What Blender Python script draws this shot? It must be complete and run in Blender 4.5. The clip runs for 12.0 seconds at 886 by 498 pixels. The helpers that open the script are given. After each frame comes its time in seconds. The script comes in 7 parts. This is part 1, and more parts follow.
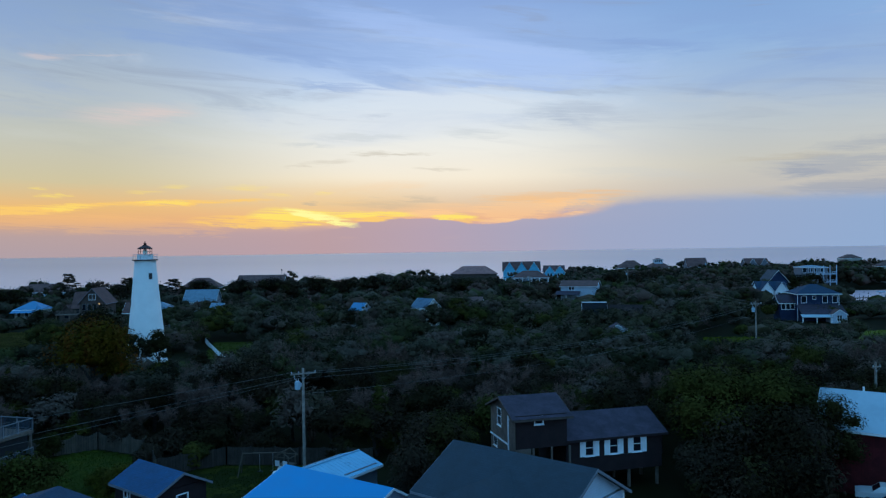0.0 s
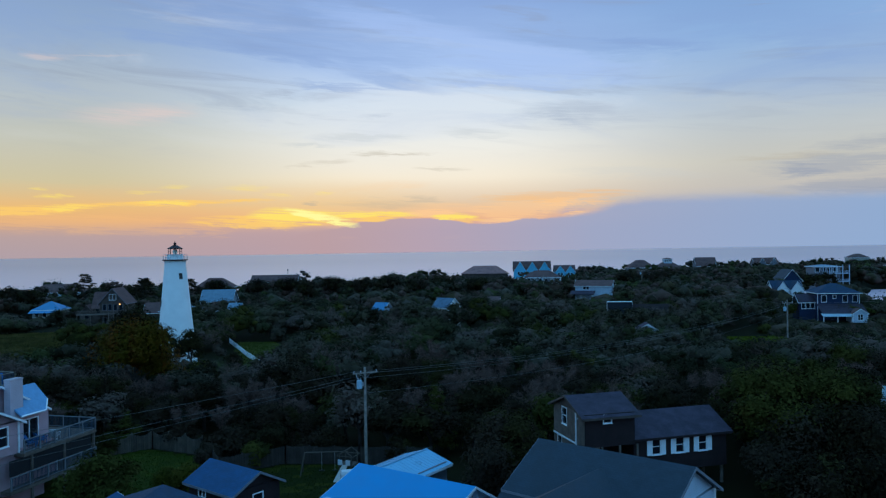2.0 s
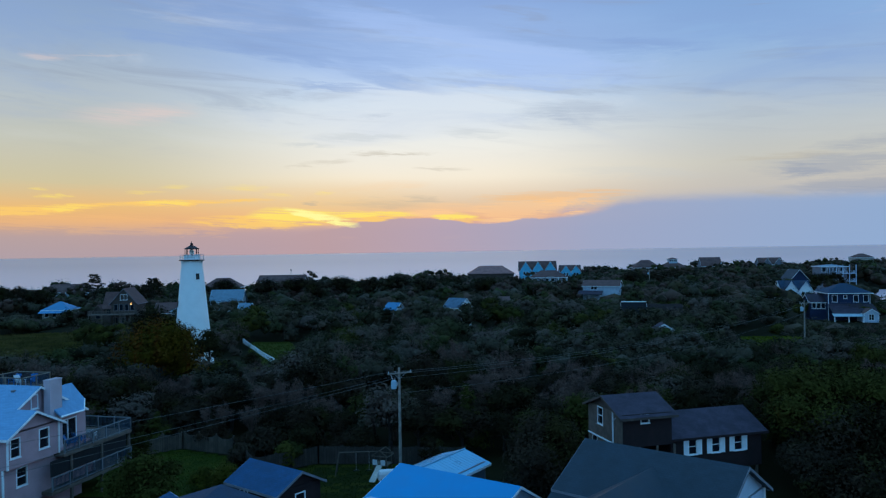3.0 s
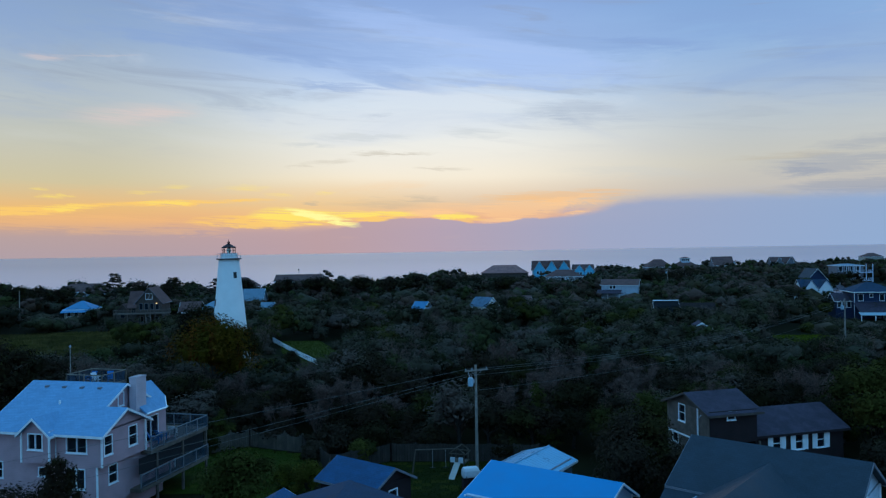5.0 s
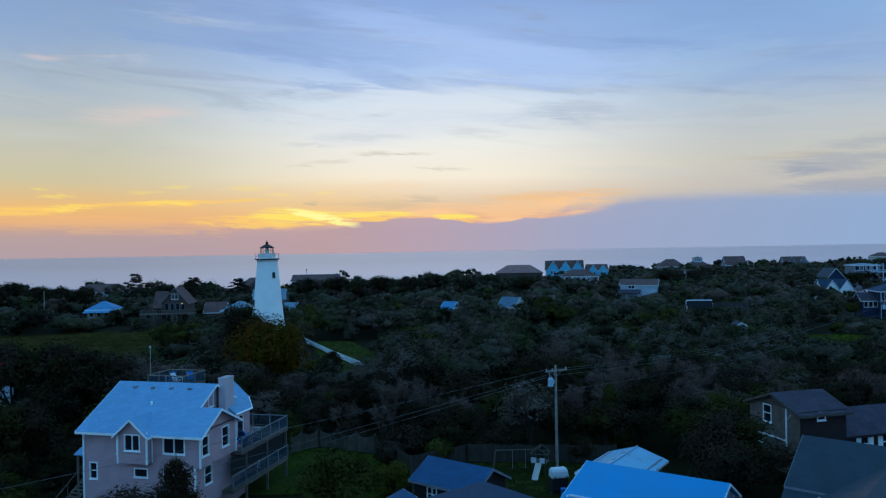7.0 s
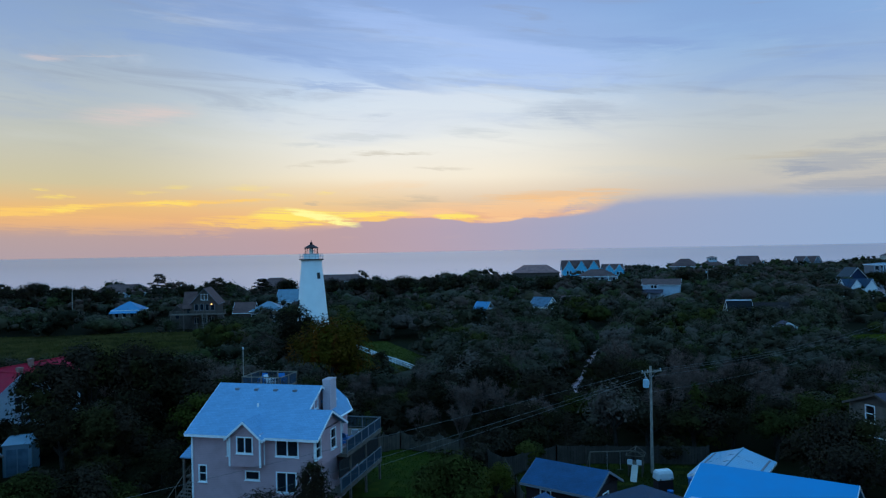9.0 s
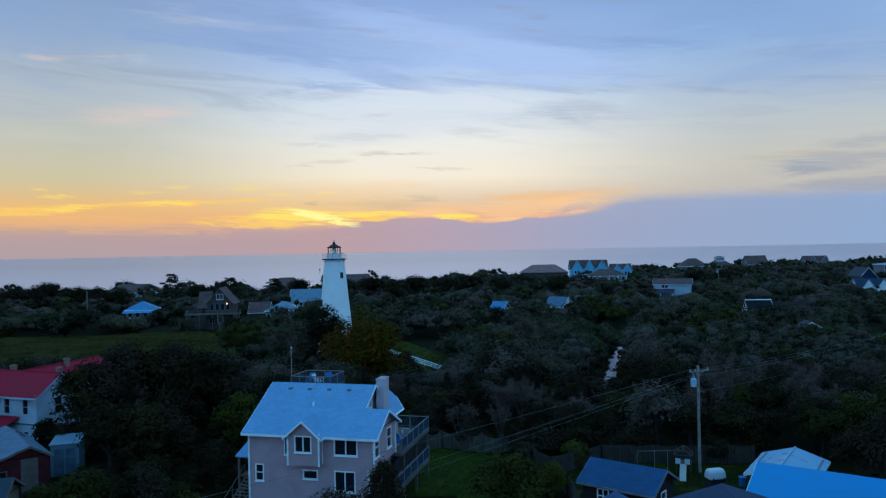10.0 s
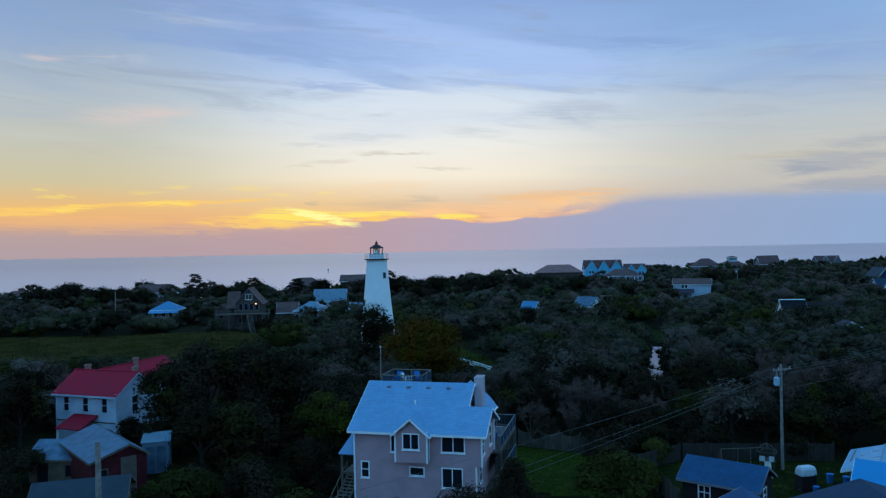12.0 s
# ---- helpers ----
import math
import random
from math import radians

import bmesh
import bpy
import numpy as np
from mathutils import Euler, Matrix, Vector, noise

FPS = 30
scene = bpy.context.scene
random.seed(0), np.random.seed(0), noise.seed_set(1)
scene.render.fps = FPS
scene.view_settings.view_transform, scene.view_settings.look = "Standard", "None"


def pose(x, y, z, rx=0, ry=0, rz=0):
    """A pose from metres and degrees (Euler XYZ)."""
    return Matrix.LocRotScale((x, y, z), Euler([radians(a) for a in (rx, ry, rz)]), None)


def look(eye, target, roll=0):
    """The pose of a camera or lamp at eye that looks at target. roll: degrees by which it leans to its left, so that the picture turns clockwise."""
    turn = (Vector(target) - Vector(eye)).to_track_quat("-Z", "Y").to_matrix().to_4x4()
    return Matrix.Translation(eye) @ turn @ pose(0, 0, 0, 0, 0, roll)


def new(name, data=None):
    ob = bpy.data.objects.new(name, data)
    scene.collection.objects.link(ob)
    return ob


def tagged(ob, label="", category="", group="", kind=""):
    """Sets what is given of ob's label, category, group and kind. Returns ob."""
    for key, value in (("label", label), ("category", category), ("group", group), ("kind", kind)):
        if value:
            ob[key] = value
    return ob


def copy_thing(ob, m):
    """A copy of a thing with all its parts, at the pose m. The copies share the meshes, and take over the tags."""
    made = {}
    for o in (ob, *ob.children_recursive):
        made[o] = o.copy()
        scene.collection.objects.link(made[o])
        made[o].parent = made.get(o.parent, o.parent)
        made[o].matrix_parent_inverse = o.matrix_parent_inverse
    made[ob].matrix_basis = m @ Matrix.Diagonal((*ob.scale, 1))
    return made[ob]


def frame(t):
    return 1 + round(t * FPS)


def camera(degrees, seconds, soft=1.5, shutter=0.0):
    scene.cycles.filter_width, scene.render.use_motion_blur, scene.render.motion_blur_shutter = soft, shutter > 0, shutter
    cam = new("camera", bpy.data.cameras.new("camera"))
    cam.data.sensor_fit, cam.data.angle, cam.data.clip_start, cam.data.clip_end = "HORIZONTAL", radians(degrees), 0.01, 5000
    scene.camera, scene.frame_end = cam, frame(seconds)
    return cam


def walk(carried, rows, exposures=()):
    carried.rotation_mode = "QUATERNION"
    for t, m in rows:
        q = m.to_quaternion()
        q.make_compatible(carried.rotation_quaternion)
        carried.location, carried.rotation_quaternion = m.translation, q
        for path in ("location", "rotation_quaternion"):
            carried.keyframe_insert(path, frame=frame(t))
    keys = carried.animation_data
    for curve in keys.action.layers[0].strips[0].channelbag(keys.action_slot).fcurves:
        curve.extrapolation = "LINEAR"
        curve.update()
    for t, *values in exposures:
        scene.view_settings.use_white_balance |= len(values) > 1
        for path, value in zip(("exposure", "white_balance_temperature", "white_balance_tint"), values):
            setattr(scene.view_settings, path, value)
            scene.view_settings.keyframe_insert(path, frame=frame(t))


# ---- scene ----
cam = camera(62.0, 12.0, soft=1.25)
METRES, EYE, TILT, LEAN, TURN = 44.0, 22.0, -1.40, 0.5, 0.0
ROWS = [
    (0.0, 0.0, 0.0, 0.0, 0.01, 1.38, 0.34),
    (0.5, -0.028, -0.0011, 0.0012, 0.02, 1.38, 0.35),
    (1.0, -0.0589, -0.0021, 0.0008, 0.02, 1.38, 0.36),
    (1.5, -0.0924, -0.002, 0.0004, 0.02, 1.37, 0.39),
    (2.0, -0.1272, -0.0039, -0.0001, 0.04, 1.37, 0.41),
    (2.5, -0.1645, -0.0069, 0.0013, 0.04, 1.37, 0.42),
    (3.0, -0.1984, -0.0089, 0.0018, 0.04, 1.36, 0.42),
    (5.0, -0.3571, -0.0071, -0.0028, 0.1, 1.35, 0.45),
    (5.5, -0.3976, -0.0057, -0.0021, 0.12, 1.35, 0.45),
    (6.0, -0.435, -0.0054, -0.0019, 0.12, 1.34, 0.49),
    (6.5, -0.4782, -0.0058, -0.0018, 0.13, 1.34, 0.5),
    (7.0, -0.523, -0.005, -0.0006, 0.13, 1.34, 0.5),
    (9.0, -0.7176, 0.006, 0.0024, 0.15, 1.33, 0.57),
    (9.5, -0.7643, 0.0067, 0.0013, 0.15, 1.33, 0.57),
    (10.0, -0.8161, 0.0046, 0.0024, 0.16, 1.32, 0.58),
    (10.5, -0.8652, 0.0001, 0.0034, 0.16, 1.33, 0.58),
    (11.0, -0.9117, -0.0056, 0.0048, 0.17, 1.32, 0.59),
    (11.5, -0.9556, -0.0122, 0.0066, 0.17, 1.32, 0.6),
    (12.0, -0.9975, -0.0178, 0.0049, 0.17, 1.32, 0.6),
]
walk(cam, [(t, pose(0, 0, EYE, TILT, LEAN, TURN) @ pose(METRES * x, METRES * y, METRES * z, 90 + pitch, roll, yaw)) for t, x, y, z, yaw, pitch, roll in ROWS])

# ---- world: dusk sky after sunset, low cloud bank, orange streaks ----
def lin(r, g, b):
    return tuple(((c / 255 + 0.055) / 1.055) ** 2.4 if c > 10 else c / 255 / 12.92 for c in (r, g, b)) + (1.0,)


class Graph:
    """A small helper to write node trees as expressions."""

    def __init__(self, tree):
        self.tree = tree

    def node(self, kind, **props):
        n = self.tree.nodes.new(kind)
        for key, value in props.items():
            setattr(n, key, value)
        return n

    def put(self, socket, value):
        if isinstance(value, bpy.types.NodeSocket):
            self.tree.links.new(value, socket)
        else:
            socket.default_value = value

    def math(self, op, a, b=0.0, c=0.0, clamp=False):
        n = self.node("ShaderNodeMath", operation=op, use_clamp=clamp)
        for s, v in zip(n.inputs, (a, b, c)):
            self.put(s, v)
        return n.outputs[0]

    def span(self, v, a, b, lo=0.0, hi=1.0, smooth=True):
        n = self.node("ShaderNodeMapRange", interpolation_type="SMOOTHSTEP" if smooth else "LINEAR")
        for s, x in zip(n.inputs, (v, a, b, lo, hi)):
            self.put(s, x)
        return n.outputs[0]

    def ramp(self, fac, stops, mode="LINEAR"):
        n = self.node("ShaderNodeValToRGB")
        n.color_ramp.interpolation = mode
        els = n.color_ramp.elements
        while len(els) < len(stops):
            els.new(0.5)
        for e, (p, c) in zip(els, sorted(stops)):
            e.position = p
            e.color = c if isinstance(c, tuple) else (c, c, c, 1)
        self.put(n.inputs[0], fac)
        return n.outputs[0]

    def mix(self, fac, a, b, blend="MIX"):
        n = self.node("ShaderNodeMix", data_type="RGBA", blend_type=blend)
        self.put(n.inputs[0], fac)
        self.put(n.inputs[6], a)
        self.put(n.inputs[7], b)
        return n.outputs[2]

    def noise(self, vec, scale, detail=4.0, rough=0.55, distort=0.0):
        n = self.node("ShaderNodeTexNoise")
        if vec is not None:
            self.put(n.inputs["Vector"], vec)
        for key, v in (("Scale", scale), ("Detail", detail), ("Roughness", rough), ("Distortion", distort)):
            n.inputs[key].default_value = v
        return n.outputs[0]

    def vec(self, x, y, z=0.0):
        n = self.node("ShaderNodeCombineXYZ")
        for s, v in zip(n.inputs, (x, y, z)):
            self.put(s, v)
        return n.outputs[0]


# tints of the dusk clouds
SKY_TINTS = {"gold": lin(254, 206, 112), "yellow": lin(255, 228, 112), "white_gold": lin(255, 250, 160), "orange": lin(246, 190, 126), "peach": lin(253, 204, 150), "rose": lin(222, 204, 200), "smoke": lin(184, 176, 160),
             "ash": lin(196, 204, 208), "steel": lin(166, 180, 200), "mauve": lin(164, 162, 196), "slate": lin(144, 156, 178), "dusk": lin(134, 164, 214), "lilac": lin(166, 194, 242), "milk": lin(224, 231, 238)}
LOW_GOLD = [(-29.2, 3.07, 5.55, 0.39, 3.6, 'gold', 0.85),
    (-26.8, 3.28, 1.86, 0.26, 2.1, 'yellow', 0.60),
    (-20.0, 3.63, 7.98, 0.29, 2.3, 'gold', 0.85),
    (-20.8, 3.61, 2.40, 0.20, 1.6, 'yellow', 0.60),
    (-12.7, 2.31, 6.77, 0.59, -0.2, 'gold', 0.85),
    (-11.1, 2.63, 4.12, 0.72, -1.9, 'yellow', 0.95),
    (-9.3, 2.48, 3.06, 0.39, -14.9, 'white_gold', 1.00),
    (-5.5, 2.64, 3.80, 0.33, -1.1, 'yellow', 0.95),
    (-5.3, 2.33, 1.91, 0.26, 3.3, 'gold', 0.90),
    (-1.2, 2.73, 2.33, 0.39, 0.4, 'peach', 0.80),
    (0.7, 2.46, 2.19, 0.26, -1.7, 'yellow', 0.95)]
AFTERGLOW = [(-24.3, 2.14, 10.82, 0.79, -0.7, 'orange', 0.48),
    (-18.1, 1.62, 3.35, 0.26, -0.5, 'orange', 0.40),
    (-7.4, 0.90, 0.97, 0.20, -4.1, 'peach', 0.40),
    (0.5, 0.95, 0.99, 0.20, -1.0, 'peach', 0.32),
    (4.6, 2.02, 2.45, 0.46, 0.2, 'peach', 0.68),
    (6.2, 3.04, 4.48, 0.98, 3.2, 'peach', 0.60),
    (8.8, 3.90, 6.94, 0.52, 0.2, 'orange', 0.48),
    (9.7, 3.53, 3.07, 0.46, 0.9, 'peach', 0.56),
    (10.4, 2.47, 1.22, 0.20, 2.4, 'peach', 0.72),
    (1.3, 2.19, 1.98, 0.26, -3.4, 'gold', 0.64),
    (-0.2, 3.15, 4.39, 0.52, 0.5, 'peach', 0.40)]
WISPS = [(-29.1, 4.40, 0.88, 0.13, 1.3, 'yellow', 0.48),
    (-27.6, 4.07, 0.95, 0.16, -0.4, 'yellow', 0.60),
    (-19.4, 4.94, 1.32, 0.20, 0.7, 'yellow', 0.36),
    (-21.8, 4.44, 1.33, 0.16, -0.4, 'yellow', 0.36),
    (-14.8, 4.79, 2.31, 0.26, 2.2, 'yellow', 0.40),
    (-11.7, 4.31, 1.50, 0.26, -4.2, 'yellow', 0.48),
    (-7.8, 4.62, 0.81, 0.20, -2.3, 'yellow', 0.40),
    (-3.7, 4.95, 3.28, 0.39, 1.3, 'peach', 0.20),
    (-27.9, 13.39, 1.67, 0.33, 1.1, 'rose', 0.44),
    (-24.9, 13.75, 2.49, 0.13, 4.0, 'rose', 0.24),
    (-22.4, 9.89, 4.83, 0.98, 5.0, 'rose', 0.52),
    (-21.0, 10.09, 2.39, 0.46, -1.4, 'rose', 0.32)]
GREY_BARS = [(-9.1, 3.91, 1.02, 0.16, 2.7, 'smoke', 0.48),
    (-1.9, 3.83, 2.60, 0.20, -2.0, 'smoke', 0.36),
    (-4.9, 3.41, 3.95, 0.52, -4.2, 'smoke', 0.28),
    (10.2, 2.74, 1.22, 0.26, -0.2, 'mauve', 0.72),
    (-12.5, 11.74, 2.26, 0.33, 9.4, 'steel', 0.56),
    (9.4, 10.30, 4.20, 0.72, -4.7, 'steel', 0.40),
    (11.5, 9.70, 5.80, 0.80, -2.3, 'steel', 0.30),
    (-4.5, 7.26, 3.76, 0.20, 0.8, 'smoke', 0.44),
    (-10.2, 8.06, 3.06, 0.33, 2.5, 'ash', 0.40),
    (-5.4, 8.83, 4.35, 0.39, 0.6, 'ash', 0.40),
    (-9.9, 6.53, 2.14, 0.26, 3.0, 'smoke', 0.28),
    (-4.6, 10.31, 1.51, 0.26, 6.9, 'steel', 0.36),
    (0.1, 6.22, 2.88, 0.20, -1.5, 'smoke', 0.32)]
NORTH_BARS = [(24.3, 5.97, 3.87, 0.33, -0.1, 'smoke', 0.35),
    (28.2, 5.26, 6.25, 0.80, -2.6, 'slate', 0.48),
    (26.2, 5.11, 2.77, 0.26, -6.6, 'slate', 0.42),
    (29.0, 3.95, 5.22, 0.59, 0.9, 'slate', 0.49),
    (29.7, 3.41, 4.33, 0.39, -1.5, 'slate', 0.42),
    (24.3, 3.52, 2.52, 0.33, -8.3, 'smoke', 0.35),
    (29.8, 6.42, 4.32, 0.59, -1.3, 'slate', 0.39),
    (2.5, 8.91, 2.74, 0.52, -4.7, 'ash', 0.35),
    (14.5, 5.54, 6.41, 0.52, -3.8, 'ash', 0.21),
    (21.9, 10.17, 8.77, 0.79, -9.0, 'ash', 0.21)]
HIGH_SHEETS = [(-14.9, 16.65, 10.92, 2.10, -2.2, 'dusk', 0.56),
    (-8.9, 14.99, 11.15, 0.92, -2.0, 'dusk', 0.40),
    (-1.9, 16.57, 10.71, 1.57, -9.1, 'lilac', 0.60),
    (7.7, 13.91, 9.73, 1.31, -8.7, 'lilac', 0.60),
    (11.4, 15.38, 11.02, 1.40, -5.7, 'dusk', 0.40),
    (16.3, 15.01, 4.87, 0.92, -10.9, 'dusk', 0.48),
    (-2.9, 13.02, 4.82, 0.95, -16.5, 'dusk', 0.42),
    (-7.0, 12.30, 5.40, 0.39, -2.8, 'dusk', 0.48),
    (6.2, 12.50, 7.31, 0.52, -5.1, 'lilac', 0.48),
    (25.6, 15.19, 9.93, 1.97, -12.8, 'dusk', 0.36),
    (-1.0, 10.77, 10.89, 2.36, -1.0, 'milk', 0.48),
    (-9.1, 9.66, 10.10, 1.57, -1.2, 'milk', 0.28)]
BANK_EDGE = [(-40, 1.7), (-8.1, 1.72), (-7.2, 1.86), (-6.4, 2.2), (-3.75, 2.42), (0, 2.3), (2.4, 1.86), (5, 1.93), (6.3, 2.2), (7.5, 2.12), (9.4, 2.3), (11.5, 2.6), (13.6, 3.3), (15.6, 3.5), (25, 3.35), (40, 3.1)]


def build_world():
    world = bpy.data.worlds.new("dusk_sky")
    scene.world = world
    world.use_nodes = True
    tree = world.node_tree
    tree.nodes.clear()
    g = Graph(tree)
    tc = g.node("ShaderNodeTexCoord")
    sep = g.node("ShaderNodeSeparateXYZ")
    g.put(sep.inputs[0], tc.outputs["Generated"])
    x, y, z = sep.outputs
    el = g.math("MULTIPLY", g.math("ARCSINE", z), 180 / math.pi)
    az = g.math("MULTIPLY", g.math("ARCTAN2", x, y), 180 / math.pi)
    fac = g.math("DIVIDE", el, 60.0, clamp=True)

    def p(deg):
        return deg / 60

    left = g.ramp(fac, [(p(0), lin(174, 158, 168)), (p(1.2), lin(190, 162, 156)), (p(2.2), lin(222, 172, 130)), (p(3.2), lin(234, 188, 122)),
                        (p(5), lin(208, 198, 162)), (p(8), lin(196, 198, 186)), (p(11), lin(180, 192, 200)), (p(15), lin(150, 174, 204)), (p(19), lin(128, 158, 200)), (p(32), BLUE), (p(60), BLUE)])
    mid = g.ramp(fac, [(p(0), lin(180, 160, 178)), (p(1.4), lin(186, 160, 176)), (p(2.4), lin(238, 182, 140)), (p(3.5), lin(226, 200, 170)),
                       (p(5.5), lin(246, 236, 216)), (p(8), lin(238, 238, 232)), (p(11), lin(208, 224, 240)), (p(14), lin(172, 200, 242)), (p(19), lin(138, 170, 222)), (p(32), BLUE), (p(60), BLUE)])
    right = g.ramp(fac, [(p(0), lin(146, 168, 206)), (p(2), lin(152, 166, 198)), (p(4.2), lin(196, 192, 186)), (p(6), lin(200, 199, 190)),
                         (p(9), lin(186, 197, 205)), (p(12), lin(160, 186, 218)), (p(15), lin(142, 178, 222)), (p(19), lin(122, 162, 212)), (p(32), BLUE), (p(60), BLUE)])
    east = g.ramp(fac, [(p(0), lin(130, 175, 225)), (p(6), lin(150, 205, 250)), (p(18), BLUE), (p(60), BLUE)])
    sky = g.mix(g.span(az, -27, -4), left, mid)
    sky = g.mix(g.span(az, 2, 24), sky, right)
    sky = g.mix(g.span(g.math("ABSOLUTE", az), 40, 110), sky, east)

    # two drifting noises that fray the clouds
    slant = g.math("ADD", el, g.math("MULTIPLY", az, 0.05))
    soft = g.noise(g.vec(g.math("MULTIPLY", az, 0.05), g.math("MULTIPLY", slant, 0.24), 2.0), 1.0, 6.0, 0.6, 0.5)
    fray = g.noise(g.vec(g.math("MULTIPLY", az, 0.24), g.math("MULTIPLY", slant, 1.7), 3.0), 1.0, 7.0, 0.66, 0.9)
    strand = g.noise(g.vec(g.math("MULTIPLY", az, 0.16), g.math("MULTIPLY", slant, 4.6), 6.0), 1.0, 6.0, 0.64, 1.3)
    high = g.span(el, 6.0, 12.0)
    sky = g.mix(g.math("MULTIPLY", g.span(soft, 0.48, 0.68), g.math("MULTIPLY", high, 0.35)), sky, SKY_TINTS["dusk"])
    sky = g.mix(g.math("MULTIPLY", g.span(soft, 0.48, 0.30), g.math("MULTIPLY", high, 0.30)), sky, SKY_TINTS["milk"])
    veil = g.noise(g.vec(g.math("MULTIPLY", az, 0.07), g.math("MULTIPLY", g.math("ADD", el, g.math("MULTIPLY", az, 0.09)), 0.75), 8.0), 1.0, 7.0, 0.62, 0.8)
    sky = g.mix(g.math("MULTIPLY", g.span(veil, 0.50, 0.68), g.math("MULTIPLY", high, 0.34)), sky, SKY_TINTS["slate"])
    off_soft, off_fray = g.math("SUBTRACT", soft, 0.5), g.math("SUBTRACT", fray, 0.5)

    def drift(side, up, up_fine):
        return g.vec(g.math("MULTIPLY_ADD", off_soft, side, az), g.math("MULTIPLY_ADD", off_fray, up_fine, g.math("MULTIPLY_ADD", off_soft, up, el)))

    def clouds(sky, bars, warp, ragged, gain):
        """Long soft bars of cloud: middle bearing and height, half length and half width in degrees, slant, tint, strength."""
        rag = g.math("MULTIPLY", g.math("ADD", g.span(strand, 0.36, 0.62, 1.0 - ragged, 1.0), g.span(fray, 0.35, 0.65, -0.35 * ragged, 0.35 * ragged)), gain)
        for a, e, long, wide, turn, tint, strong in bars:
            m = g.node("ShaderNodeMapping", vector_type="TEXTURE")
            g.put(m.inputs["Vector"], warp)
            m.inputs["Location"].default_value = (a, e, 0)
            m.inputs["Rotation"].default_value = (0, 0, radians(turn))
            m.inputs["Scale"].default_value = (long, wide, 1)
            b = g.node("ShaderNodeTexGradient", gradient_type="SPHERICAL")
            g.put(b.inputs[0], m.outputs[0])
            fac = g.math("MULTIPLY", g.math("MULTIPLY", b.outputs["Fac"], rag, clamp=True), strong)
            sky = g.mix(fac, sky, SKY_TINTS[tint])
        return sky

    sky = clouds(sky, HIGH_SHEETS, drift(12.0, 6.0, 2.0), 0.25, 1.8)
    warm = g.math("MULTIPLY", g.math("MULTIPLY", g.span(el, 1.6, 2.8), g.span(el, 6.0, 3.2)), g.math("MULTIPLY", g.span(az, -60, -30, 0.3, 1.0), g.span(az, 2, -8)))
    sky = g.mix(g.math("MULTIPLY", g.math("MULTIPLY", g.span(fray, 0.32, 0.66, 0.35, 1.0), warm), 0.24), sky, SKY_TINTS["orange"])
    shine = g.math("MULTIPLY", g.span(g.math("POWER", g.math("ADD", g.math("POWER", g.math("DIVIDE", g.math("ADD", az, 9.0), 12.0), 2.0), g.math("POWER", g.math("DIVIDE", g.math("SUBTRACT", el, 3.4), 3.2), 2.0)), 0.5), 1.0, 0.0), 0.25)
    sky = g.mix(shine, sky, lin(255, 216, 124))
    near = drift(6.0, 1.2, 1.5)
    sky = clouds(sky, AFTERGLOW, near, 0.75, 3.4)
    sky = clouds(sky, WISPS, drift(8.0, 1.5, 1.0), 0.55, 1.6)
    sky = clouds(sky, GREY_BARS, drift(9.0, 2.0, 1.5), 0.6, 1.9)
    sky = clouds(sky, NORTH_BARS, drift(9.0, 2.0, 1.4), 0.5, 1.9)
    # the low bank: its edge climbs to the north
    edge = g.ramp(g.span(az, -40, 40, smooth=False), [((a + 40) / 80, e / 10) for a, e in BANK_EDGE])
    ragged = g.noise(g.vec(g.math("MULTIPLY", az, 0.45), g.math("MULTIPLY", el, 1.6), 1.0), 1.0, 8.0, 0.66, 0.5)
    over = g.math("ADD", g.math("SUBTRACT", g.math("MULTIPLY", edge, 10.0), el), g.math("MULTIPLY", g.math("SUBTRACT", ragged, 0.5), 0.55))
    hard = g.math("ADD", g.span(az, -12, -7.6, 0.9, 0.06), g.span(az, 6, 15, 0.0, 0.42))
    bank = g.math("MULTIPLY", g.span(g.math("DIVIDE", over, hard), -1.0, 1.0), g.span(g.math("ABSOLUTE", az), 75, 45))
    bank_colour = g.ramp(g.span(az, -32, 32, smooth=False), [(0.0, lin(178, 160, 164)), (0.35, lin(186, 158, 162)), (0.48, lin(180, 162, 178)), (0.68, lin(157, 167, 197)), (1.0, lin(143, 171, 209))])
    sky = g.mix(g.math("MULTIPLY", bank, g.span(az, -16, -6, 0.60, 0.93)), sky, bank_colour)
    sky = clouds(sky, LOW_GOLD, drift(3.0, 0.6, 0.9), 0.8, 3.4)
    # clear air above and behind, by the physical sky
    air = g.node("ShaderNodeTexSky", sky_type="NISHITA", sun_disc=False, sun_elevation=radians(1.0), sun_rotation=radians(-8.0), altitude=20.0)
    sky = g.mix(0.0003, sky, air.outputs[0], "ADD")
    back = g.node("ShaderNodeBackground")
    g.put(back.inputs[0], sky)
    back.inputs[1].default_value = SKY
    out = g.node("ShaderNodeOutputWorld")
    tree.links.new(back.outputs[0], out.inputs[0])


SKY = 1.0
BLUE = (0.17, 0.64, 1.30, 1.0)  # clear dusk sky overhead
build_world()
# the sun has gone behind the bank: only a trace of direct light is left
sun = new("sun", bpy.data.lights.new("sun", "SUN"))
sun.data.energy, sun.data.angle, sun.data.color = 0.01, radians(30), (1.0, 0.72, 0.45)
sun.matrix_world = look((0, 0, 60), (14, -100, 56))


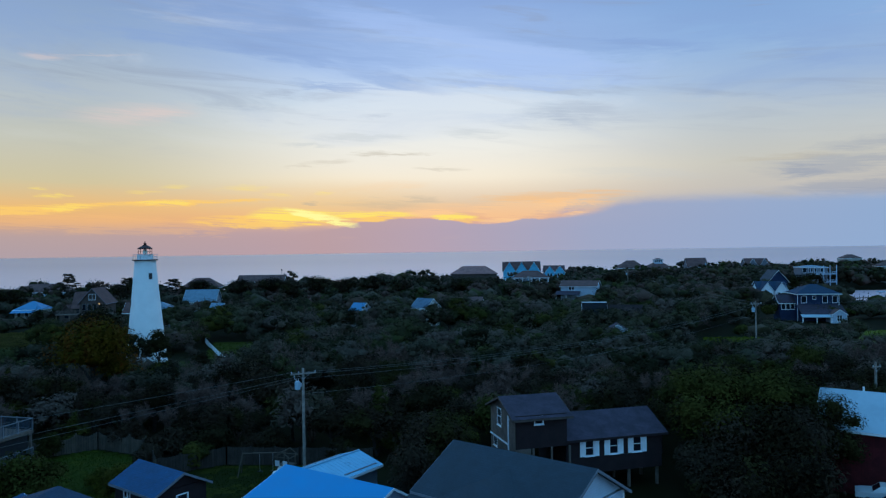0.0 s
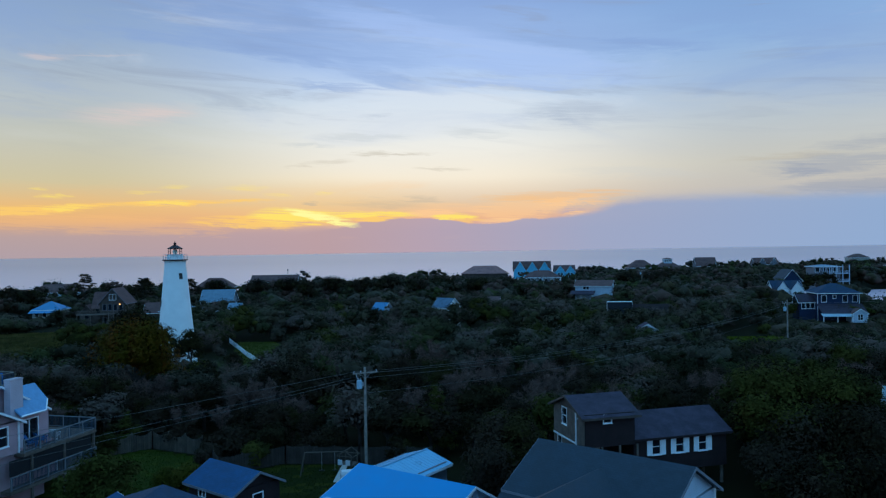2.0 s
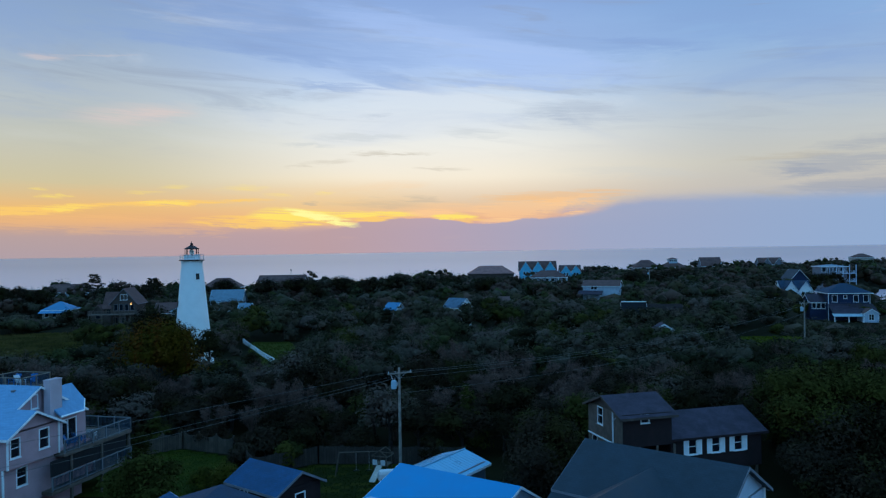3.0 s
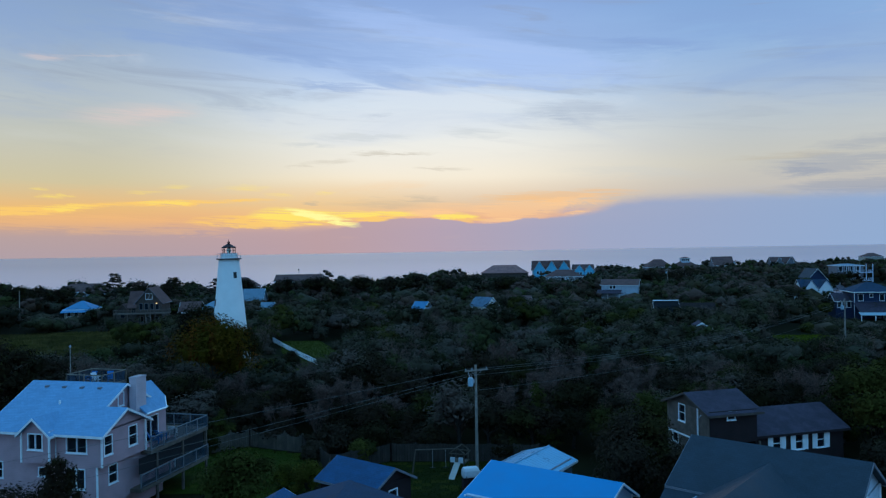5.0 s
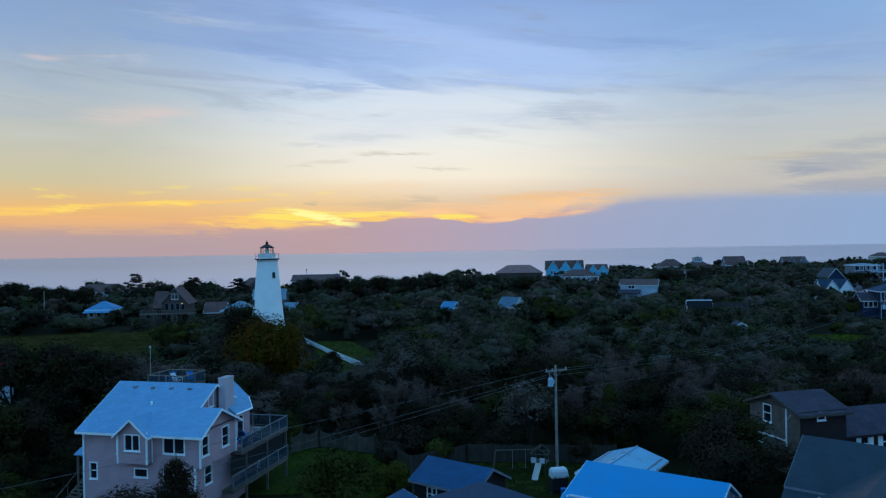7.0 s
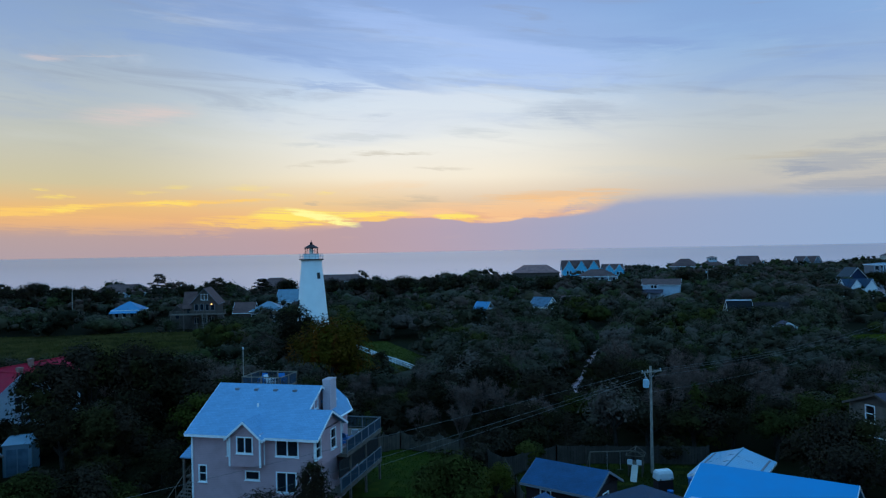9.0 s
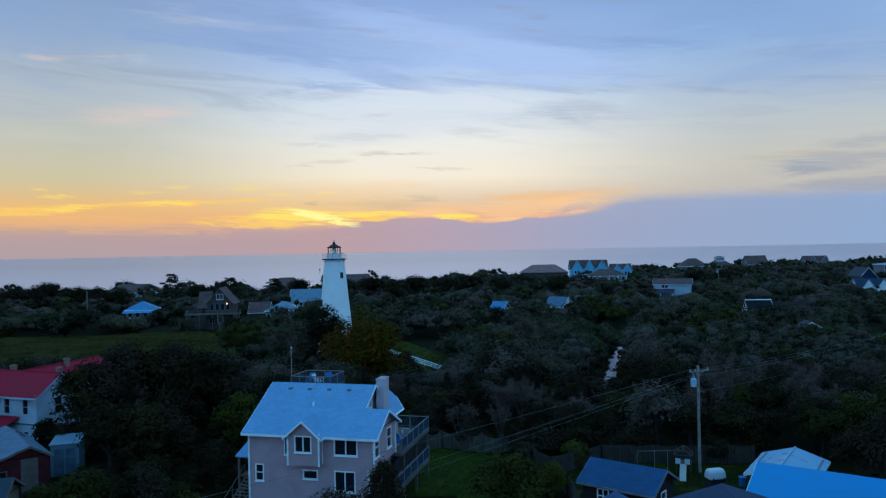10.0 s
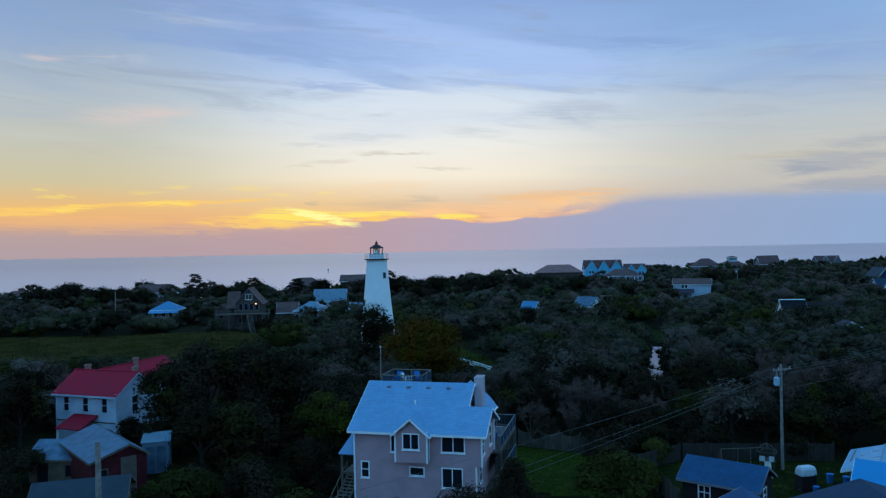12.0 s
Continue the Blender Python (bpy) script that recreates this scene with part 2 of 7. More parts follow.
# ---- materials ----
def material(name, colour, rough=0.7, metal=0.0, vary=0.25, scale=1.5, bump=0.15, fine=30.0, pattern=None, per_piece=0.0, spec=0.15):
    """A surface with stains at one scale and grain at another; pattern adds boards or shingle courses as relief."""
    m = bpy.data.materials.new(name)
    m.use_nodes = True
    g = Graph(m.node_tree)
    bsdf = m.node_tree.nodes["Principled BSDF"]
    tc = g.node("ShaderNodeTexCoord").outputs["Object"]
    big, small = g.noise(tc, scale, 5.0, 0.6), g.noise(tc, fine, 3.0)
    r, gg, b = colour
    dark, light = (r * (1 - vary), gg * (1 - vary), b * (1 - vary), 1), (min(1, r * (1 + vary)), min(1, gg * (1 + vary)), min(1, b * (1 + vary)), 1)
    col = g.mix(g.span(big, 0.3, 0.7), dark, light)
    col = g.mix(g.span(small, 0.25, 0.75, 0.0, 0.5 * vary), col, (r * 0.5, gg * 0.5, b * 0.5, 1))
    if per_piece:
        info = g.node("ShaderNodeObjectInfo").outputs["Random"]
        col = g.mix(g.math("MULTIPLY", info, per_piece), col, (r * 0.55, gg * 0.55, b * 0.55, 1))
    height = small
    if pattern:
        kind, size = pattern
        sep = g.node("ShaderNodeSeparateXYZ")
        g.put(sep.inputs[0], tc)
        if kind == "lap":
            saw = g.math("FRACT", g.math("DIVIDE", sep.outputs[2], size))
            col = g.mix(g.span(saw, 0.0, 0.14, 0.45, 0.0), col, (r * 0.35, gg * 0.35, b * 0.35, 1))
            height = g.math("ADD", g.math("MULTIPLY", saw, -1.5), small)
        elif kind == "boards":
            along = g.math("ADD", sep.outputs[0], sep.outputs[1])
            saw = g.math("FRACT", g.math("DIVIDE", along, size))
            col = g.mix(g.span(saw, 0.0, 0.12, 0.6, 0.0), col, (r * 0.3, gg * 0.3, b * 0.3, 1))
            height = g.math("ADD", g.span(saw, 0.0, 0.12), small)
        elif kind == "shingle":
            br = g.node("ShaderNodeTexBrick")
            g.put(br.inputs["Vector"], g.vec(sep.outputs[0], g.math("MULTIPLY", sep.outputs[1], 1.0)))
            br.inputs["Scale"].default_value = 1.0
            br.inputs["Brick Width"].default_value, br.inputs["Row Height"].default_value = size * 2.0, size
            br.inputs["Mortar Size"].default_value = 0.012
            br.inputs["Color1"].default_value, br.inputs["Color2"].default_value, br.inputs["Mortar"].default_value = (0.75, 0.75, 0.75, 1), (1, 1, 1, 1), (0.4, 0.4, 0.4, 1)
            col = g.mix(0.5, col, br.outputs[0], "MULTIPLY")
            height = g.math("ADD", br.outputs[1], small)
    bp = g.node("ShaderNodeBump")
    bp.inputs["Strength"].default_value, bp.inputs["Distance"].default_value = bump, 0.03
    g.put(bp.inputs["Height"], height)
    g.put(bsdf.inputs["Normal"], bp.outputs[0])
    g.put(bsdf.inputs["Base Color"], col)
    g.put(bsdf.inputs["Roughness"], g.span(big, 0.2, 0.8, max(0.02, rough - 0.1), min(1, rough + 0.1)))
    bsdf.inputs["Metallic"].default_value = metal
    bsdf.inputs["Specular IOR Level"].default_value = spec
    return m


def leaf_material(name, colours, spread=0.22, deep=0.42, gap_shade=0.35):
    """Leaves: one hue for each crown; tip highlights and hollow shade are painted into the colour."""
    m = bpy.data.materials.new(name)
    m.use_nodes = True
    g = Graph(m.node_tree)
    bsdf = m.node_tree.nodes["Principled BSDF"]
    geo = g.node("ShaderNodeNewGeometry")
    info = g.node("ShaderNodeObjectInfo").outputs["Random"]
    place = geo.outputs["Position"]
    sep = g.node("ShaderNodeSeparateXYZ")
    g.put(sep.inputs[0], place)
    wob = g.noise(place, 0.5, 2.0)
    cell = g.node("ShaderNodeTexVoronoi")
    g.put(cell.inputs["Vector"], g.vec(g.math("ADD", sep.outputs[0], g.math("MULTIPLY", wob, 3.0)), g.math("ADD", sep.outputs[1], g.math("MULTIPLY", wob, -3.0)), 0.0))
    cell.inputs["Scale"].default_value = spread
    pick = g.node("ShaderNodeSeparateColor")
    g.put(pick.inputs[0], cell.outputs["Color"])
    n1 = g.math("FRACT", g.math("ADD", pick.outputs[0], info))
    col = g.ramp(n1, [(i / len(colours), c + (1.0,)) for i, c in enumerate(colours)], "CONSTANT")
    # clump shade: noise darkens the base colour in patches
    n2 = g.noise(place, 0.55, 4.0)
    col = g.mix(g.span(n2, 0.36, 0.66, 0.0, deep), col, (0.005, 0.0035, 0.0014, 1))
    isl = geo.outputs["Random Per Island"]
    # single leaves lightened as painted highlights, others blackened as shaded gaps
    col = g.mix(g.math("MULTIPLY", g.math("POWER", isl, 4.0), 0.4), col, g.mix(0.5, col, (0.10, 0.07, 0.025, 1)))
    col = g.mix(g.span(isl, 0.35, 0.05, 0.0, gap_shade), col, (0.003, 0.002, 0.0009, 1))
    g.put(bsdf.inputs["Base Color"], col)
    bsdf.inputs["Roughness"].default_value = 0.9
    bsdf.inputs["Specular IOR Level"].default_value = 0.02
    return m


def grass_material(name, colours):
    m = bpy.data.materials.new(name)
    m.use_nodes = True
    g = Graph(m.node_tree)
    bsdf = m.node_tree.nodes["Principled BSDF"]
    geo = g.node("ShaderNodeNewGeometry")
    big, small = g.noise(geo.outputs["Position"], 0.07, 4.0, 0.6, 0.6), g.noise(geo.outputs["Position"], 0.7, 4.0)
    col = g.ramp(g.span(big, 0.3, 0.7), [(i / max(1, len(colours) - 1), c + (1.0,)) for i, c in enumerate(colours)])
    col = g.mix(g.span(small, 0.35, 0.7, 0.0, 0.35), col, g.mix(0.7, col, (0.012, 0.010, 0.003, 1)))
    col = g.mix(g.span(geo.outputs["Random Per Island"], 0.5, 1.0, 0.0, 0.35), col, g.mix(0.6, col, (0.09, 0.08, 0.006, 1)))
    g.put(bsdf.inputs["Base Color"], col)
    bsdf.inputs["Roughness"].default_value = 0.95
    bsdf.inputs["Specular IOR Level"].default_value = 0.05
    return m


def plain(name, colour, rough=0.5, metal=0.0, emit=0.0):
    m = bpy.data.materials.new(name)
    m.use_nodes = True
    b = m.node_tree.nodes["Principled BSDF"]
    b.inputs["Base Color"].default_value = (*colour, 1)
    b.inputs["Roughness"].default_value, b.inputs["Metallic"].default_value = rough, metal
    if emit:
        b.inputs["Emission Color"].default_value, b.inputs["Emission Strength"].default_value = (*colour, 1), emit
    return m


M = dict(
    pink=material("pink_siding", (0.45, 0.27, 0.28), 0.65, vary=0.10, scale=0.7, pattern=("lap", 0.14), bump=0.3),
    white=material("white_paint", (0.78, 0.78, 0.78), 0.5, vary=0.06, scale=2),
    tower=material("whitewashed_mortar", (0.80, 0.79, 0.76), 0.75, vary=0.035, scale=0.5, fine=6, bump=0.5),
    paleshingle=material("pale_shingle", (0.16, 0.32, 0.48), 0.8, vary=0.06, scale=1.2, pattern=("shingle", 0.16), bump=0.3),
    darkshingle=material("dark_shingle", (0.056, 0.041, 0.056), 0.82, vary=0.3, scale=1.0, pattern=("shingle", 0.16), bump=0.4),
    # far roofs: base pushed lighter and redder, carrying haze and warm western light
    farshingle=material("far_brown_shingle", (0.135, 0.068, 0.060), 0.85, vary=0.2, scale=0.5, pattern=("shingle", 0.3), bump=0.3),
    mauveshingle=material("mauve_brown_shingle", (0.32, 0.14, 0.12), 0.85, vary=0.2, scale=0.5, pattern=("shingle", 0.3), bump=0.3),
    palepink=material("pale_pink_siding", (0.52, 0.40, 0.42), 0.65, vary=0.08, scale=0.7, pattern=("lap", 0.14), bump=0.3),
    greyshingle=material("grey_shingle", (0.022, 0.034, 0.046), 0.58, vary=0.22, scale=0.8, pattern=("shingle", 0.16), bump=0.2, spec=0.20),
    slateshingle=material("slate_blue_shingle", (0.022, 0.046, 0.080), 0.8, vary=0.15, scale=1.0, pattern=("shingle", 0.16), bump=0.35),
    blueshingle=material("blue_shingle", (0.020, 0.075, 0.155), 0.8, vary=0.15, scale=1.0, pattern=("shingle", 0.16), bump=0.35),
    duskmetal=material("dull_blue_metal", (0.13, 0.20, 0.25), 0.5, vary=0.12, scale=0.8, bump=0.05),
    nightmetal=material("dark_navy_metal", (0.009, 0.010, 0.013), 0.85, vary=0.15, scale=0.8, bump=0.05),
    hazeblue=material("mid_blue_metal", (0.045, 0.19, 0.33), 0.5, vary=0.08, scale=0.6, bump=0.05),
    bluemetal=material("blue_metal", (0.004, 0.22, 0.44), 0.55, vary=0.05, scale=0.6, bump=0.05, fine=12),
    skymetal=material("light_blue_metal", (0.13, 0.36, 0.50), 0.34, metal=0.3, vary=0.08, scale=0.8, bump=0.05),
    palemetal=material("pale_metal", (0.30, 0.38, 0.42), 0.4, metal=0.2, vary=0.08, scale=0.8, bump=0.05),
    redmetal=material("red_metal", (0.34, 0.007, 0.024), 0.7, vary=0.15, scale=0.8, bump=0.05, fine=12),
    tin=material("weathered_tin", (0.080, 0.130, 0.180), 0.6, metal=0.1, vary=0.3, scale=1.2, bump=0.2),
    greywood=material("weathered_wood", (0.14, 0.105, 0.085), 0.85, vary=0.25, scale=1.5, pattern=("boards", 0.15), bump=0.4, per_piece=0.3),
    railwood=material("blue_grey_rail", (0.16, 0.165, 0.175), 0.8, vary=0.15, scale=2, bump=0.2),
    railblue=material("dark_blue_baluster", (0.040, 0.060, 0.085), 0.75, vary=0.15, scale=2, bump=0.2),
    can=material("pale_blue_enamel", (0.30, 0.44, 0.52), 0.4, vary=0.06, scale=3),
    palewood=material("new_pale_timber", (0.20, 0.155, 0.12), 0.85, vary=0.2, scale=1.5, bump=0.3),
    brownwood=material("brown_siding", (0.028, 0.0165, 0.0165), 0.85, vary=0.2, scale=1.2, pattern=("lap", 0.16), bump=0.4),
    shake=material("cedar_shake", (0.085, 0.06, 0.05), 0.85, vary=0.25, scale=1.0, pattern=("lap", 0.13), bump=0.4),
    bluesiding=material("navy_siding", (0.018, 0.028, 0.065), 0.75, vary=0.12, scale=0.8, pattern=("lap", 0.16), bump=0.3),
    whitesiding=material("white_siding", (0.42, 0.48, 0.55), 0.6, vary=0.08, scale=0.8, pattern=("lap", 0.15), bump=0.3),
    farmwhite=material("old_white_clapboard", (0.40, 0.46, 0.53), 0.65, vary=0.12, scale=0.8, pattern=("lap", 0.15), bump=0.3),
    beige=material("beige_siding", (0.42, 0.37, 0.32), 0.7, vary=0.1, scale=0.8, pattern=("lap", 0.15), bump=0.3),
    greysiding=material("grey_siding", (0.17, 0.17, 0.19), 0.75, vary=0.12, scale=0.8, pattern=("lap", 0.15), bump=0.3),
    skysiding=material("sky_blue_siding", (0.10, 0.46, 0.64), 0.65, vary=0.08, scale=0.8, pattern=("lap", 0.15), bump=0.3),
    barnred=material("dark_red_boards", (0.085, 0.012, 0.014), 0.85, vary=0.3, scale=1.2, pattern=("boards", 0.2), bump=0.4),
    tan=material("tan_boards", (0.16, 0.115, 0.08), 0.85, vary=0.25, scale=1.2, pattern=("boards", 0.2), bump=0.4),
    fencewood=material("fence_wood", (0.095, 0.072, 0.055), 0.9, vary=0.3, scale=1.0, bump=0.4, per_piece=0.6),
    darkfence=material("dark_fence_wood", (0.055, 0.041, 0.033), 0.9, vary=0.3, scale=1.0, bump=0.4, per_piece=0.6),
    pole=material("pole_wood", (0.24, 0.20, 0.17), 0.9, vary=0.3, scale=2, bump=0.4),
    steel=material("galvanised_steel", (0.42, 0.44, 0.46), 0.45, metal=0.6, vary=0.15, scale=3),
    iron=material("dark_red_iron", (0.05, 0.018, 0.016), 0.5, vary=0.2, scale=3),
    black=material("black_paint", (0.02, 0.02, 0.022), 0.5, vary=0.2, scale=3),
    glass=plain("window_glass", (0.012, 0.015, 0.02), 0.06),
    wire=plain("wire", (0.12, 0.115, 0.11), 0.7),
    bark=material("bark", (0.034, 0.027, 0.022), 0.95, vary=0.35, scale=2.5, bump=0.8, fine=14),
    twig=material("grey_twigs", (0.118, 0.068, 0.054), 0.95, vary=0.3, scale=0.8, bump=0.3),
    plastic=material("white_plastic", (0.5, 0.51, 0.52), 0.4, vary=0.06, scale=3),
    blueplastic=material("blue_plastic", (0.012, 0.13, 0.34), 0.4, vary=0.06, scale=3),
    brick=material("old_brick", (0.28, 0.15, 0.12), 0.9, vary=0.3, scale=4, bump=0.5),
    lens=plain("lantern_glass", (0.75, 0.72, 0.62), 0.15),
    lamplight=plain("lit_bulb", (1.0, 0.45, 0.12), 0.5, emit=6.0),
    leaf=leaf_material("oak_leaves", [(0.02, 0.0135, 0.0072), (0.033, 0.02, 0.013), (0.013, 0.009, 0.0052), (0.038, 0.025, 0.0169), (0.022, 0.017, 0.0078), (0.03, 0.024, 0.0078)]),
    leafwood=leaf_material("woodland_leaves", [(0.016, 0.014, 0.007), (0.060, 0.050, 0.034), (0.028, 0.030, 0.012), (0.078, 0.061, 0.046), (0.020, 0.0195, 0.009), (0.044, 0.049, 0.016), (0.050, 0.043, 0.028)], deep=0.28, gap_shade=0.15),
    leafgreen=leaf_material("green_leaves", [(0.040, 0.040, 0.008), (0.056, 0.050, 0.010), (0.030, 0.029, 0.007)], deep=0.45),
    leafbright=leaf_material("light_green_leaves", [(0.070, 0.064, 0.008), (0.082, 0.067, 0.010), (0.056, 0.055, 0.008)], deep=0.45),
    # paler copies of the leaves: distance haze is mixed into these two palettes
    leafmid=leaf_material("hazed_oak_leaves", [(0.070, 0.056, 0.034), (0.022, 0.0185, 0.010), (0.050, 0.046, 0.022), (0.088, 0.062, 0.046), (0.018, 0.0155, 0.009), (0.058, 0.050, 0.030), (0.036, 0.038, 0.016)], deep=0.22, gap_shade=0.06),
    leaffar=leaf_material("hazed_thicket_leaves", [(0.080, 0.047, 0.036), (0.030, 0.021, 0.013), (0.094, 0.055, 0.044), (0.026, 0.020, 0.012), (0.056, 0.041, 0.022)], deep=0.15, gap_shade=0.04),
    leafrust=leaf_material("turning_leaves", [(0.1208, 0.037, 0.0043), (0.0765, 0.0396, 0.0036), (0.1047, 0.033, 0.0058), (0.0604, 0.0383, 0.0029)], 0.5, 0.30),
    leafgrey=leaf_material("silver_leaves", [(0.084, 0.060, 0.046), (0.056, 0.044, 0.029), (0.098, 0.068, 0.055), (0.064, 0.050, 0.034)], deep=0.2, gap_shade=0.1),
)


# ---- mesh helpers ----
def box(bm, x0, x1, y0, y1, z0, z1):
    v = [bm.verts.new(c) for c in ((x0, y0, z0), (x1, y0, z0), (x1, y1, z0), (x0, y1, z0), (x0, y0, z1), (x1, y0, z1), (x1, y1, z1), (x0, y1, z1))]
    for f in ((3, 2, 1, 0), (4, 5, 6, 7), (0, 1, 5, 4), (1, 2, 6, 5), (2, 3, 7, 6), (3, 0, 4, 7)):
        bm.faces.new([v[i] for i in f])


def slab(bm, pts, thick):
    """A sheet through pts, thick metres deep below its upper face."""
    pts = [Vector(p) for p in pts]
    n = (pts[1] - pts[0]).cross(pts[2] - pts[0]).normalized()
    if n.z < 0:
        pts.reverse()
        n.negate()
    top = [bm.verts.new(p) for p in pts]
    low = [bm.verts.new(p - n * thick) for p in pts]
    bm.faces.new(top)
    bm.faces.new(low[::-1])
    k = len(pts)
    for i in range(k):
        bm.faces.new((top[i], low[i], low[(i + 1) % k], top[(i + 1) % k]))


def rod(bm, a, b, r0, r1=None, sides=6, caps=True):
    a, b = Vector(a), Vector(b)
    r1 = r0 if r1 is None else r1
    d = (b - a).normalized()
    side = d.cross(Vector((0, 0, 1)) if abs(d.z) < 0.95 else Vector((1, 0, 0))).normalized()
    up = side.cross(d)
    rings = []
    for c, r in ((a, r0), (b, r1)):
        rings.append([bm.verts.new(c + (side * math.cos(t) + up * math.sin(t)) * r) for t in (2 * math.pi * i / sides for i in range(sides))])
    for i in range(sides):
        j = (i + 1) % sides
        bm.faces.new((rings[0][i], rings[0][j], rings[1][j], rings[1][i]))
    if caps:
        bm.faces.new(rings[0][::-1])
        bm.faces.new(rings[1])


def lathe(bm, profile, sides=48, x=0.0, y=0.0):
    rings = [[bm.verts.new((x + r * math.cos(2 * math.pi * i / sides), y + r * math.sin(2 * math.pi * i / sides), z)) for i in range(sides)] for r, z in profile]
    for lo, hi in zip(rings, rings[1:]):
        for i in range(sides):
            j = (i + 1) % sides
            bm.faces.new((lo[i], lo[j], hi[j], hi[i]))
    bm.faces.new(rings[0][::-1])
    bm.faces.new(rings[-1])


def part(name, bm, mat, parent, label="", kind=""):
    """Links a bmesh as one mesh object, under parent if there is one."""
    me = bpy.data.meshes.new(name)
    bmesh.ops.recalc_face_normals(bm, faces=bm.faces)
    bm.to_mesh(me)
    bm.free()
    me.materials.append(mat)
    ob = new(name, me)
    if parent is not None:
        ob.parent = parent
    return tagged(ob, label, kind=kind)


def thing(name, label, category, m=None, group="", kind=""):
    ob = new(name)
    ob.empty_display_size = 0.3
    if m is not None:
        ob.matrix_world = m
    return tagged(ob, label, category, group, kind)


def made(fill, *args, **kw):
    bm = bmesh.new()
    fill(bm, *args, **kw)
    return bm


def numpy_mesh(name, verts, faces, mat):
    me = bpy.data.meshes.new(name)
    me.vertices.add(len(verts))
    me.vertices.foreach_set("co", np.asarray(verts, np.float32).ravel())
    me.loops.add(faces.size)
    me.loops.foreach_set("vertex_index", np.asarray(faces, np.int32).ravel())
    me.polygons.add(len(faces))
    me.polygons.foreach_set("loop_start", np.arange(len(faces), dtype=np.int32) * faces.shape[1])
    me.polygons.foreach_set("use_smooth", [True] * len(faces))
    me.update(calc_edges=True)
    me.materials.append(mat)
    return me


# ---- houses ----
# a face of a box-shaped body: where a point (along, height, out) lies
def face_map(face, x0, x1, y0, y1):
    return {"front": lambda a, z, o: (a, y0 - o, z), "back": lambda a, z, o: (a, y1 + o, z),
            "right": lambda a, z, o: (x1 + o, a, z), "left": lambda a, z, o: (x0 - o, a, z)}[face]


def mapped_box(bm, f, a0, a1, z0, z1, o0, o1):
    c = [f(a, z, o) for a in (a0, a1) for z in (z0, z1) for o in (o0, o1)]
    xs, ys, zs = zip(*c)
    box(bm, min(xs), max(xs), min(ys), max(ys), min(zs), max(zs))


def window(parent, f, a0, a1, z0, z1, lights=2, rows=1, frame_mat="white", trim=0.09, sill=True):
    """A window in a wall opening: casing with bars, sill, and one pane per light."""
    bm = bmesh.new()
    for p, q, r, s in ((a0 - trim, a0, z0 - trim, z1 + trim), (a1, a1 + trim, z0 - trim, z1 + trim), (a0, a1, z1, z1 + trim), (a0, a1, z0 - trim, z0)):
        mapped_box(bm, f, p, q, r, s, -0.10, 0.035)
    step = (a1 - a0) / lights
    for i in range(1, lights):
        mapped_box(bm, f, a0 + i * step - 0.035, a0 + i * step + 0.035, z0, z1, -0.10, 0.02)
    for i in range(1, rows):
        z = z0 + (z1 - z0) * i / rows
        mapped_box(bm, f, a0, a1, z - 0.025, z + 0.025, -0.09, 0.0)
    win = part("window", bm, M[frame_mat], parent)
    for i in range(lights):
        part("pane", made(mapped_box, f, a0 + i * step, a0 + (i + 1) * step, z0, z1, -0.085, -0.07), M["glass"], win)
    if sill:
        part("sill", made(mapped_box, f, a0 - trim - 0.04, a1 + trim + 0.04, z0 - trim - 0.05, z0 - trim, 0.0, 0.09), M[frame_mat], win)
    return win


def wall_face(bm, f, a0, a1, z0, z1, holes):
    """A wall sheet with openings cut through and their reveals."""
    xs = sorted({a0, a1, *[h[0] for h in holes], *[h[1] for h in holes]})
    zs = sorted({z0, z1, *[h[2] for h in holes], *[h[3] for h in holes]})
    for i in range(len(xs) - 1):
        for j in range(len(zs) - 1):
            ca, cz = (xs[i] + xs[i + 1]) / 2, (zs[j] + zs[j + 1]) / 2
            if not any(h[0] < ca < h[1] and h[2] < cz < h[3] for h in holes):
                bm.faces.new([bm.verts.new(f(a, z, 0)) for a, z in ((xs[i], zs[j]), (xs[i + 1], zs[j]), (xs[i + 1], zs[j + 1]), (xs[i], zs[j + 1]))])
    for p, q, r, s in holes:
        ring = ((p, r), (q, r), (q, s), (p, s))
        for (m, n), (o, t) in zip(ring, ring[1:] + ring[:1]):
            bm.faces.new([bm.verts.new(c) for c in (f(m, n, 0), f(o, t, 0), f(o, t, -0.15), f(m, n, -0.15))])


def body(parent, x0, x1, y0, y1, z0, z1, wall="white", openings=(), trim="white", corner=True, name="wall"):
    """A storey block: walls with windows. openings: (face, a0, a1, z0, z1, lights, rows)."""
    bm = bmesh.new()
    for face, lo, hi in (("front", x0, x1), ("right", y0, y1), ("back", x0, x1), ("left", y0, y1)):
        f = face_map(face, x0, x1, y0, y1)
        holes = [o[1:5] for o in openings if o[0] == face]
        wall_face(bm, f, lo, hi, z0, z1, holes)
    bm.faces.new([bm.verts.new(c) for c in ((x0, y0, z0), (x0, y1, z0), (x1, y1, z0), (x1, y0, z0))])
    bm.faces.new([bm.verts.new(c) for c in ((x0, y0, z1), (x1, y0, z1), (x1, y1, z1), (x0, y1, z1))])
    me = bpy.data.meshes.new(name)
    bm.to_mesh(me)
    bm.free()
    me.materials.append(M[wall])
    ob = new(name, me)
    ob.parent = parent
    for face, a0, a1, s0, s1, lights, rows in openings:
        window(parent, face_map(face, x0, x1, y0, y1), a0, a1, s0, s1, lights, rows, trim)
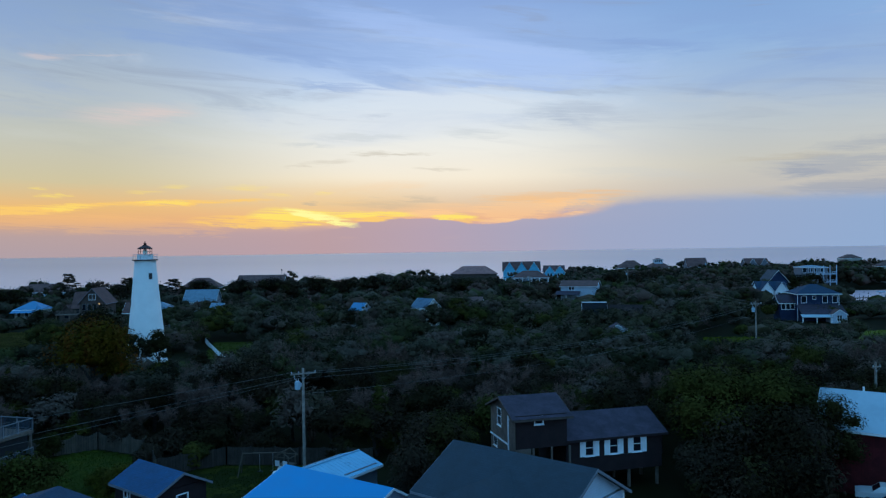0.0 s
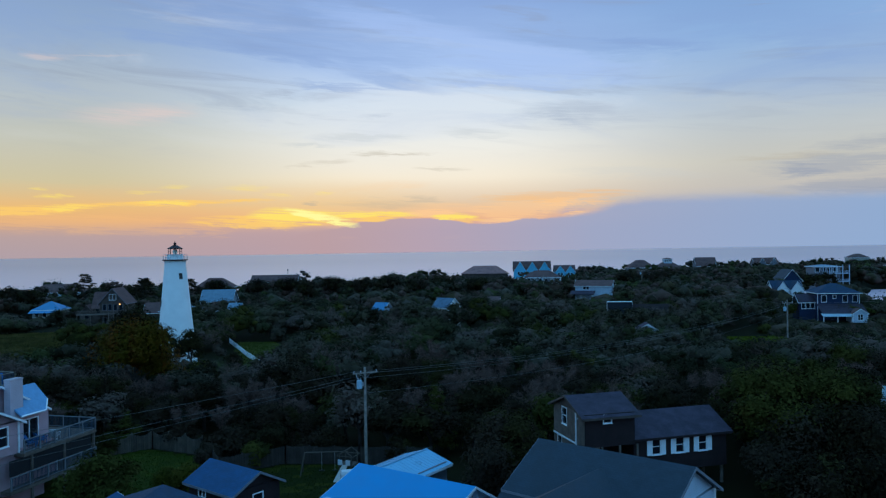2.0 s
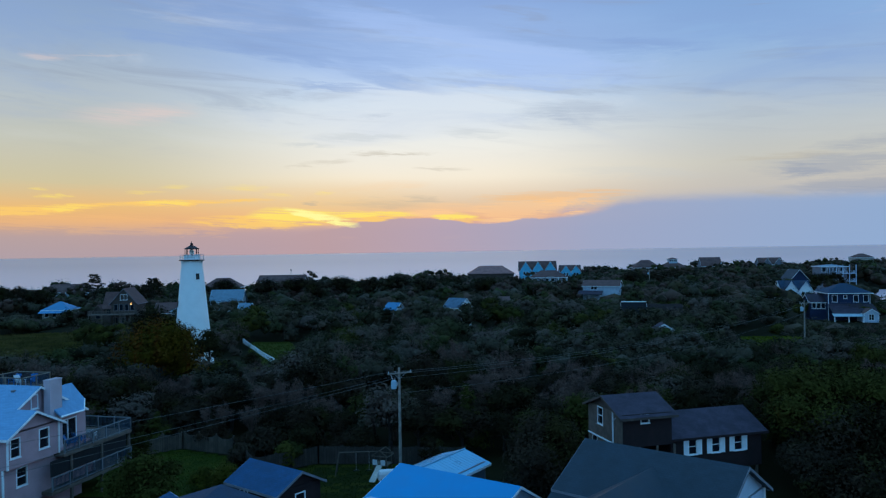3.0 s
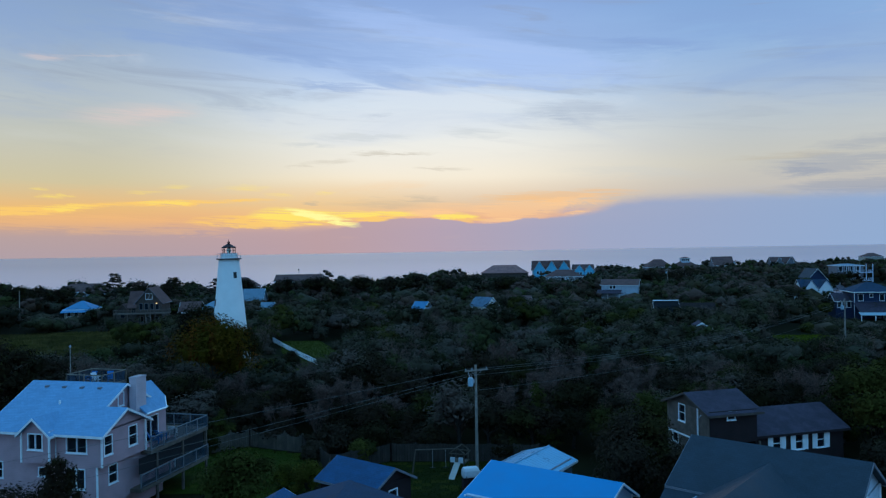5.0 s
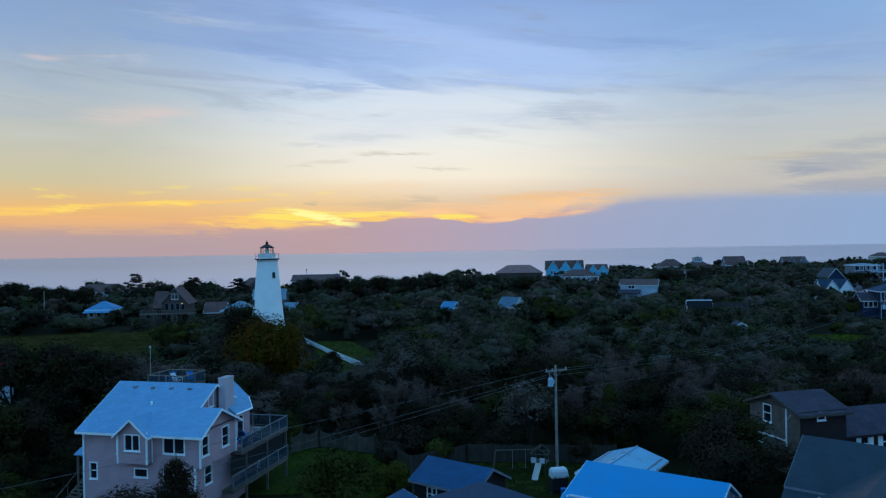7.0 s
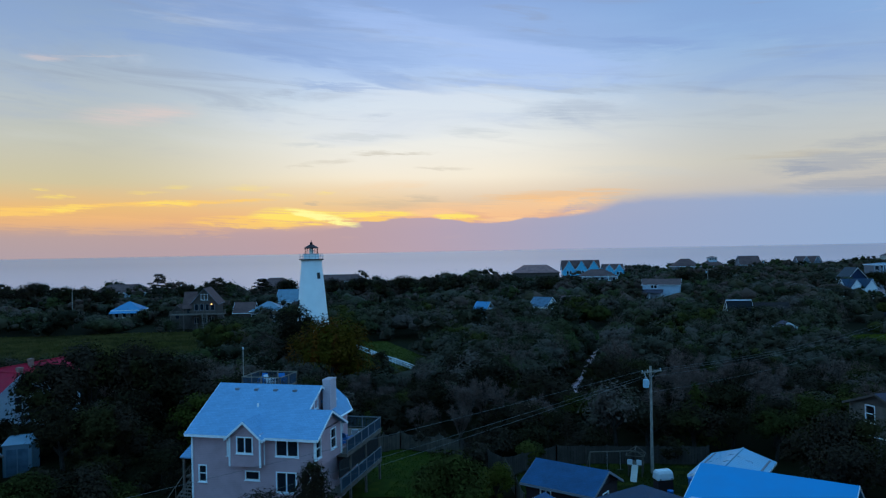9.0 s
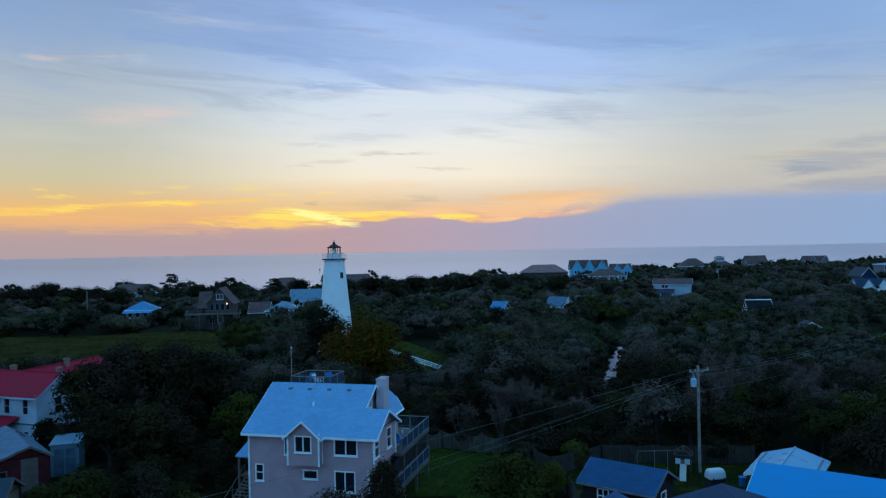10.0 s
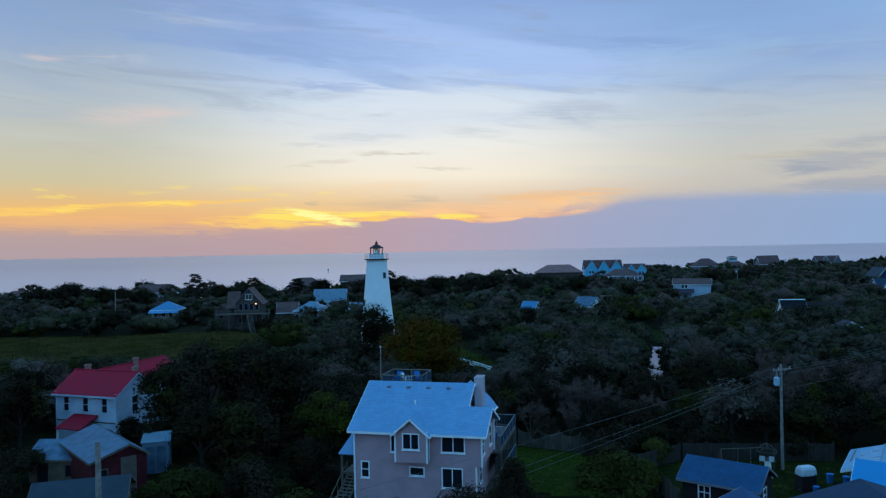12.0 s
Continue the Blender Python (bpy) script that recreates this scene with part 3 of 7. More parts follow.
    if corner:
        for cx, sx in ((x0, -1), (x1, 1)):
            for cy, sy in ((y0, -1), (y1, 1)):
                part("corner_board", made(box, cx - 0.06 + 0.03 * sx, cx + 0.06 + 0.03 * sx, cy - 0.06 + 0.03 * sy, cy + 0.06 + 0.03 * sy, z0, z1 - 0.02), M[trim], parent)
    return ob


def gable_wall(parent, wall, along, at, lo, hi, z0, ridge, ridge_z, name="gable"):
    """A triangular wall: along 'x' runs in x at y=at, along 'y' runs in y at x=at."""
    bm = bmesh.new()
    pts = [(lo, z0), (hi, z0), (ridge, ridge_z)]
    c = [(a, at, z) if along == "x" else (at, a, z) for a, z in pts]
    t = 0.05
    d = (0, t, 0) if along == "x" else (t, 0, 0)
    a = [bm.verts.new(p) for p in c]
    b = [bm.verts.new(tuple(p[i] + d[i] for i in range(3))) for p in c]
    bm.faces.new(a)
    bm.faces.new(b[::-1])
    for i in range(3):
        bm.faces.new((a[i], b[i], b[(i + 1) % 3], a[(i + 1) % 3]))
    return part(name, bm, M[wall], parent)


def gable_roof(parent, x0, x1, y0, y1, eave, ridge, axis="x", over=0.4, mat="darkshingle", fascia="white", wall=None, seams=0.0, split=None, gables=(True, True), label=""):
    """Two slopes that meet at a ridge along axis; fascia boards at eaves and rakes; gable walls below; seams: spacing of raised ribs."""
    lo, hi = (y0, y1) if axis == "x" else (x0, x1)
    a0, a1 = (x0, x1) if axis == "x" else (y0, y1)
    mid = (lo + hi) / 2 if split is None else split

    def at(a, c, z):
        return (a, c, z) if axis == "x" else (c, a, z)
    bm = bmesh.new()
    rafters = []
    for edge in (lo, hi):
        slope = (ridge - eave) / abs(mid - edge)
        out = edge + (over if edge > mid else -over)
        ze = eave - slope * over
        slab(bm, [at(a0 - over, out, ze), at(a1 + over, out, ze), at(a1 + over, mid, ridge), at(a0 - over, mid, ridge)], 0.12)
        rafters.append((out, ze))
    roof = part("roof", bm, M[mat], parent, label)
    for out, ze in rafters:
        s = 1 if out > mid else -1
        bm = bmesh.new()
        p, q = sorted((out + 0.003 * s, out + 0.03 * s))
        c0, c1 = at(a0 - over, p, ze - 0.2), at(a1 + over, q, ze - 0.02)
        box(bm, min(c0[0], c1[0]), max(c0[0], c1[0]), min(c0[1], c1[1]), max(c0[1], c1[1]), ze - 0.2, ze - 0.015)
        part("fascia", bm, M[fascia], roof)
        for a, d in ((a0 - over, -1), (a1 + over, 1)):
            bm = bmesh.new()
            pts = [at(a + d * 0.003, out, ze - 0.01), at(a + d * 0.003, mid, ridge - 0.01), at(a + d * 0.003, mid, ridge - 0.2), at(a + d * 0.003, out, ze - 0.2)]
            qts = [at(a + d * 0.035, *( (c[1], c[2]) if axis == "x" else (c[0], c[2]))) for c in pts]
            va, vb = [bm.verts.new(c) for c in pts], [bm.verts.new(c) for c in qts]
            bm.faces.new(va)
            bm.faces.new(vb[::-1])
            for i in range(4):
                bm.faces.new((va[i], vb[i], vb[(i + 1) % 4], va[(i + 1) % 4]))
            part("rake_board", bm, M[fascia], roof)
    if seams:
        k = int((a1 - a0 + 2 * over) / seams)
        for out, ze in rafters:
            for i in range(k + 1):
                a = a0 - over + (a1 - a0 + 2 * over) * i / k
                bm = bmesh.new()
                rod(bm, at(a, out, ze + 0.004), at(a, mid, ridge + 0.004), 0.011, sides=4)
                part("seam", bm, M[mat], roof)
        bm = bmesh.new()
        rod(bm, at(a0 - over, mid, ridge + 0.02), at(a1 + over, mid, ridge + 0.02), 0.07, sides=6)
        part("ridge_cap", bm, M[mat], roof)
    if wall:
        for on, a, t in ((gables[0], a0, 0.0), (gables[1], a1, -0.05)):
            if on:
                gable_wall(parent, wall, "y" if axis == "x" else "x", a + t, lo, hi, eave, mid, ridge - 0.10)
    return roof


def hip_roof(parent, x0, x1, y0, y1, eave, ridge, over=0.5, mat="darkshingle", fascia="white", inset=None):
    x0, x1, y0, y1 = x0 - over, x1 + over, y0 - over, y1 + over
    d = min(x1 - x0, y1 - y0) / 2 if inset is None else inset
    if x1 - x0 >= y1 - y0:
        my = (y0 + y1) / 2
        r0, r1 = (x0 + d, my, ridge), (x1 - d - 0.01, my, ridge)
        faces = [[(x0, y0, eave), (x1, y0, eave), r1, r0], [(x1, y1, eave), (x0, y1, eave), r0, r1], [(x0, y1, eave), (x0, y0, eave), r0], [(x1, y0, eave), (x1, y1, eave), r1]]
    else:
        mx = (x0 + x1) / 2
        r0, r1 = (mx, y0 + d, ridge), (mx, y1 - d - 0.01, ridge)
        faces = [[(x1, y0, eave), (x1, y1, eave), r1, r0], [(x0, y1, eave), (x0, y0, eave), r0, r1], [(x0, y0, eave), (x1, y0, eave), r0], [(x1, y1, eave), (x0, y1, eave), r1]]
    bm = bmesh.new()
    for f in faces:
        slab(bm, f, 0.12)
    roof = part("roof", bm, M[mat], parent)
    for c in ((x0, x1, y0 - 0.03, y0 - 0.003), (x0, x1, y1 + 0.003, y1 + 0.03), (x0 - 0.03, x0 - 0.003, y0, y1), (x1 + 0.003, x1 + 0.03, y0, y1)):
        part("fascia", made(box, *c, eave - 0.22, eave - 0.01), M[fascia], roof)
    return roof


def railing(parent, pts, z, height=1.0, gap=0.14, mat="greywood", post_gap=1.8, infill=None):
    """Posts, two rails and balusters along a line of points."""
    for (ax, ay), (bx, by) in zip(pts, pts[1:]):
        a, b = Vector((ax, ay, 0)), Vector((bx, by, 0))
        n = max(1, round((b - a).length / post_gap))
        rail = bmesh.new()
        rod(rail, (ax, ay, z + height), (bx, by, z + height), 0.05, sides=4)
        rod(rail, (ax, ay, z + 0.12), (bx, by, z + 0.12), 0.035, sides=4)
        part("rail", rail, M[mat], parent)
        for i in range(n + 1):
            p = a.lerp(b, i / n)
            part("post", made(box, p.x - 0.05, p.x + 0.05, p.y - 0.05, p.y + 0.05, z, z + height + 0.08), M[mat], parent)
        bal = bmesh.new()
        k = int((b - a).length / gap)
        for i in range(1, k):
            p = a.lerp(b, i / k)
            rod(bal, (p.x, p.y, z + 0.12), (p.x, p.y, z + height), 0.028, sides=4, caps=False)
        part("railing_infill", bal, M[infill or mat], parent, kind="stuff")


def stairs(parent, x, y, z0, z1, width, dx, dy, mat="greywood"):
    """A flight that falls from (x, y, z1) to z0 towards (dx, dy), with strings and treads."""
    n = max(2, round((z1 - z0) / 0.18))
    d = Vector((dx, dy, 0)).normalized()
    s = Vector((-d.y, d.x, 0))
    run = 0.27
    for i in range(n):
        c = Vector((x, y, z1 - 0.18 * (i + 1))) + d * run * (i + 0.5)
        bm = bmesh.new()
        slab(bm, [c + d * e * 0.14 + s * w * width / 2 for e, w in ((-1, -1), (1, -1), (1, 1), (-1, 1))], 0.04)
        part("tread", bm, M[mat], parent)
    for w in (-1, 1):
        a = Vector((x, y, z1)) + s * w * width / 2
        b = Vector((x, y, z1 - 0.18 * n)) + d * run * n + s * w * width / 2
        bm = bmesh.new()
        rod(bm, a - Vector((0, 0, 0.15)), b - Vector((0, 0, 0.05)), 0.09, sides=4)
        part("stringer", bm, M[mat], parent)
        bm = bmesh.new()
        rod(bm, a + Vector((0, 0, 0.9)), b + Vector((0, 0, 0.9)), 0.04, sides=4)
        for t in (0.02, 0.35, 0.68, 0.98):
            c = a.lerp(b, t)
            rod(bm, c, c + Vector((0, 0, 0.92)), 0.035, sides=4)
        part("handrail", bm, M[mat], parent)


# ---- ground, water ----
SHORE = [(-6000, 300), (-300, 318), (-100, 332), (-20, 395), (40, 432), (110, 470), (160, 492), (250, 560), (420, 780), (6000, 2500)]
CREEK = [(-12.5, 113), (-8.5, 124), (-5.2, 137), (2.7, 163)]


def shore_at(x):
    return float(np.interp(x, [p[0] for p in SHORE], [p[1] for p in SHORE]))


def creek_gap(x, y):
    best = 99.0
    for (ax, ay), (bx, by) in zip(CREEK, CREEK[1:]):
        t = max(0.0, min(1.0, ((x - ax) * (bx - ax) + (y - ay) * (by - ay)) / ((bx - ax) ** 2 + (by - ay) ** 2)))
        best = min(best, math.hypot(x - ax - t * (bx - ax), y - ay - t * (by - ay)))
    return best


def in_harbour(x, y, grow=0.0):
    return 150 - grow < x < 420 + grow and 268 - grow < y < 345 + grow


def height(x, y):
    z = 0.25 + 1.2 * max(0.0, min(1.0, (118 - y) / 30)) + 0.7 * max(0.0, min(1.0, (100 - y) / 12, (-56 - x) / 8)) + 0.25 * noise.noise((x * 0.03, y * 0.03, 0.0)) + 0.08 * noise.noise((x * 0.2, y * 0.2, 4.0))
    s = shore_at(x) - y + 6 * noise.noise((x * 0.03, 7.0, 0.0))
    if s < 12:
        z = -2.5 + (z + 2.5) * max(0.0, min(1.0, (s + 12) / 24))
    if 20 < y < 200 and creek_gap(x, y) < 4.5:
        z = min(z, -0.75 + (0.42 + 0.34 * noise.noise((x * 0.25, y * 0.25, 3.0))) * creek_gap(x, y) + 0.35 * noise.noise((x * 0.4, y * 0.4, 8.0)))
    if in_harbour(x, y):
        z = min(z, -1.5)
    return z


def ground_material():
    m = bpy.data.materials.new("island_ground")
    m.use_nodes = True
    g = Graph(m.node_tree)
    bsdf = m.node_tree.nodes["Principled BSDF"]
    tc = g.node("ShaderNodeTexCoord").outputs["Object"]
    a, b, c = g.noise(tc, 0.05, 5.0), g.noise(tc, 0.6, 5.0), g.noise(tc, 9.0, 3.0)
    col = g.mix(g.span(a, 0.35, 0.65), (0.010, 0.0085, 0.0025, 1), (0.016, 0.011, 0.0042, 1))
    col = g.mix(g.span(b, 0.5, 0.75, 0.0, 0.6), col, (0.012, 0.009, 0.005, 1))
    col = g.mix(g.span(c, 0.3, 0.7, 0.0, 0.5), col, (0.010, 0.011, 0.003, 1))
    g.put(bsdf.inputs["Base Color"], col)
    bsdf.inputs["Roughness"].default_value = 0.95
    bsdf.inputs["Specular IOR Level"].default_value = 0.04
    bp = g.node("ShaderNodeBump")
    bp.inputs["Strength"].default_value = 0.6
    g.put(bp.inputs["Height"], g.math("ADD", b, c))
    g.put(bsdf.inputs["Normal"], bp.outputs[0])
    return m


def build_ground():
    xs = np.unique(np.concatenate([np.linspace(-6000, -420, 24), np.arange(-420, 430, 6.0), np.arange(-40, 30, 2.0), np.arange(-18, 8, 0.8), np.linspace(430, 6000, 24)]))
    ys = np.unique(np.concatenate([np.linspace(-900, -60, 8), np.arange(-60, 620, 6.0), np.arange(108, 170, 1.0), np.linspace(620, 6200, 26)]))
    V = [(x, y, height(x, y)) for y in ys for x in xs]
    n = len(xs)
    F = [(j * n + i, j * n + i + 1, (j + 1) * n + i + 1, (j + 1) * n + i) for j in range(len(ys) - 1) for i in range(n - 1)]
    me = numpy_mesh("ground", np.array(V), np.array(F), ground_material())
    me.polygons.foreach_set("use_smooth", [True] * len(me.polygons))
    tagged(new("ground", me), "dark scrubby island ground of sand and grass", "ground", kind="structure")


def build_water():
    m = bpy.data.materials.new("sound_water")
    m.use_nodes = True
    g = Graph(m.node_tree)
    bsdf = m.node_tree.nodes["Principled BSDF"]
    tc = g.node("ShaderNodeTexCoord").outputs["Object"]
    mp = g.node("ShaderNodeMapping")
    g.put(mp.inputs["Vector"], tc)
    mp.inputs["Scale"].default_value = (0.35, 1.0, 1.0)
    w1, w2 = g.noise(mp.outputs[0], 0.14, 5.0, 0.65), g.noise(mp.outputs[0], 0.012, 5.0, 0.6)
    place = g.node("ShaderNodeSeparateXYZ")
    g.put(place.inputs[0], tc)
    # base colour dims with distance, painting in the darker reflection near the horizon
    horizon_dim = g.span(place.outputs[1], 300, 1500)
    bp = g.node("ShaderNodeBump")
    bp.inputs["Strength"].default_value, bp.inputs["Distance"].default_value = 0.045, 0.4
    g.put(bp.inputs["Height"], w1)
    g.put(bsdf.inputs["Normal"], bp.outputs[0])
    g.put(bsdf.inputs["Base Color"], g.mix(g.span(w2, 0.3, 0.7, 0.0, 0.12), g.mix(horizon_dim, (0.72, 0.415, 0.425, 1), (0.51, 0.275, 0.285, 1)), (0.60, 0.34, 0.35, 1)))
    bsdf.inputs["Roughness"].default_value = 0.29
    bsdf.inputs["IOR"].default_value = 1.33
    bsdf.inputs["Specular IOR Level"].default_value = 0.6
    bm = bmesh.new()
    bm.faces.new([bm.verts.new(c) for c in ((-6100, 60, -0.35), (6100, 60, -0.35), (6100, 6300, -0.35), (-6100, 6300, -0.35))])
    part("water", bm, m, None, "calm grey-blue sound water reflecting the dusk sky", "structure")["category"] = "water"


build_ground()
build_water()


# ---- lighthouse ----
def lighthouse(x, y):
    t = thing("lighthouse", "white tapering whitewashed lighthouse tower with dark lantern roof", "lighthouse", pose(x, y, 0, 0, 0, 0))
    bm = bmesh.new()
    prof = [(3.95, 0.0), (3.86, 0.6)] + [(3.86 - 1.93 * (k / 14) ** 0.96, 0.6 + 19.5 * k / 14) for k in range(1, 15)] + [(1.96, 20.48), (2.10, 20.57)]
    lathe(bm, prof, 56)
    tower = part("tower", bm, M["tower"], t)
    for p in tower.data.polygons:
        p.use_smooth = len(p.vertices) == 4
    # small windows in the shaft, set into its face
    for ang, z, w, h in ((-44, 17.6, 0.45, 0.95), (-152, 12.4, 0.55, 1.1)):
        r = 3.86 - 1.93 * ((z - 0.6) / 19.5) ** 0.96
        fr = bmesh.new()
        for p in ((-w / 2 - 0.1, -w / 2, -h / 2, h / 2), (w / 2, w / 2 + 0.1, -h / 2, h / 2), (-w / 2 - 0.1, w / 2 + 0.1, h / 2, h / 2 + 0.1), (-w / 2 - 0.1, w / 2 + 0.1, -h / 2 - 0.1, -h / 2), (-0.03, 0.03, -h / 2, h / 2), (-w / 2, w / 2, -0.03, 0.03)):
            box(fr, p[0], p[1], -0.06, 0.14, p[2], p[3])
        win = part("window", fr, M["black"], t)
        win.matrix_local = pose(r * math.cos(radians(ang)), r * math.sin(radians(ang)), z, -5, 0, ang + 90)
        part("pane", made(box, -w / 2, w / 2, -0.05, 0.08, -h / 2, h / 2), M["glass"], win)
    gal = bmesh.new()
    lathe(gal, [(1.95, 20.56), (2.28, 20.6), (2.35, 20.64), (2.35, 20.76), (2.05, 20.78)], 48)
    part("gallery", gal, M["iron"], t, "dark iron gallery floor")
    col = bmesh.new()
    lathe(col, [(1.5, 20.76), (1.45, 21.62), (1.52, 21.64), (1.52, 21.74), (1.2, 21.76)], 32)
    part("watch_room", col, M["tower"], t)
    for z in (21.3, 21.75):
        rail = bmesh.new()
        for i in range(32):
            a, b = 2 * math.pi * i / 32, 2 * math.pi * (i + 1) / 32
            rod(rail, (2.22 * math.cos(a), 2.22 * math.sin(a), z), (2.22 * math.cos(b), 2.22 * math.sin(b), z), 0.025, sides=4, caps=False)
        part("rail", rail, M["steel"], t)
    for i in range(12):
        a = 2 * math.pi * i / 12
        part("post", made(rod, (2.22 * math.cos(a), 2.22 * math.sin(a), 20.76), (2.22 * math.cos(a), 2.22 * math.sin(a), 21.8), 0.028, sides=4), M["steel"], t)
    # eight-sided lantern with its bars and panes
    for i in range(8):
        a, b = 2 * math.pi * (i + 0.5) / 8, 2 * math.pi * (i + 1.5) / 8
        p, q = (1.22 * math.cos(a), 1.22 * math.sin(a)), (1.22 * math.cos(b), 1.22 * math.sin(b))
        part("lantern_bar", made(rod, (*p, 21.72), (*p, 22.85), 0.055, sides=4), M["iron"], t)
        part("lantern_rail", made(rod, (*p, 22.28), (*q, 22.28), 0.02, sides=4), M["iron"], t)
        part("lantern_rail", made(rod, (*p, 22.82), (*q, 22.82), 0.05, sides=4), M["iron"], t)
    glass = bmesh.new()
    lathe(glass, [(0.02, 21.77), (0.36, 21.85), (0.46, 22.25), (0.36, 22.65), (0.05, 22.8)], 16)
    part("lens", glass, M["lens"], t, "pale glass lens inside the lantern")
    roof = bmesh.new()
    lathe(roof, [(1.34, 22.82), (1.40, 22.9), (1.05, 23.12), (0.55, 23.42), (0.27, 23.56), (0.27, 23.6)], 16)
    top = part("lantern_roof", roof, M["iron"], t, "dark red conical lantern roof")
    ball = bmesh.new()
    lathe(ball, [(0.1, 23.56), (0.24, 23.66), (0.28, 23.82), (0.2, 23.97), (0.07, 24.05), (0.03, 24.38), (0.02, 24.42)], 16)
    part("vent_ball", ball, M["iron"], top)


lighthouse(-57.1, 141.3)


# ---- pink house with decks ----
def pink_house():
    t = thing("house", "pink sided three-storey beach house with pale shingle roof and decks", "house", pose(-41.44, 54.5, 0, 0, 0, -14))
    f = "front"
    body(t, -10.1, -0.45, 0, 9.6, 2.9, 6.1, "pink", [(f, -9.55, -9.0, 4.9, 6.05, 1, 2), (f, -5.6, -4.55, 5.25, 5.8, 1, 1), (f, -3.05, -1.55, 4.45, 5.85, 2, 1), ("right", 1.3, 2.2, 4.5, 5.8, 1, 2)])
    body(t, -10.1, 0, 0, 5.05, 6.1, 8.66, "pink", [(f, -7.1, -6.72, 7.0, 8.2, 1, 1), (f, -3.05, -1.35, 7.15, 8.35, 2, 1), ("right", 0.3, 1.1, 6.95, 8.3, 1, 2), ("right", 3.1, 4.0, 6.95, 8.4, 1, 2)])
    body(t, -10.1, -1.2, 5.05, 9.6, 6.1, 8.66, "pink", [("right", 6.6, 8.4, 6.25, 8.2, 2, 1)], corner=False)
    # piling level below
    body(t, -9.4, -1.2, 0.6, 9.0, 0.0, 2.9, "pink", [], corner=False)
    # roof: main ridge, with the front slope run on over the lower east end
    gable_roof(t, -10.1, -1.9, 0, 9.8, 8.8, 11.5, "x", 0.45, "paleshingle", "white", "pink", label="pale blue-grey shingle roof with white edge boards")
    gable_roof(t, -1.4, 0.0, 0, 5.05, 8.8, 10.122, "x", 0.45, "paleshingle", "white", "pink", split=2.4, gables=(False, True))
    fm = face_map("right", -10.1, -1.9, 0, 9.6)
    window(t, fm, 4.35, 4.95, 9.75, 10.75, 1, 1)
    # rear wing: a slope that falls to the east, with its far corner cut off
    rear = [(-2.85, 5.7, 10.82), (-0.25, 5.7, 8.93), (-0.25, 8.3, 8.93), (-1.22, 9.5, 9.63), (-2.85, 9.9, 10.82)]
    part("rear_roof", made(slab, rear, 0.14), M["paleshingle"], t)
    for a, b in zip(rear[1:3], rear[2:4]):
        part("rear_fascia", made(rod, Vector(a) - Vector((0, 0, 0.09)), Vector(b) - Vector((0, 0, 0.09)), 0.09, sides=4), M["white"], t)
    # bay window box with its own little gable
    body(t, -6.55, -4.1, -0.62, 0.0, 6.35, 8.78, "pink", [(f, -5.95, -4.75, 7.4, 8.5, 2, 1)])
    gable_roof(t, -6.55, -4.1, -0.62, 2.2, 8.75, 9.8, "y", 0.32, "paleshingle", "white", "pink", gables=(True, False))
    # chimney
    bm = bmesh.new()
    box(bm, -1.58, -0.94, 5.3, 6.6, 6.1, 11.86)
    box(bm, -1.61, -0.91, 5.27, 6.63, 11.80, 11.90)
    part("chimney", bm, M["palepink"], t, "square pale pink-sided chimney")
    # roof vents and pipe
    for u in (-8.6, -6.9, -5.2, -3.5):
        bm = bmesh.new()
        box(bm, u - 0.16, u + 0.16, 4.1, 4.5, 11.0, 11.22)
        part("roof_vent", bm, M["greysiding"], t)
    part("vent_pipe", made(rod, (-5.85, 2.5, 10.0), (-5.85, 2.5, 10.42), 0.09, sides=8), M["white"], t)
    # lean-to over the side door and stairs
    bm = bmesh.new()
    slab(bm, [(-11.9, 0.9, 6.3), (-10.13, 0.9, 6.3), (-10.13, 3.6, 8.0), (-11.2, 3.6, 8.0)], 0.12)
    part("porch_roof", bm, M["paleshingle"], t)
    for v in (1.15, 4.45):
        part("porch_post", made(box, -11.75, -11.6, v - 0.07, v + 0.07, 1.2, 6.2), M["greywood"], t)
    part("landing", made(box, -11.8, -10.12, 1.6, 4.6, 4.5, 4.65), M["greywood"], t)
    stairs(t, -10.85, 1.6, 1.2, 4.65, 1.1, -0.1, -1)
    # two decks behind, facing the trees
    for z, name in ((6.03, "upper_deck"), (3.35, "lower_deck")):
        deck = part(name, made(box, -6.5, 0.55, 5.06 if z > 5 else 3.7, 13.4, z - 0.28, z - 0.02), M["greywood"], t, "weathered grey timber deck")
        railing(deck, [(0.5, 5.15 if z > 5 else 3.8), (0.5, 13.35), (-6.4, 13.35)], z, 1.05, mat="railwood", infill="railblue")
    for u in (0.4, -3.0, -6.3):
        for v in (6.0, 9.6, 13.2):
            part("deck_post", made(box, u - 0.09, u + 0.09, v - 0.09, v + 0.09, 0.0, 5.9), M["greywood"], t)
    scr = bmesh.new()
    box(scr, 0.32, 0.36, 3.8, 12.9, 4.45, 5.72)
    part("porch_screen", scr, M["black"], t, "dark insect screen")
    # roof-top lookout deck behind the ridge
    walk_deck = part("lookout_deck", made(box, -10.9, -7.1, 8.9, 12.2, 9.95, 10.2), M["greywood"], t)
    railing(walk_deck, [(-10.85, 8.95), (-7.15, 8.95), (-7.15, 12.15), (-10.85, 12.15), (-10.85, 8.95)], 10.2, 1.05, mat="palewood", infill="railblue")
    for u in (-10.8, -7.2):
        for v in (9.9, 12.1):
            part("lookout_post", made(box, u - 0.09, u + 0.09, v - 0.09, v + 0.09, 0.0, 9.95), M["greywood"], t)
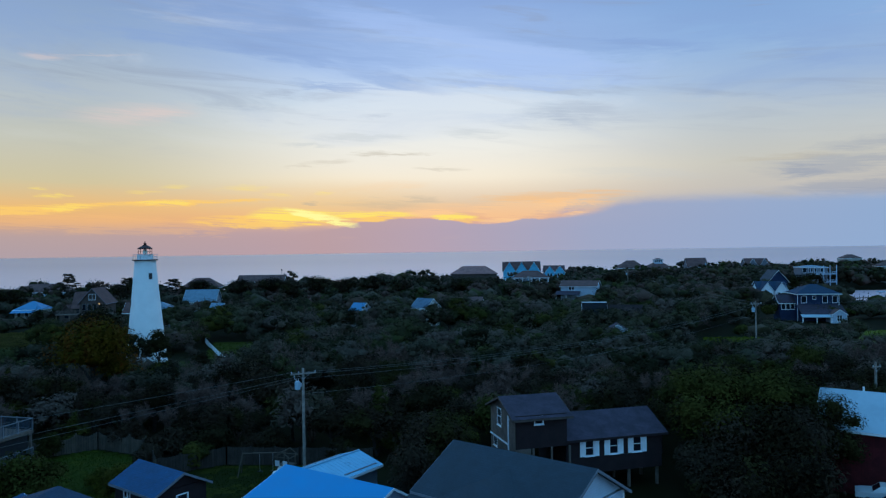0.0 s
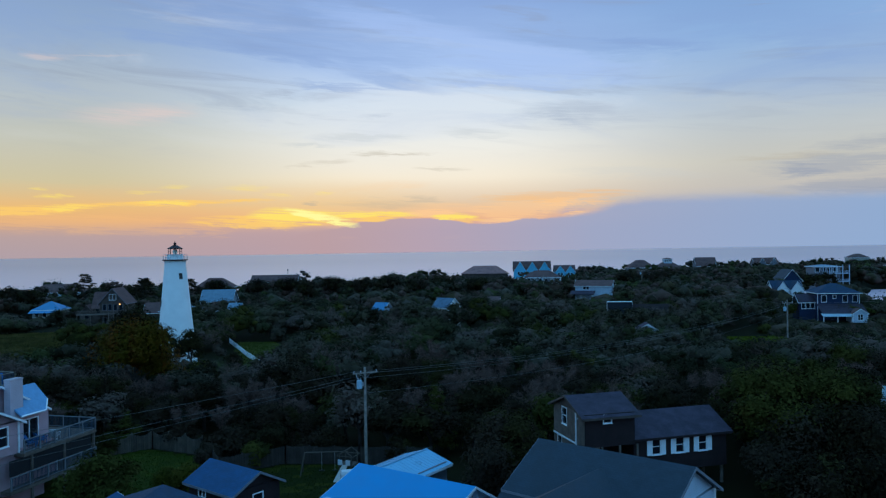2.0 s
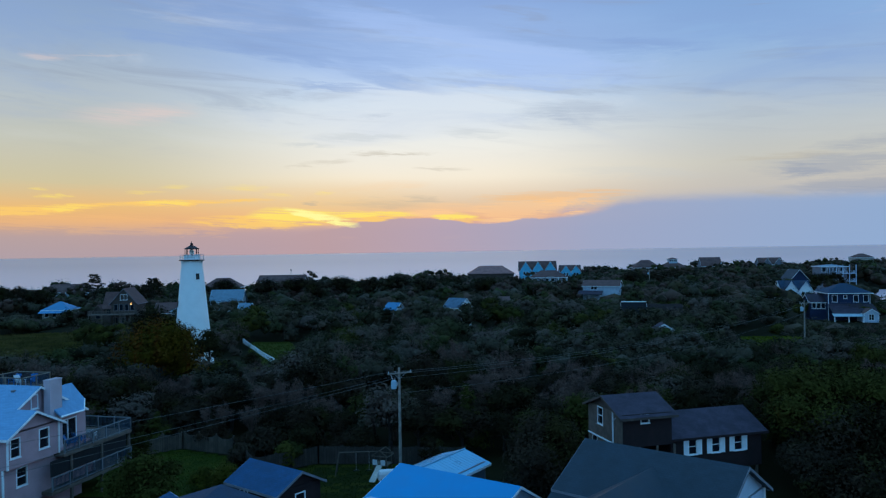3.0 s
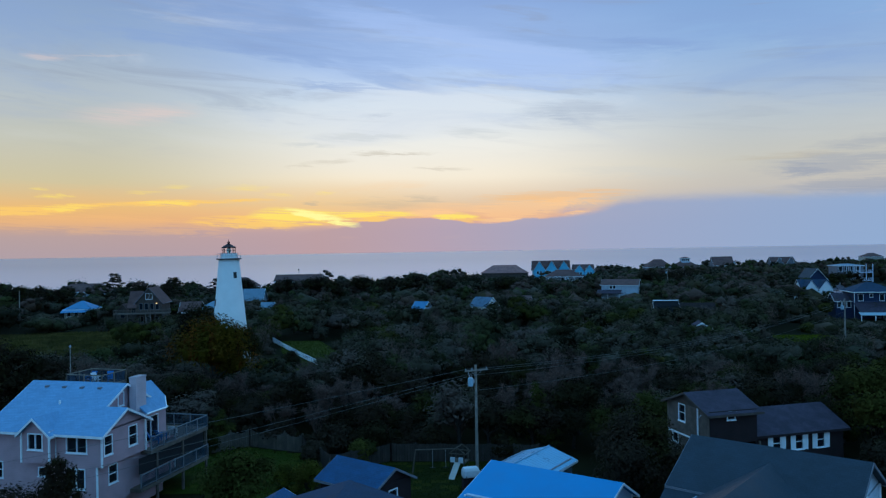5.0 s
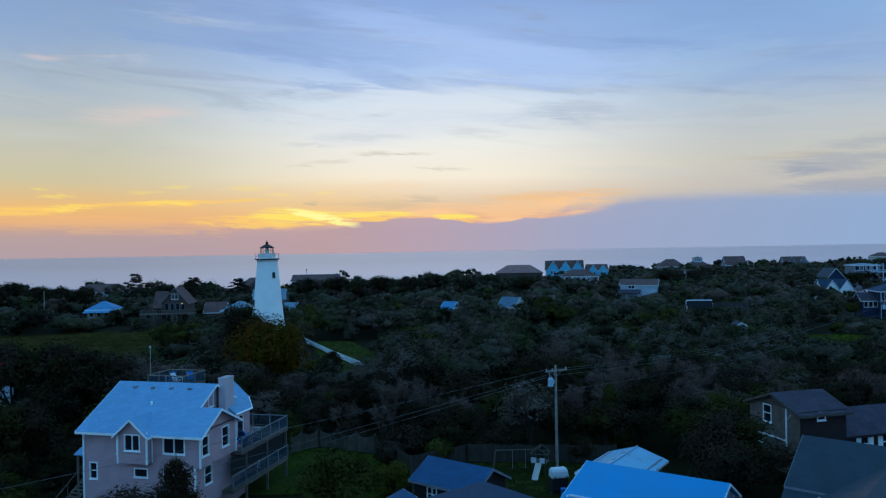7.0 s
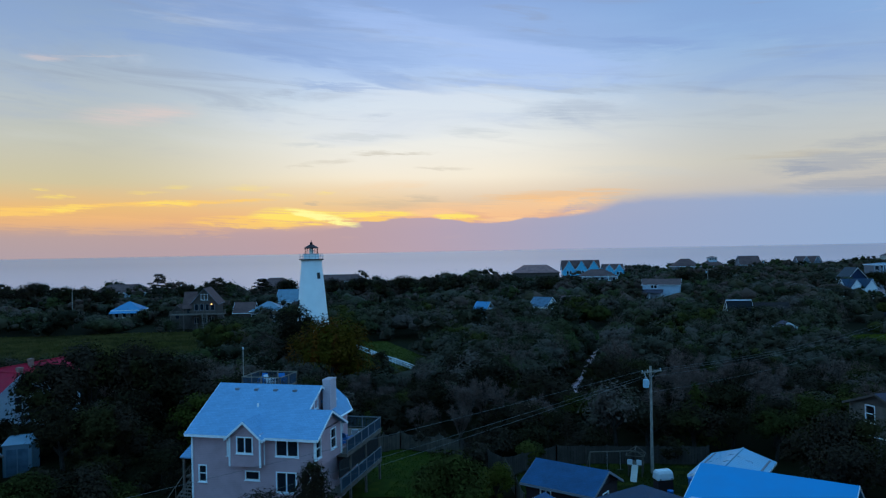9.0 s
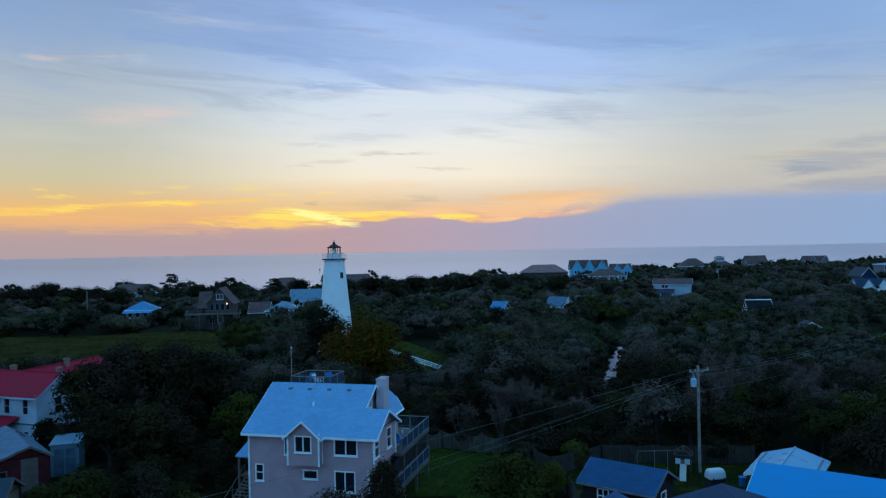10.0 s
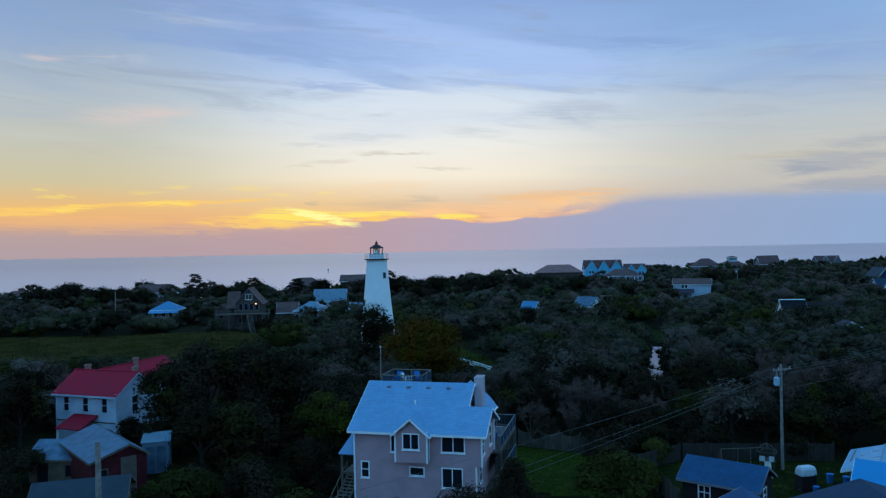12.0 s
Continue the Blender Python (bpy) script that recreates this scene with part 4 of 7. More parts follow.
    # furniture on the decks
    for i, (u, v, z, mat) in enumerate(((-9.9, 10.8, 10.2, "blueplastic"), (-8.0, 11.2, 10.2, "blueplastic"), (-8.9, 10.6, 10.2, "plastic"), (-0.6, 7.2, 6.01, "blueplastic"), (-0.7, 8.3, 6.01, "blueplastic"), (-0.5, 9.6, 6.01, "plastic"))):
        deck_chair(t.matrix_world @ pose(u, v, z, 0, 0, 40 * i), mat)
    flag = thing("flagpole", "slim grey flagpole standing behind the pink house", "flagpole", pose(-49.99, 66.9, 0))
    part("pole", made(rod, (0, 0, 0), (0, 0, 13.55), 0.06, 0.045, 8), M["pole"], flag)
    bm = bmesh.new()
    lathe(bm, [(0.03, 13.5), (0.09, 13.58), (0.10, 13.66), (0.02, 13.76)], 10)
    part("finial", bm, M["steel"], flag)


def deck_chair(m, mat):
    t = thing("deck_chair", {"blueplastic": "blue slatted deck chair on the timber deck", "plastic": "white plastic deck chair on the timber deck"}[mat], "chair", m, "deck chairs")
    part("seat", made(slab, [(-0.28, -0.3, 0.42), (0.28, -0.3, 0.42), (0.28, 0.3, 0.34), (-0.28, 0.3, 0.34)], 0.05), M[mat], t)
    part("backrest", made(slab, [(-0.28, 0.28, 0.36), (0.28, 0.28, 0.36), (0.28, 0.62, 1.0), (-0.28, 0.62, 1.0)], 0.05), M[mat], t)
    for a in (-0.26, 0.26):
        part("armrest", made(box, a - 0.06, a + 0.06, -0.35, 0.4, 0.58, 0.62), M[mat], t)
        for b in (-0.28, 0.28):
            part("leg", made(box, a - 0.03, a + 0.03, b - 0.03, b + 0.03, 0.0, 0.58), M[mat], t)


pink_house()


# ---- brown house on pilings ----
def brown_house():
    t = thing("house", "dark brown weathered house on pilings with white-shuttered windows", "house", pose(19.1, 63.35, 0, 0, 0, 15))
    body(t, -9.3, -0.4, 0.4, 6.4, 3.0, 6.1, "brownwood", [("front", c - 0.35, c + 0.35, 4.5, 5.7, 1, 2) for c in (-7.2, -4.95, -2.75)], trim="white", corner=False)
    for c in (-7.2, -4.95, -2.75):
        for s in (-1, 1):
            a = c + s * 0.66
            part("shutter", made(box, a - 0.22, a + 0.22, 0.33, 0.37, 4.4, 5.8), M["white"], t, "white louvred shutter")
    gable_roof(t, -9.4, -0.4, 0.4, 6.4, 6.15, 7.55, "x", 0.4, "darkshingle", "brownwood", "brownwood")
    body(t, -13.9, -9.4, 0.0, 6.2, 5.6, 8.3, "brownwood", [("left", 3.5, 4.4, 6.8, 8.15, 1, 2), ("front", -12.2, -11.55, 7.6, 8.15, 1, 1)], trim="white", corner=False)
    # sheet over the end wall, lighter than the brown front
    clad = bmesh.new()
    wall_face(clad, face_map("left", -13.93, 0, 0, 6.2), 0.0, 6.2, 2.9, 8.3, [(3.5, 4.4, 6.8, 8.15), (4.6, 5.4, 4.8, 5.5)])
    part("cladding", clad, M["greywood"], t, "lighter grey end wall")
    body(t, -13.9, -12.6, 0.0, 6.2, 2.9, 5.6, "greywood", [("left", 4.6, 5.4, 4.8, 5.5, 1, 1)], trim="white", corner=False)
    gable_roof(t, -13.9, -9.4, 0.0, 6.2, 8.25, 9.4, "x", 0.4, "darkshingle", "shake", "shake")
    part("corner_trim", made(box, -14.02, -13.935, 1.5, 1.62, 5.2, 8.3), M["white"], t, "white upright board")
    part("belt_trim", made(box, -14.0, -13.935, 1.62, 6.2, 5.56, 5.68), M["white"], t)
    deck = part("porch_floor", made(box, -12.6, -9.0, -1.4, 5.0, 2.8, 3.0), M["greywood"], t)
    railing(deck, [(-12.5, -1.35), (-9.1, -1.35)], 3.0, 0.95)
    for u in (-12.4, -10.8, -9.2):
        part("porch_post", made(box, u - 0.08, u + 0.08, -0.1, 0.06, 0.0, 5.6), M["greywood"], t)
    for u in (-9.0, -6.2, -3.4, -0.7):
        for v in (0.7, 3.4, 6.1):
            part("piling", made(rod, (u, v, 0), (u, v, 3.0), 0.15, sides=8), M["greywood"], t)
    part("dish_arm", made(rod, (-14.3, 1.0, 7.6), (-14.0, 1.0, 7.9), 0.03, sides=5), M["steel"], t)
    stairs(t, -12.0, -1.4, 0.2, 2.9, 1.0, 0, -1)


brown_house()


# ---- grey-roofed house close by ----
def grey_house():
    # its axes: x along the ridge, y away from the camera's side
    t = thing("house", "white house under a large slate-grey shingle roof with cross gable", "house", pose(8.6, 41.8, 0, 0, 0, -40.5))
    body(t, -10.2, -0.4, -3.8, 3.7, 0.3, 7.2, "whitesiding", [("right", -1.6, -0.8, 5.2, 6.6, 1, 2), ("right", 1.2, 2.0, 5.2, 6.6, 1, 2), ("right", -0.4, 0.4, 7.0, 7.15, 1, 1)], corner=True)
    gable_roof(t, -10.2, -0.4, -3.9, 3.7, 7.35, 9.4, "x", 0.4, "greyshingle", "greysiding", "whitesiding", split=0.0)
    gable_roof(t, -8.6, -1.9, -9.0, -1.1, 6.85, 8.75, "y", 0.4, "greyshingle", "white", "whitesiding", gables=(True, False))
    slab_roof = part("porch_roof", made(slab, [(-10.6, -7.6, 5.05), (-8.0, -7.6, 5.05), (-8.0, -4.2, 7.05), (-10.6, -4.2, 7.05)], 0.12), M["greyshingle"], t)
    body(t, -8.6, -1.9, -8.9, -3.8, 0.3, 6.9, "whitesiding", [], corner=False)
    d = part("side_deck", made(box, 0.2, 3.2, -1.0, 4.6, 4.9, 5.1), M["tan"], t, "new pale timber deck")
    railing(d, [(0.3, 4.5), (3.1, 4.5), (3.1, -0.9)], 5.1, 1.0, mat="tan")
    for u, v in ((0.4, 4.4), (3.0, 4.4), (3.0, -0.8)):
        part("deck_post", made(box, u - 0.08, u + 0.08, v - 0.08, v + 0.08, 0.2, 4.9), M["tan"], t)


grey_house()


# ---- blue-roofed cottage and its sheds ----
def blue_cottage():
    t = thing("cottage", "low cottage under a bright blue standing-seam metal roof", "cottage", pose(-3.65, 50.6, 0, 0, 0, -34.7))
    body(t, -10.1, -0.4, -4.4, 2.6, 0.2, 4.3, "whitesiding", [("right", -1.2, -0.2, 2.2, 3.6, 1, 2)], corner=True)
    gable_roof(t, -10.1, -0.4, -4.4, 2.6, 4.2, 5.65, "x", 0.45, "bluemetal", "white", "whitesiding", split=0.0)
    body(t, -11.2, -6.8, 2.6, 6.4, 0.2, 4.75, "greysiding", [("right", 4.0, 4.9, 2.2, 3.4, 1, 2)], corner=False)
    gable_roof(t, -11.2, -6.8, 0.3, 6.4, 4.7, 5.38, "y", 0.35, "skymetal", "white", "greysiding", seams=0.4, gables=(False, True), label="light blue ribbed metal roof")


def blue_shed():
    t = thing("shed", "dark wooden shed with a blue shingle gable roof", "shed", pose(-19.62, 55.22, 0, 0, 0, -37.5))
    body(t, -5.9, -0.35, -2.2, 2.1, 0.2, 4.4, "brownwood", [("front", -4.6, -3.8, 2.9, 3.9, 2, 2), ("right", -0.4, 0.45, 2.7, 3.8, 1, 2)], corner=False)
    gable_roof(t, -5.9, -0.35, -2.2, 2.1, 4.45, 5.55, "x", 0.35, "blueshingle", "greysiding", "brownwood", split=0.0)


blue_cottage()
blue_shed()


# ---- house with the pale blue roof on the north side ----
def pale_roof_house():
    t = thing("house", "dark red house with a wide pale blue metal roof", "house", pose(33.2, 65.0, 0, 0, 0, -36))
    body(t, 0.4, 15, -3.6, 3.6, 0.2, 6.9, "barnred", [("front", 5.6, 6.9, 4.6, 6.1, 2, 2), ("front", 9.2, 10.5, 4.6, 6.1, 2, 2)], corner=False)
    gable_roof(t, 0.4, 15, -3.6, 3.6, 7.0, 9.3, "x", 0.5, "palemetal", "white", "barnred", split=0.0, label="pale blue metal roof")
    part("vent_pipe", made(rod, (3.2, 0.4, 8.9), (3.2, 0.4, 9.6), 0.08, sides=8), M["white"], t)


pale_roof_house()


# ---- roofs right below the camera's way ----
def hip_house():
    t = thing("house", "house under a slate-blue shingle gable roof", "house", pose(-22.2, 30.0, 0, 0, 0, -6))
    body(t, -3.9, 3.9, 0, 9.8, 0.2, 8.1, "greysiding", [("back", -2, -1, 4.5, 6, 1, 2)], corner=False)
    gable_roof(t, -3.9, 3.9, 0, 9.8, 8.2, 9.4, "y", 0.4, "slateshingle", "brownwood", "greysiding")


def low_gable():
    t = thing("outbuilding", "small outbuilding with a dark blue shingle gable roof", "shed", pose(-26.7, 38.6, 0, 0, 0, -8))
    body(t, -2.5, 2.5, 0, 6.0, 0.2, 6.0, "brownwood", [], corner=False)
    gable_roof(t, -2.5, 2.5, 0, 6.0, 6.1, 7.5, "y", 0.4, "blueshingle", "white", "brownwood")


def tin_shed():
    t = thing("shed", "low shed with a dark slate roof beside a pale pole", "shed", pose(-69.5, 49.8, 0.35, 0, 0, 16))
    body(t, -3.0, 2.8, 0, 5.0, 0.2, 4.9, "tan", [], corner=False)
    gable_roof(t, -3.0, 2.8, 0, 5.0, 5.0, 6.2, "x", 0.35, "greyshingle", "greywood", "tan")


hip_house()
low_gable()
tin_shed()


# ---- red-roofed farmhouse, barn and storage box ----
def red_house():
    t = thing("farmhouse", "white clapboard farmhouse with a red metal roof", "house", pose(-78.2, 81.0, 0, 0, 0, -19))
    fr = "front"
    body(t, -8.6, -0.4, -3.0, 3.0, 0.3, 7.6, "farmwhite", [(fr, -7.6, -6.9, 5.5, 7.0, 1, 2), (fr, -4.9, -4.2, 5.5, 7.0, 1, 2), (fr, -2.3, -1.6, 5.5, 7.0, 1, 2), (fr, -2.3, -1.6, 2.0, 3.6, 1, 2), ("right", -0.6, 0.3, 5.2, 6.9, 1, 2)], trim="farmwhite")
    gable_roof(t, -8.6, -0.4, -3.0, 3.0, 7.6, 9.5, "x", 0.4, "redmetal", "farmwhite", "farmwhite", seams=0.5)
    body(t, -9.6, -4.4, 3.0, 12.3, 0.3, 7.4, "farmwhite", [("right", 5, 5.8, 5, 6.6, 1, 2), ("right", 9, 9.8, 5, 6.6, 1, 2)], corner=False)
    gable_roof(t, -9.6, -4.4, 2.0, 12.3, 7.5, 9.3, "y", 0.35, "redmetal", "farmwhite", "farmwhite", seams=0.5, gables=(False, True))
    for u, v, z in ((-7.6, 0.5, 10.05), (-0.9, 0.5, 10.05), (-6.6, 7.0, 9.9)):
        bm = bmesh.new()
        box(bm, u - 0.24, u + 0.24, v - 0.24, v + 0.24, 8.6, z)
        box(bm, u - 0.29, u + 0.29, v - 0.29, v + 0.29, z - 0.25, z - 0.05)
        part("chimney", bm, M["brick"], t, "old brick chimney")
    bm = bmesh.new()
    slab(bm, [(-6.2, -5.6, 4.2), (-2.8, -5.6, 4.2), (-2.8, -3.0, 5.2), (-6.2, -3.0, 5.2)], 0.1)
    part("porch_roof", bm, M["redmetal"], t)
    for u in (-6.0, -3.0):
        part("porch_post", made(box, u - 0.08, u + 0.08, -5.5, -5.34, 0.2, 4.2), M["white"], t)
    part("belt_board", made(box, -8.64, -0.36, -3.05, -3.0, 4.35, 4.5), M["greywood"], t)


def barn():
    t = thing("barn", "dark red barn with a weathered tin gable roof", "barn", pose(-71.6, 62.4, 0.3, 0, 0, 41))
    body(t, -2.7, 1.8, 0.2, 9.8, 0.2, 5.0, "barnred", [("front", -2.2, -1.5, 3.0, 4.1, 1, 1)], trim="greywood", corner=False)
    gable_roof(t, -2.7, 1.8, 0.2, 9.8, 5.05, 6.02, "y", 0.3, "tin", "greywood", "barnred", split=0.3, label="blue-grey weathered tin roof")
    for v in (5.6, 7.2):
        part("roof_patch", made(slab, [(0.7, v, 5.93), (1.1, v, 5.67), (1.1, v + 0.5, 5.67), (0.7, v + 0.5, 5.93)], 0.05), M["black"], t, "dark hole in the roof sheets")
    part("barn_door", made(box, -0.4, 0.9, 0.12, 0.18, 2.0, 4.9), M["greywood"], t, "grey plank door")
    for z in (2.4, 4.3):
        part("door_rail", made(box, -0.4, 0.9, 0.08, 0.117, z, z + 0.16), M["greywood"], t)


def lean_shed():
    t = thing("shed", "tan board shed with open dark doorways under a tin roof", "shed", pose(-79.0, 65.8, 0.3, 0, 0, -2))
    body(t, -3.0, 2.6, 0.0, 4.6, 0.2, 4.05, "tan", [("front", -2.2, -1.2, 1.7, 3.5, 1, 1), ("front", 0.4, 1.2, 2.3, 3.3, 1, 1)], trim="greywood", corner=False)
    gable_roof(t, -3.0, 2.6, 0.0, 4.6, 4.05, 5.15, "x", 0.3, "tin", "greywood", "tan", label="blue-grey weathered tin roof")


def storage_box():
    t = thing("storage_container", "pale blue corrugated storage container beside the barn", "container", pose(-72.4, 67.6, 1.7, 0, 0, 18))
    body(t, 0, 2.4, 0, 3.4, 0.1, 3.3, "duskmetal", [], corner=False)
    part("roof", made(slab, [(-0.1, -0.1, 3.35), (2.5, -0.1, 3.35), (2.5, 3.5, 3.5), (-0.1, 3.5, 3.5)], 0.1), M["duskmetal"], t)
    for u in (0.3, 1.25):
        part("door", made(box, u, u + 0.85, -0.04, -0.004, 0.3, 2.9), M["tin"], t)
    for i in range(7):
        part("rib", made(box, 2.404, 2.44, 0.2 + 0.48 * i, 0.32 + 0.48 * i, 0.15, 3.2), M["duskmetal"], t)


red_house()
barn()
lean_shed()
storage_box()


# ---- houses farther off ----
def simple_house(name, label, x, y, turn, w, d, eave, ridge, wall, roof, axis="x", hip=False, base=0.2, windows=(), over=0.5, fascia="white", trim="white"):
    t = thing(name, label, "house", pose(x, y, 0, 0, 0, turn), "village houses")
    body(t, -w / 2, w / 2, 0, d, base, eave, wall, windows, trim, corner=False)
    if hip:
        hip_roof(t, -w / 2, w / 2, 0, d, eave, ridge, over, roof, fascia)
    else:
        gable_roof(t, -w / 2, w / 2, 0, d, eave, ridge, axis, over, roof, fascia, wall)
    return t


def row(face, a0, step, n, z0, z1, w, lights=1):
    return [(face, a0 + i * step, a0 + i * step + w, z0, z1, lights, 1) for i in range(n)]


# south-west cluster by the meadow
t = simple_house("house", "brown shingled cottage with steep gable and a timber deck", -100.6, 211, 6, 7.0, 9, 8.2, 12.2, "shake", "farshingle", "y", windows=row("front", -2.7, 1.5, 4, 5.9, 7.6, 0.9) + row("front", -2.8, 2.1, 3, 2.2, 3.8, 1.1), fascia="greysiding", trim="greysiding")
body(t, -6.4, -3.5, 2.5, 9, 0.2, 6.8, "shake", row("front", -5.6, 2.4, 1, 4.9, 6.3, 1.1), "greywood", corner=False)
gable_roof(t, -6.4, -3.5, 2.5, 9, 6.8, 11.0, "x", 0.4, "farshingle", "shake", "shake")
body(t, -10.4, -6.4, 3.5, 8.5, 0.2, 5.0, "shake", row("front", -9.0, 1.4, 1, 3.4, 4.6, 1.1), "greywood", corner=False)
gable_roof(t, -10.4, -6.4, 3.5, 8.5, 5.0, 7.4, "y", 0.4, "farshingle", "greywood", "shake")
window(t, face_map("front", -3.5, 3.5, 0, 9), -0.9, 0.9, 8.9, 10.4, 2, 1)
part("wall_lamp", made(rod, (2.0, -0.12, 7.5), (2.0, -0.12, 7.75), 0.11, sides=8), M["lamplight"], t, "small warm lamp that is lit")
dk = part("deck", made(box, -9.0, 6.0, -3.0, 0, 4.75, 5.0), M["greywood"], t)
railing(dk, [(-9, 0), (-9, -2.9), (5.9, -2.9), (5.9, 0)], 5.0, 1.0, gap=0.3)
for u in (-8.8, -5.2, -1.6, 2.4, 5.8):
    part("deck_post", made(box, u - 0.1, u + 0.1, -2.9, -2.7, 0.0, 4.75), M["greywood"], t)
stairs(t, 0.5, -3.0, 0.2, 4.9, 1.3, 0.3, -1, "greywood")

simple_house("outbuilding", "small brown outbuilding with white door", -90.5, 215, 4, 5.4, 6, 5.0, 7.5, "shake", "farshingle", "x", windows=row("front", 0.6, 1.7, 2, 0.8, 2.8, 0.8))
simple_house("house", "grey house with a dull blue hipped roof", -83.5, 214, 4, 9.0, 8, 5.2, 7.6, "greysiding", "duskmetal", hip=True, windows=row("front", -4.4, 2.6, 4, 2.6, 4.2, 1.1))
simple_house("house", "white house with a long light blue roof", -84.2, 254, 2, 10.5, 8, 5.3, 9.0, "whitesiding", "duskmetal", "x", windows=row("front", -4.0, 1.9, 4, 3.6, 5.2, 1.0))
simple_house("house", "small white cottage behind the lighthouse", -73.0, 236, 0, 3.4, 5, 4.0, 5.6, "whitesiding", "duskmetal", "x", windows=row("front", -1.2, 1.6, 1, 2.2, 3.8, 1.0))
t = simple_house("house", "small beige house with a light blue hipped metal roof", -137, 243, 6, 8.6, 8, 3.9, 6.5, "beige", "hazeblue", hip=True, windows=row("front", -3.5, 2.4, 3, 1.6, 3.2, 1.1))
part("porch_roof", made(slab, [(-4.8, -2.4, 3.0), (4.7, -2.4, 3.0), (4.7, -0.5, 3.7), (-4.8, -0.5, 3.7)], 0.1), M["hazeblue"], t)
simple_house("house", "long dark hip-roofed house at the shore", -164, 300, 4, 22, 10, 6.6, 9.9, "whitesiding", "farshingle", hip=True, windows=row("front", -9.0, 1.6, 2, 4.4, 6.0, 1.0))
simple_house("house", "dark-roofed house half hidden by trees", -212, 285, 0, 13, 9, 6.4, 9.0, "shake", "farshingle", hip=True)
simple_house("house", "brown hip-roofed house near the shore", -105, 318, 5, 16, 10, 6.8, 10.8, "shake", "farshingle", hip=True)
simple_house("house", "long low brown-roofed house near the shore", -80, 322, 0, 20, 9, 9.0, 11.6, "shake", "farshingle", "x")

# middle distance
simple_house("house", "white-gabled house with a slate blue roof", -6.8, 199, -40, 5.2, 5.5, 6.4, 8.6, "white", "tin", "x", windows=row("right", 1.4, 1.9, 2, 4.2, 5.8, 0.9), over=0.35)
simple_house("house", "low house with a brown roof among the trees", 8, 240, 0, 9, 8, 4.0, 6.0, "beige", "farshingle", "x")
simple_house("house", "small house with a bright blue roof among trees", -22.9, 190, -30, 3.6, 4.6, 6.5, 8.3, "whitesiding", "hazeblue", "x", over=0.25)
simple_house("cottage", "small white cottage half hidden among the trees", 32.6, 138.6, -10, 3.4, 4.0, 6.3, 7.3, "whitesiding", "darkshingle", "y", windows=row("front", -0.5, 1.6, 1, 4.2, 5.6, 1.0), over=0.25)
t = simple_house("house", "dark blue house with a white gable end and white ridge", 33.0, 160.5, -8, 5.0, 8, 5.6, 9.5, "white", "nightmetal", "x", over=0.25)
part("ridge_cap", made(rod, (-2.75, 4.0, 9.56), (2.75, 4.0, 9.56), 0.12, sides=4), M["white"], t, "white ridge strip")
body(t, 2.6, 10.2, 1.0, 7.5, 0.2, 6.0, "brownwood", [], corner=False)
gable_roof(t, 2.6, 10.2, 1.0, 7.5, 6.0, 9.0, "x", 0.3, "brownwood", "brownwood", "brownwood")
t = simple_house("house", "white two-storey house with a brown roof and side porch", 53.0, 290, -21, 14.0, 9, 6.6, 8.6, "whitesiding", "farshingle", "x", windows=row("front", -3.8, 1.2, 2, 5.0, 6.2, 1.0) + row("right", 3.0, 2.2, 2, 4.4, 6.0, 1.1))
part("porch_roof", made(slab, [(-8.5, -4.5, 3.4), (1, -4.5, 3.4), (1, 0, 4.6), (-8.5, 0, 4.6)], 0.15), M["darkshingle"], t)
for u in (-8, -4, 0.5):
    part("porch_post", made(box, u - 0.12, u + 0.12, -4.4, -4.16, 0.2, 3.4), M["white"], t)


# row of tall gabled houses at the shore
def gabled_row(x, y, turn, label, n, w, eave, ridge, wall, roof, length, depth=9):
    t = simple_house("house", label, x, y, turn, length, depth, eave, ridge, wall, roof, "x")
    for i in range(n):
        c = -length / 2 + length * (i + 0.5) / n
        body(t, c - w / 2, c + w / 2, -2.2, 0, 0.2, eave, wall, row("front", c - 1.3, 1.6, 2, eave - 2.4, eave - 0.8, 1.0), corner=False)
        gable_roof(t, c - w / 2, c + w / 2, -2.2, depth / 2, eave, ridge - 0.05, "y", 0.4, roof, "white", wall, gables=(True, False))
    return t


gabled_row(43, 405, -4, "turquoise shore house with three steep white-edged gables", 3, 6.3, 9.4, 14.3, "skysiding", "farshingle", 20)
gabled_row(61.5, 408, -4, "turquoise shore house with two steep gables", 2, 5.2, 8.4, 11.8, "skysiding", "farshingle", 11)
t = simple_house("house", "grey shingled house with porches on two levels", 41.5, 352, -6, 17, 10, 7.6, 10.8, "greysiding", "farshingle", hip=True, windows=row("front", -7, 2.7, 6, 5.2, 7.0, 1.4))
dk = part("porch", made(box, -12, 8.5, -3, 0, 4.3, 4.6), M["greywood"], t)
railing(dk, [(-11.9, -2.9), (8.4, -2.9)], 4.6, 1.0, gap=0.5, mat="white")
for i in range(6):
    part("porch_post", made(box, -11.8 + 4.0 * i, -11.5 + 4.0 * i, -2.9, -2.6, 0.2, 7.5), M["white"], t)
simple_house("house", "wide brown shingled house at the shore", 16, 386, -3, 24, 12, 8.6, 12.6, "shake", "mauveshingle", hip=True, fascia="shake")
simple_house("house", "grey hip-roofed house on the shore rise", 113, 440, 0, 15, 10, 8.8, 13.3, "greysiding", "farshingle", hip=True, windows=row("front", -5, 3, 4, 6.4, 8, 1.4))
t = simple_house("house", "grey house with a rooftop lookout", 130, 442, 0, 14, 10, 8.6, 12.2, "greysiding", "farshingle", hip=True)
body(t, -2.4, 2.4, 3, 7, 11, 13.6, "whitesiding", row("front", -2.0, 1.1, 4, 12.0, 13.2, 0.7), corner=False)
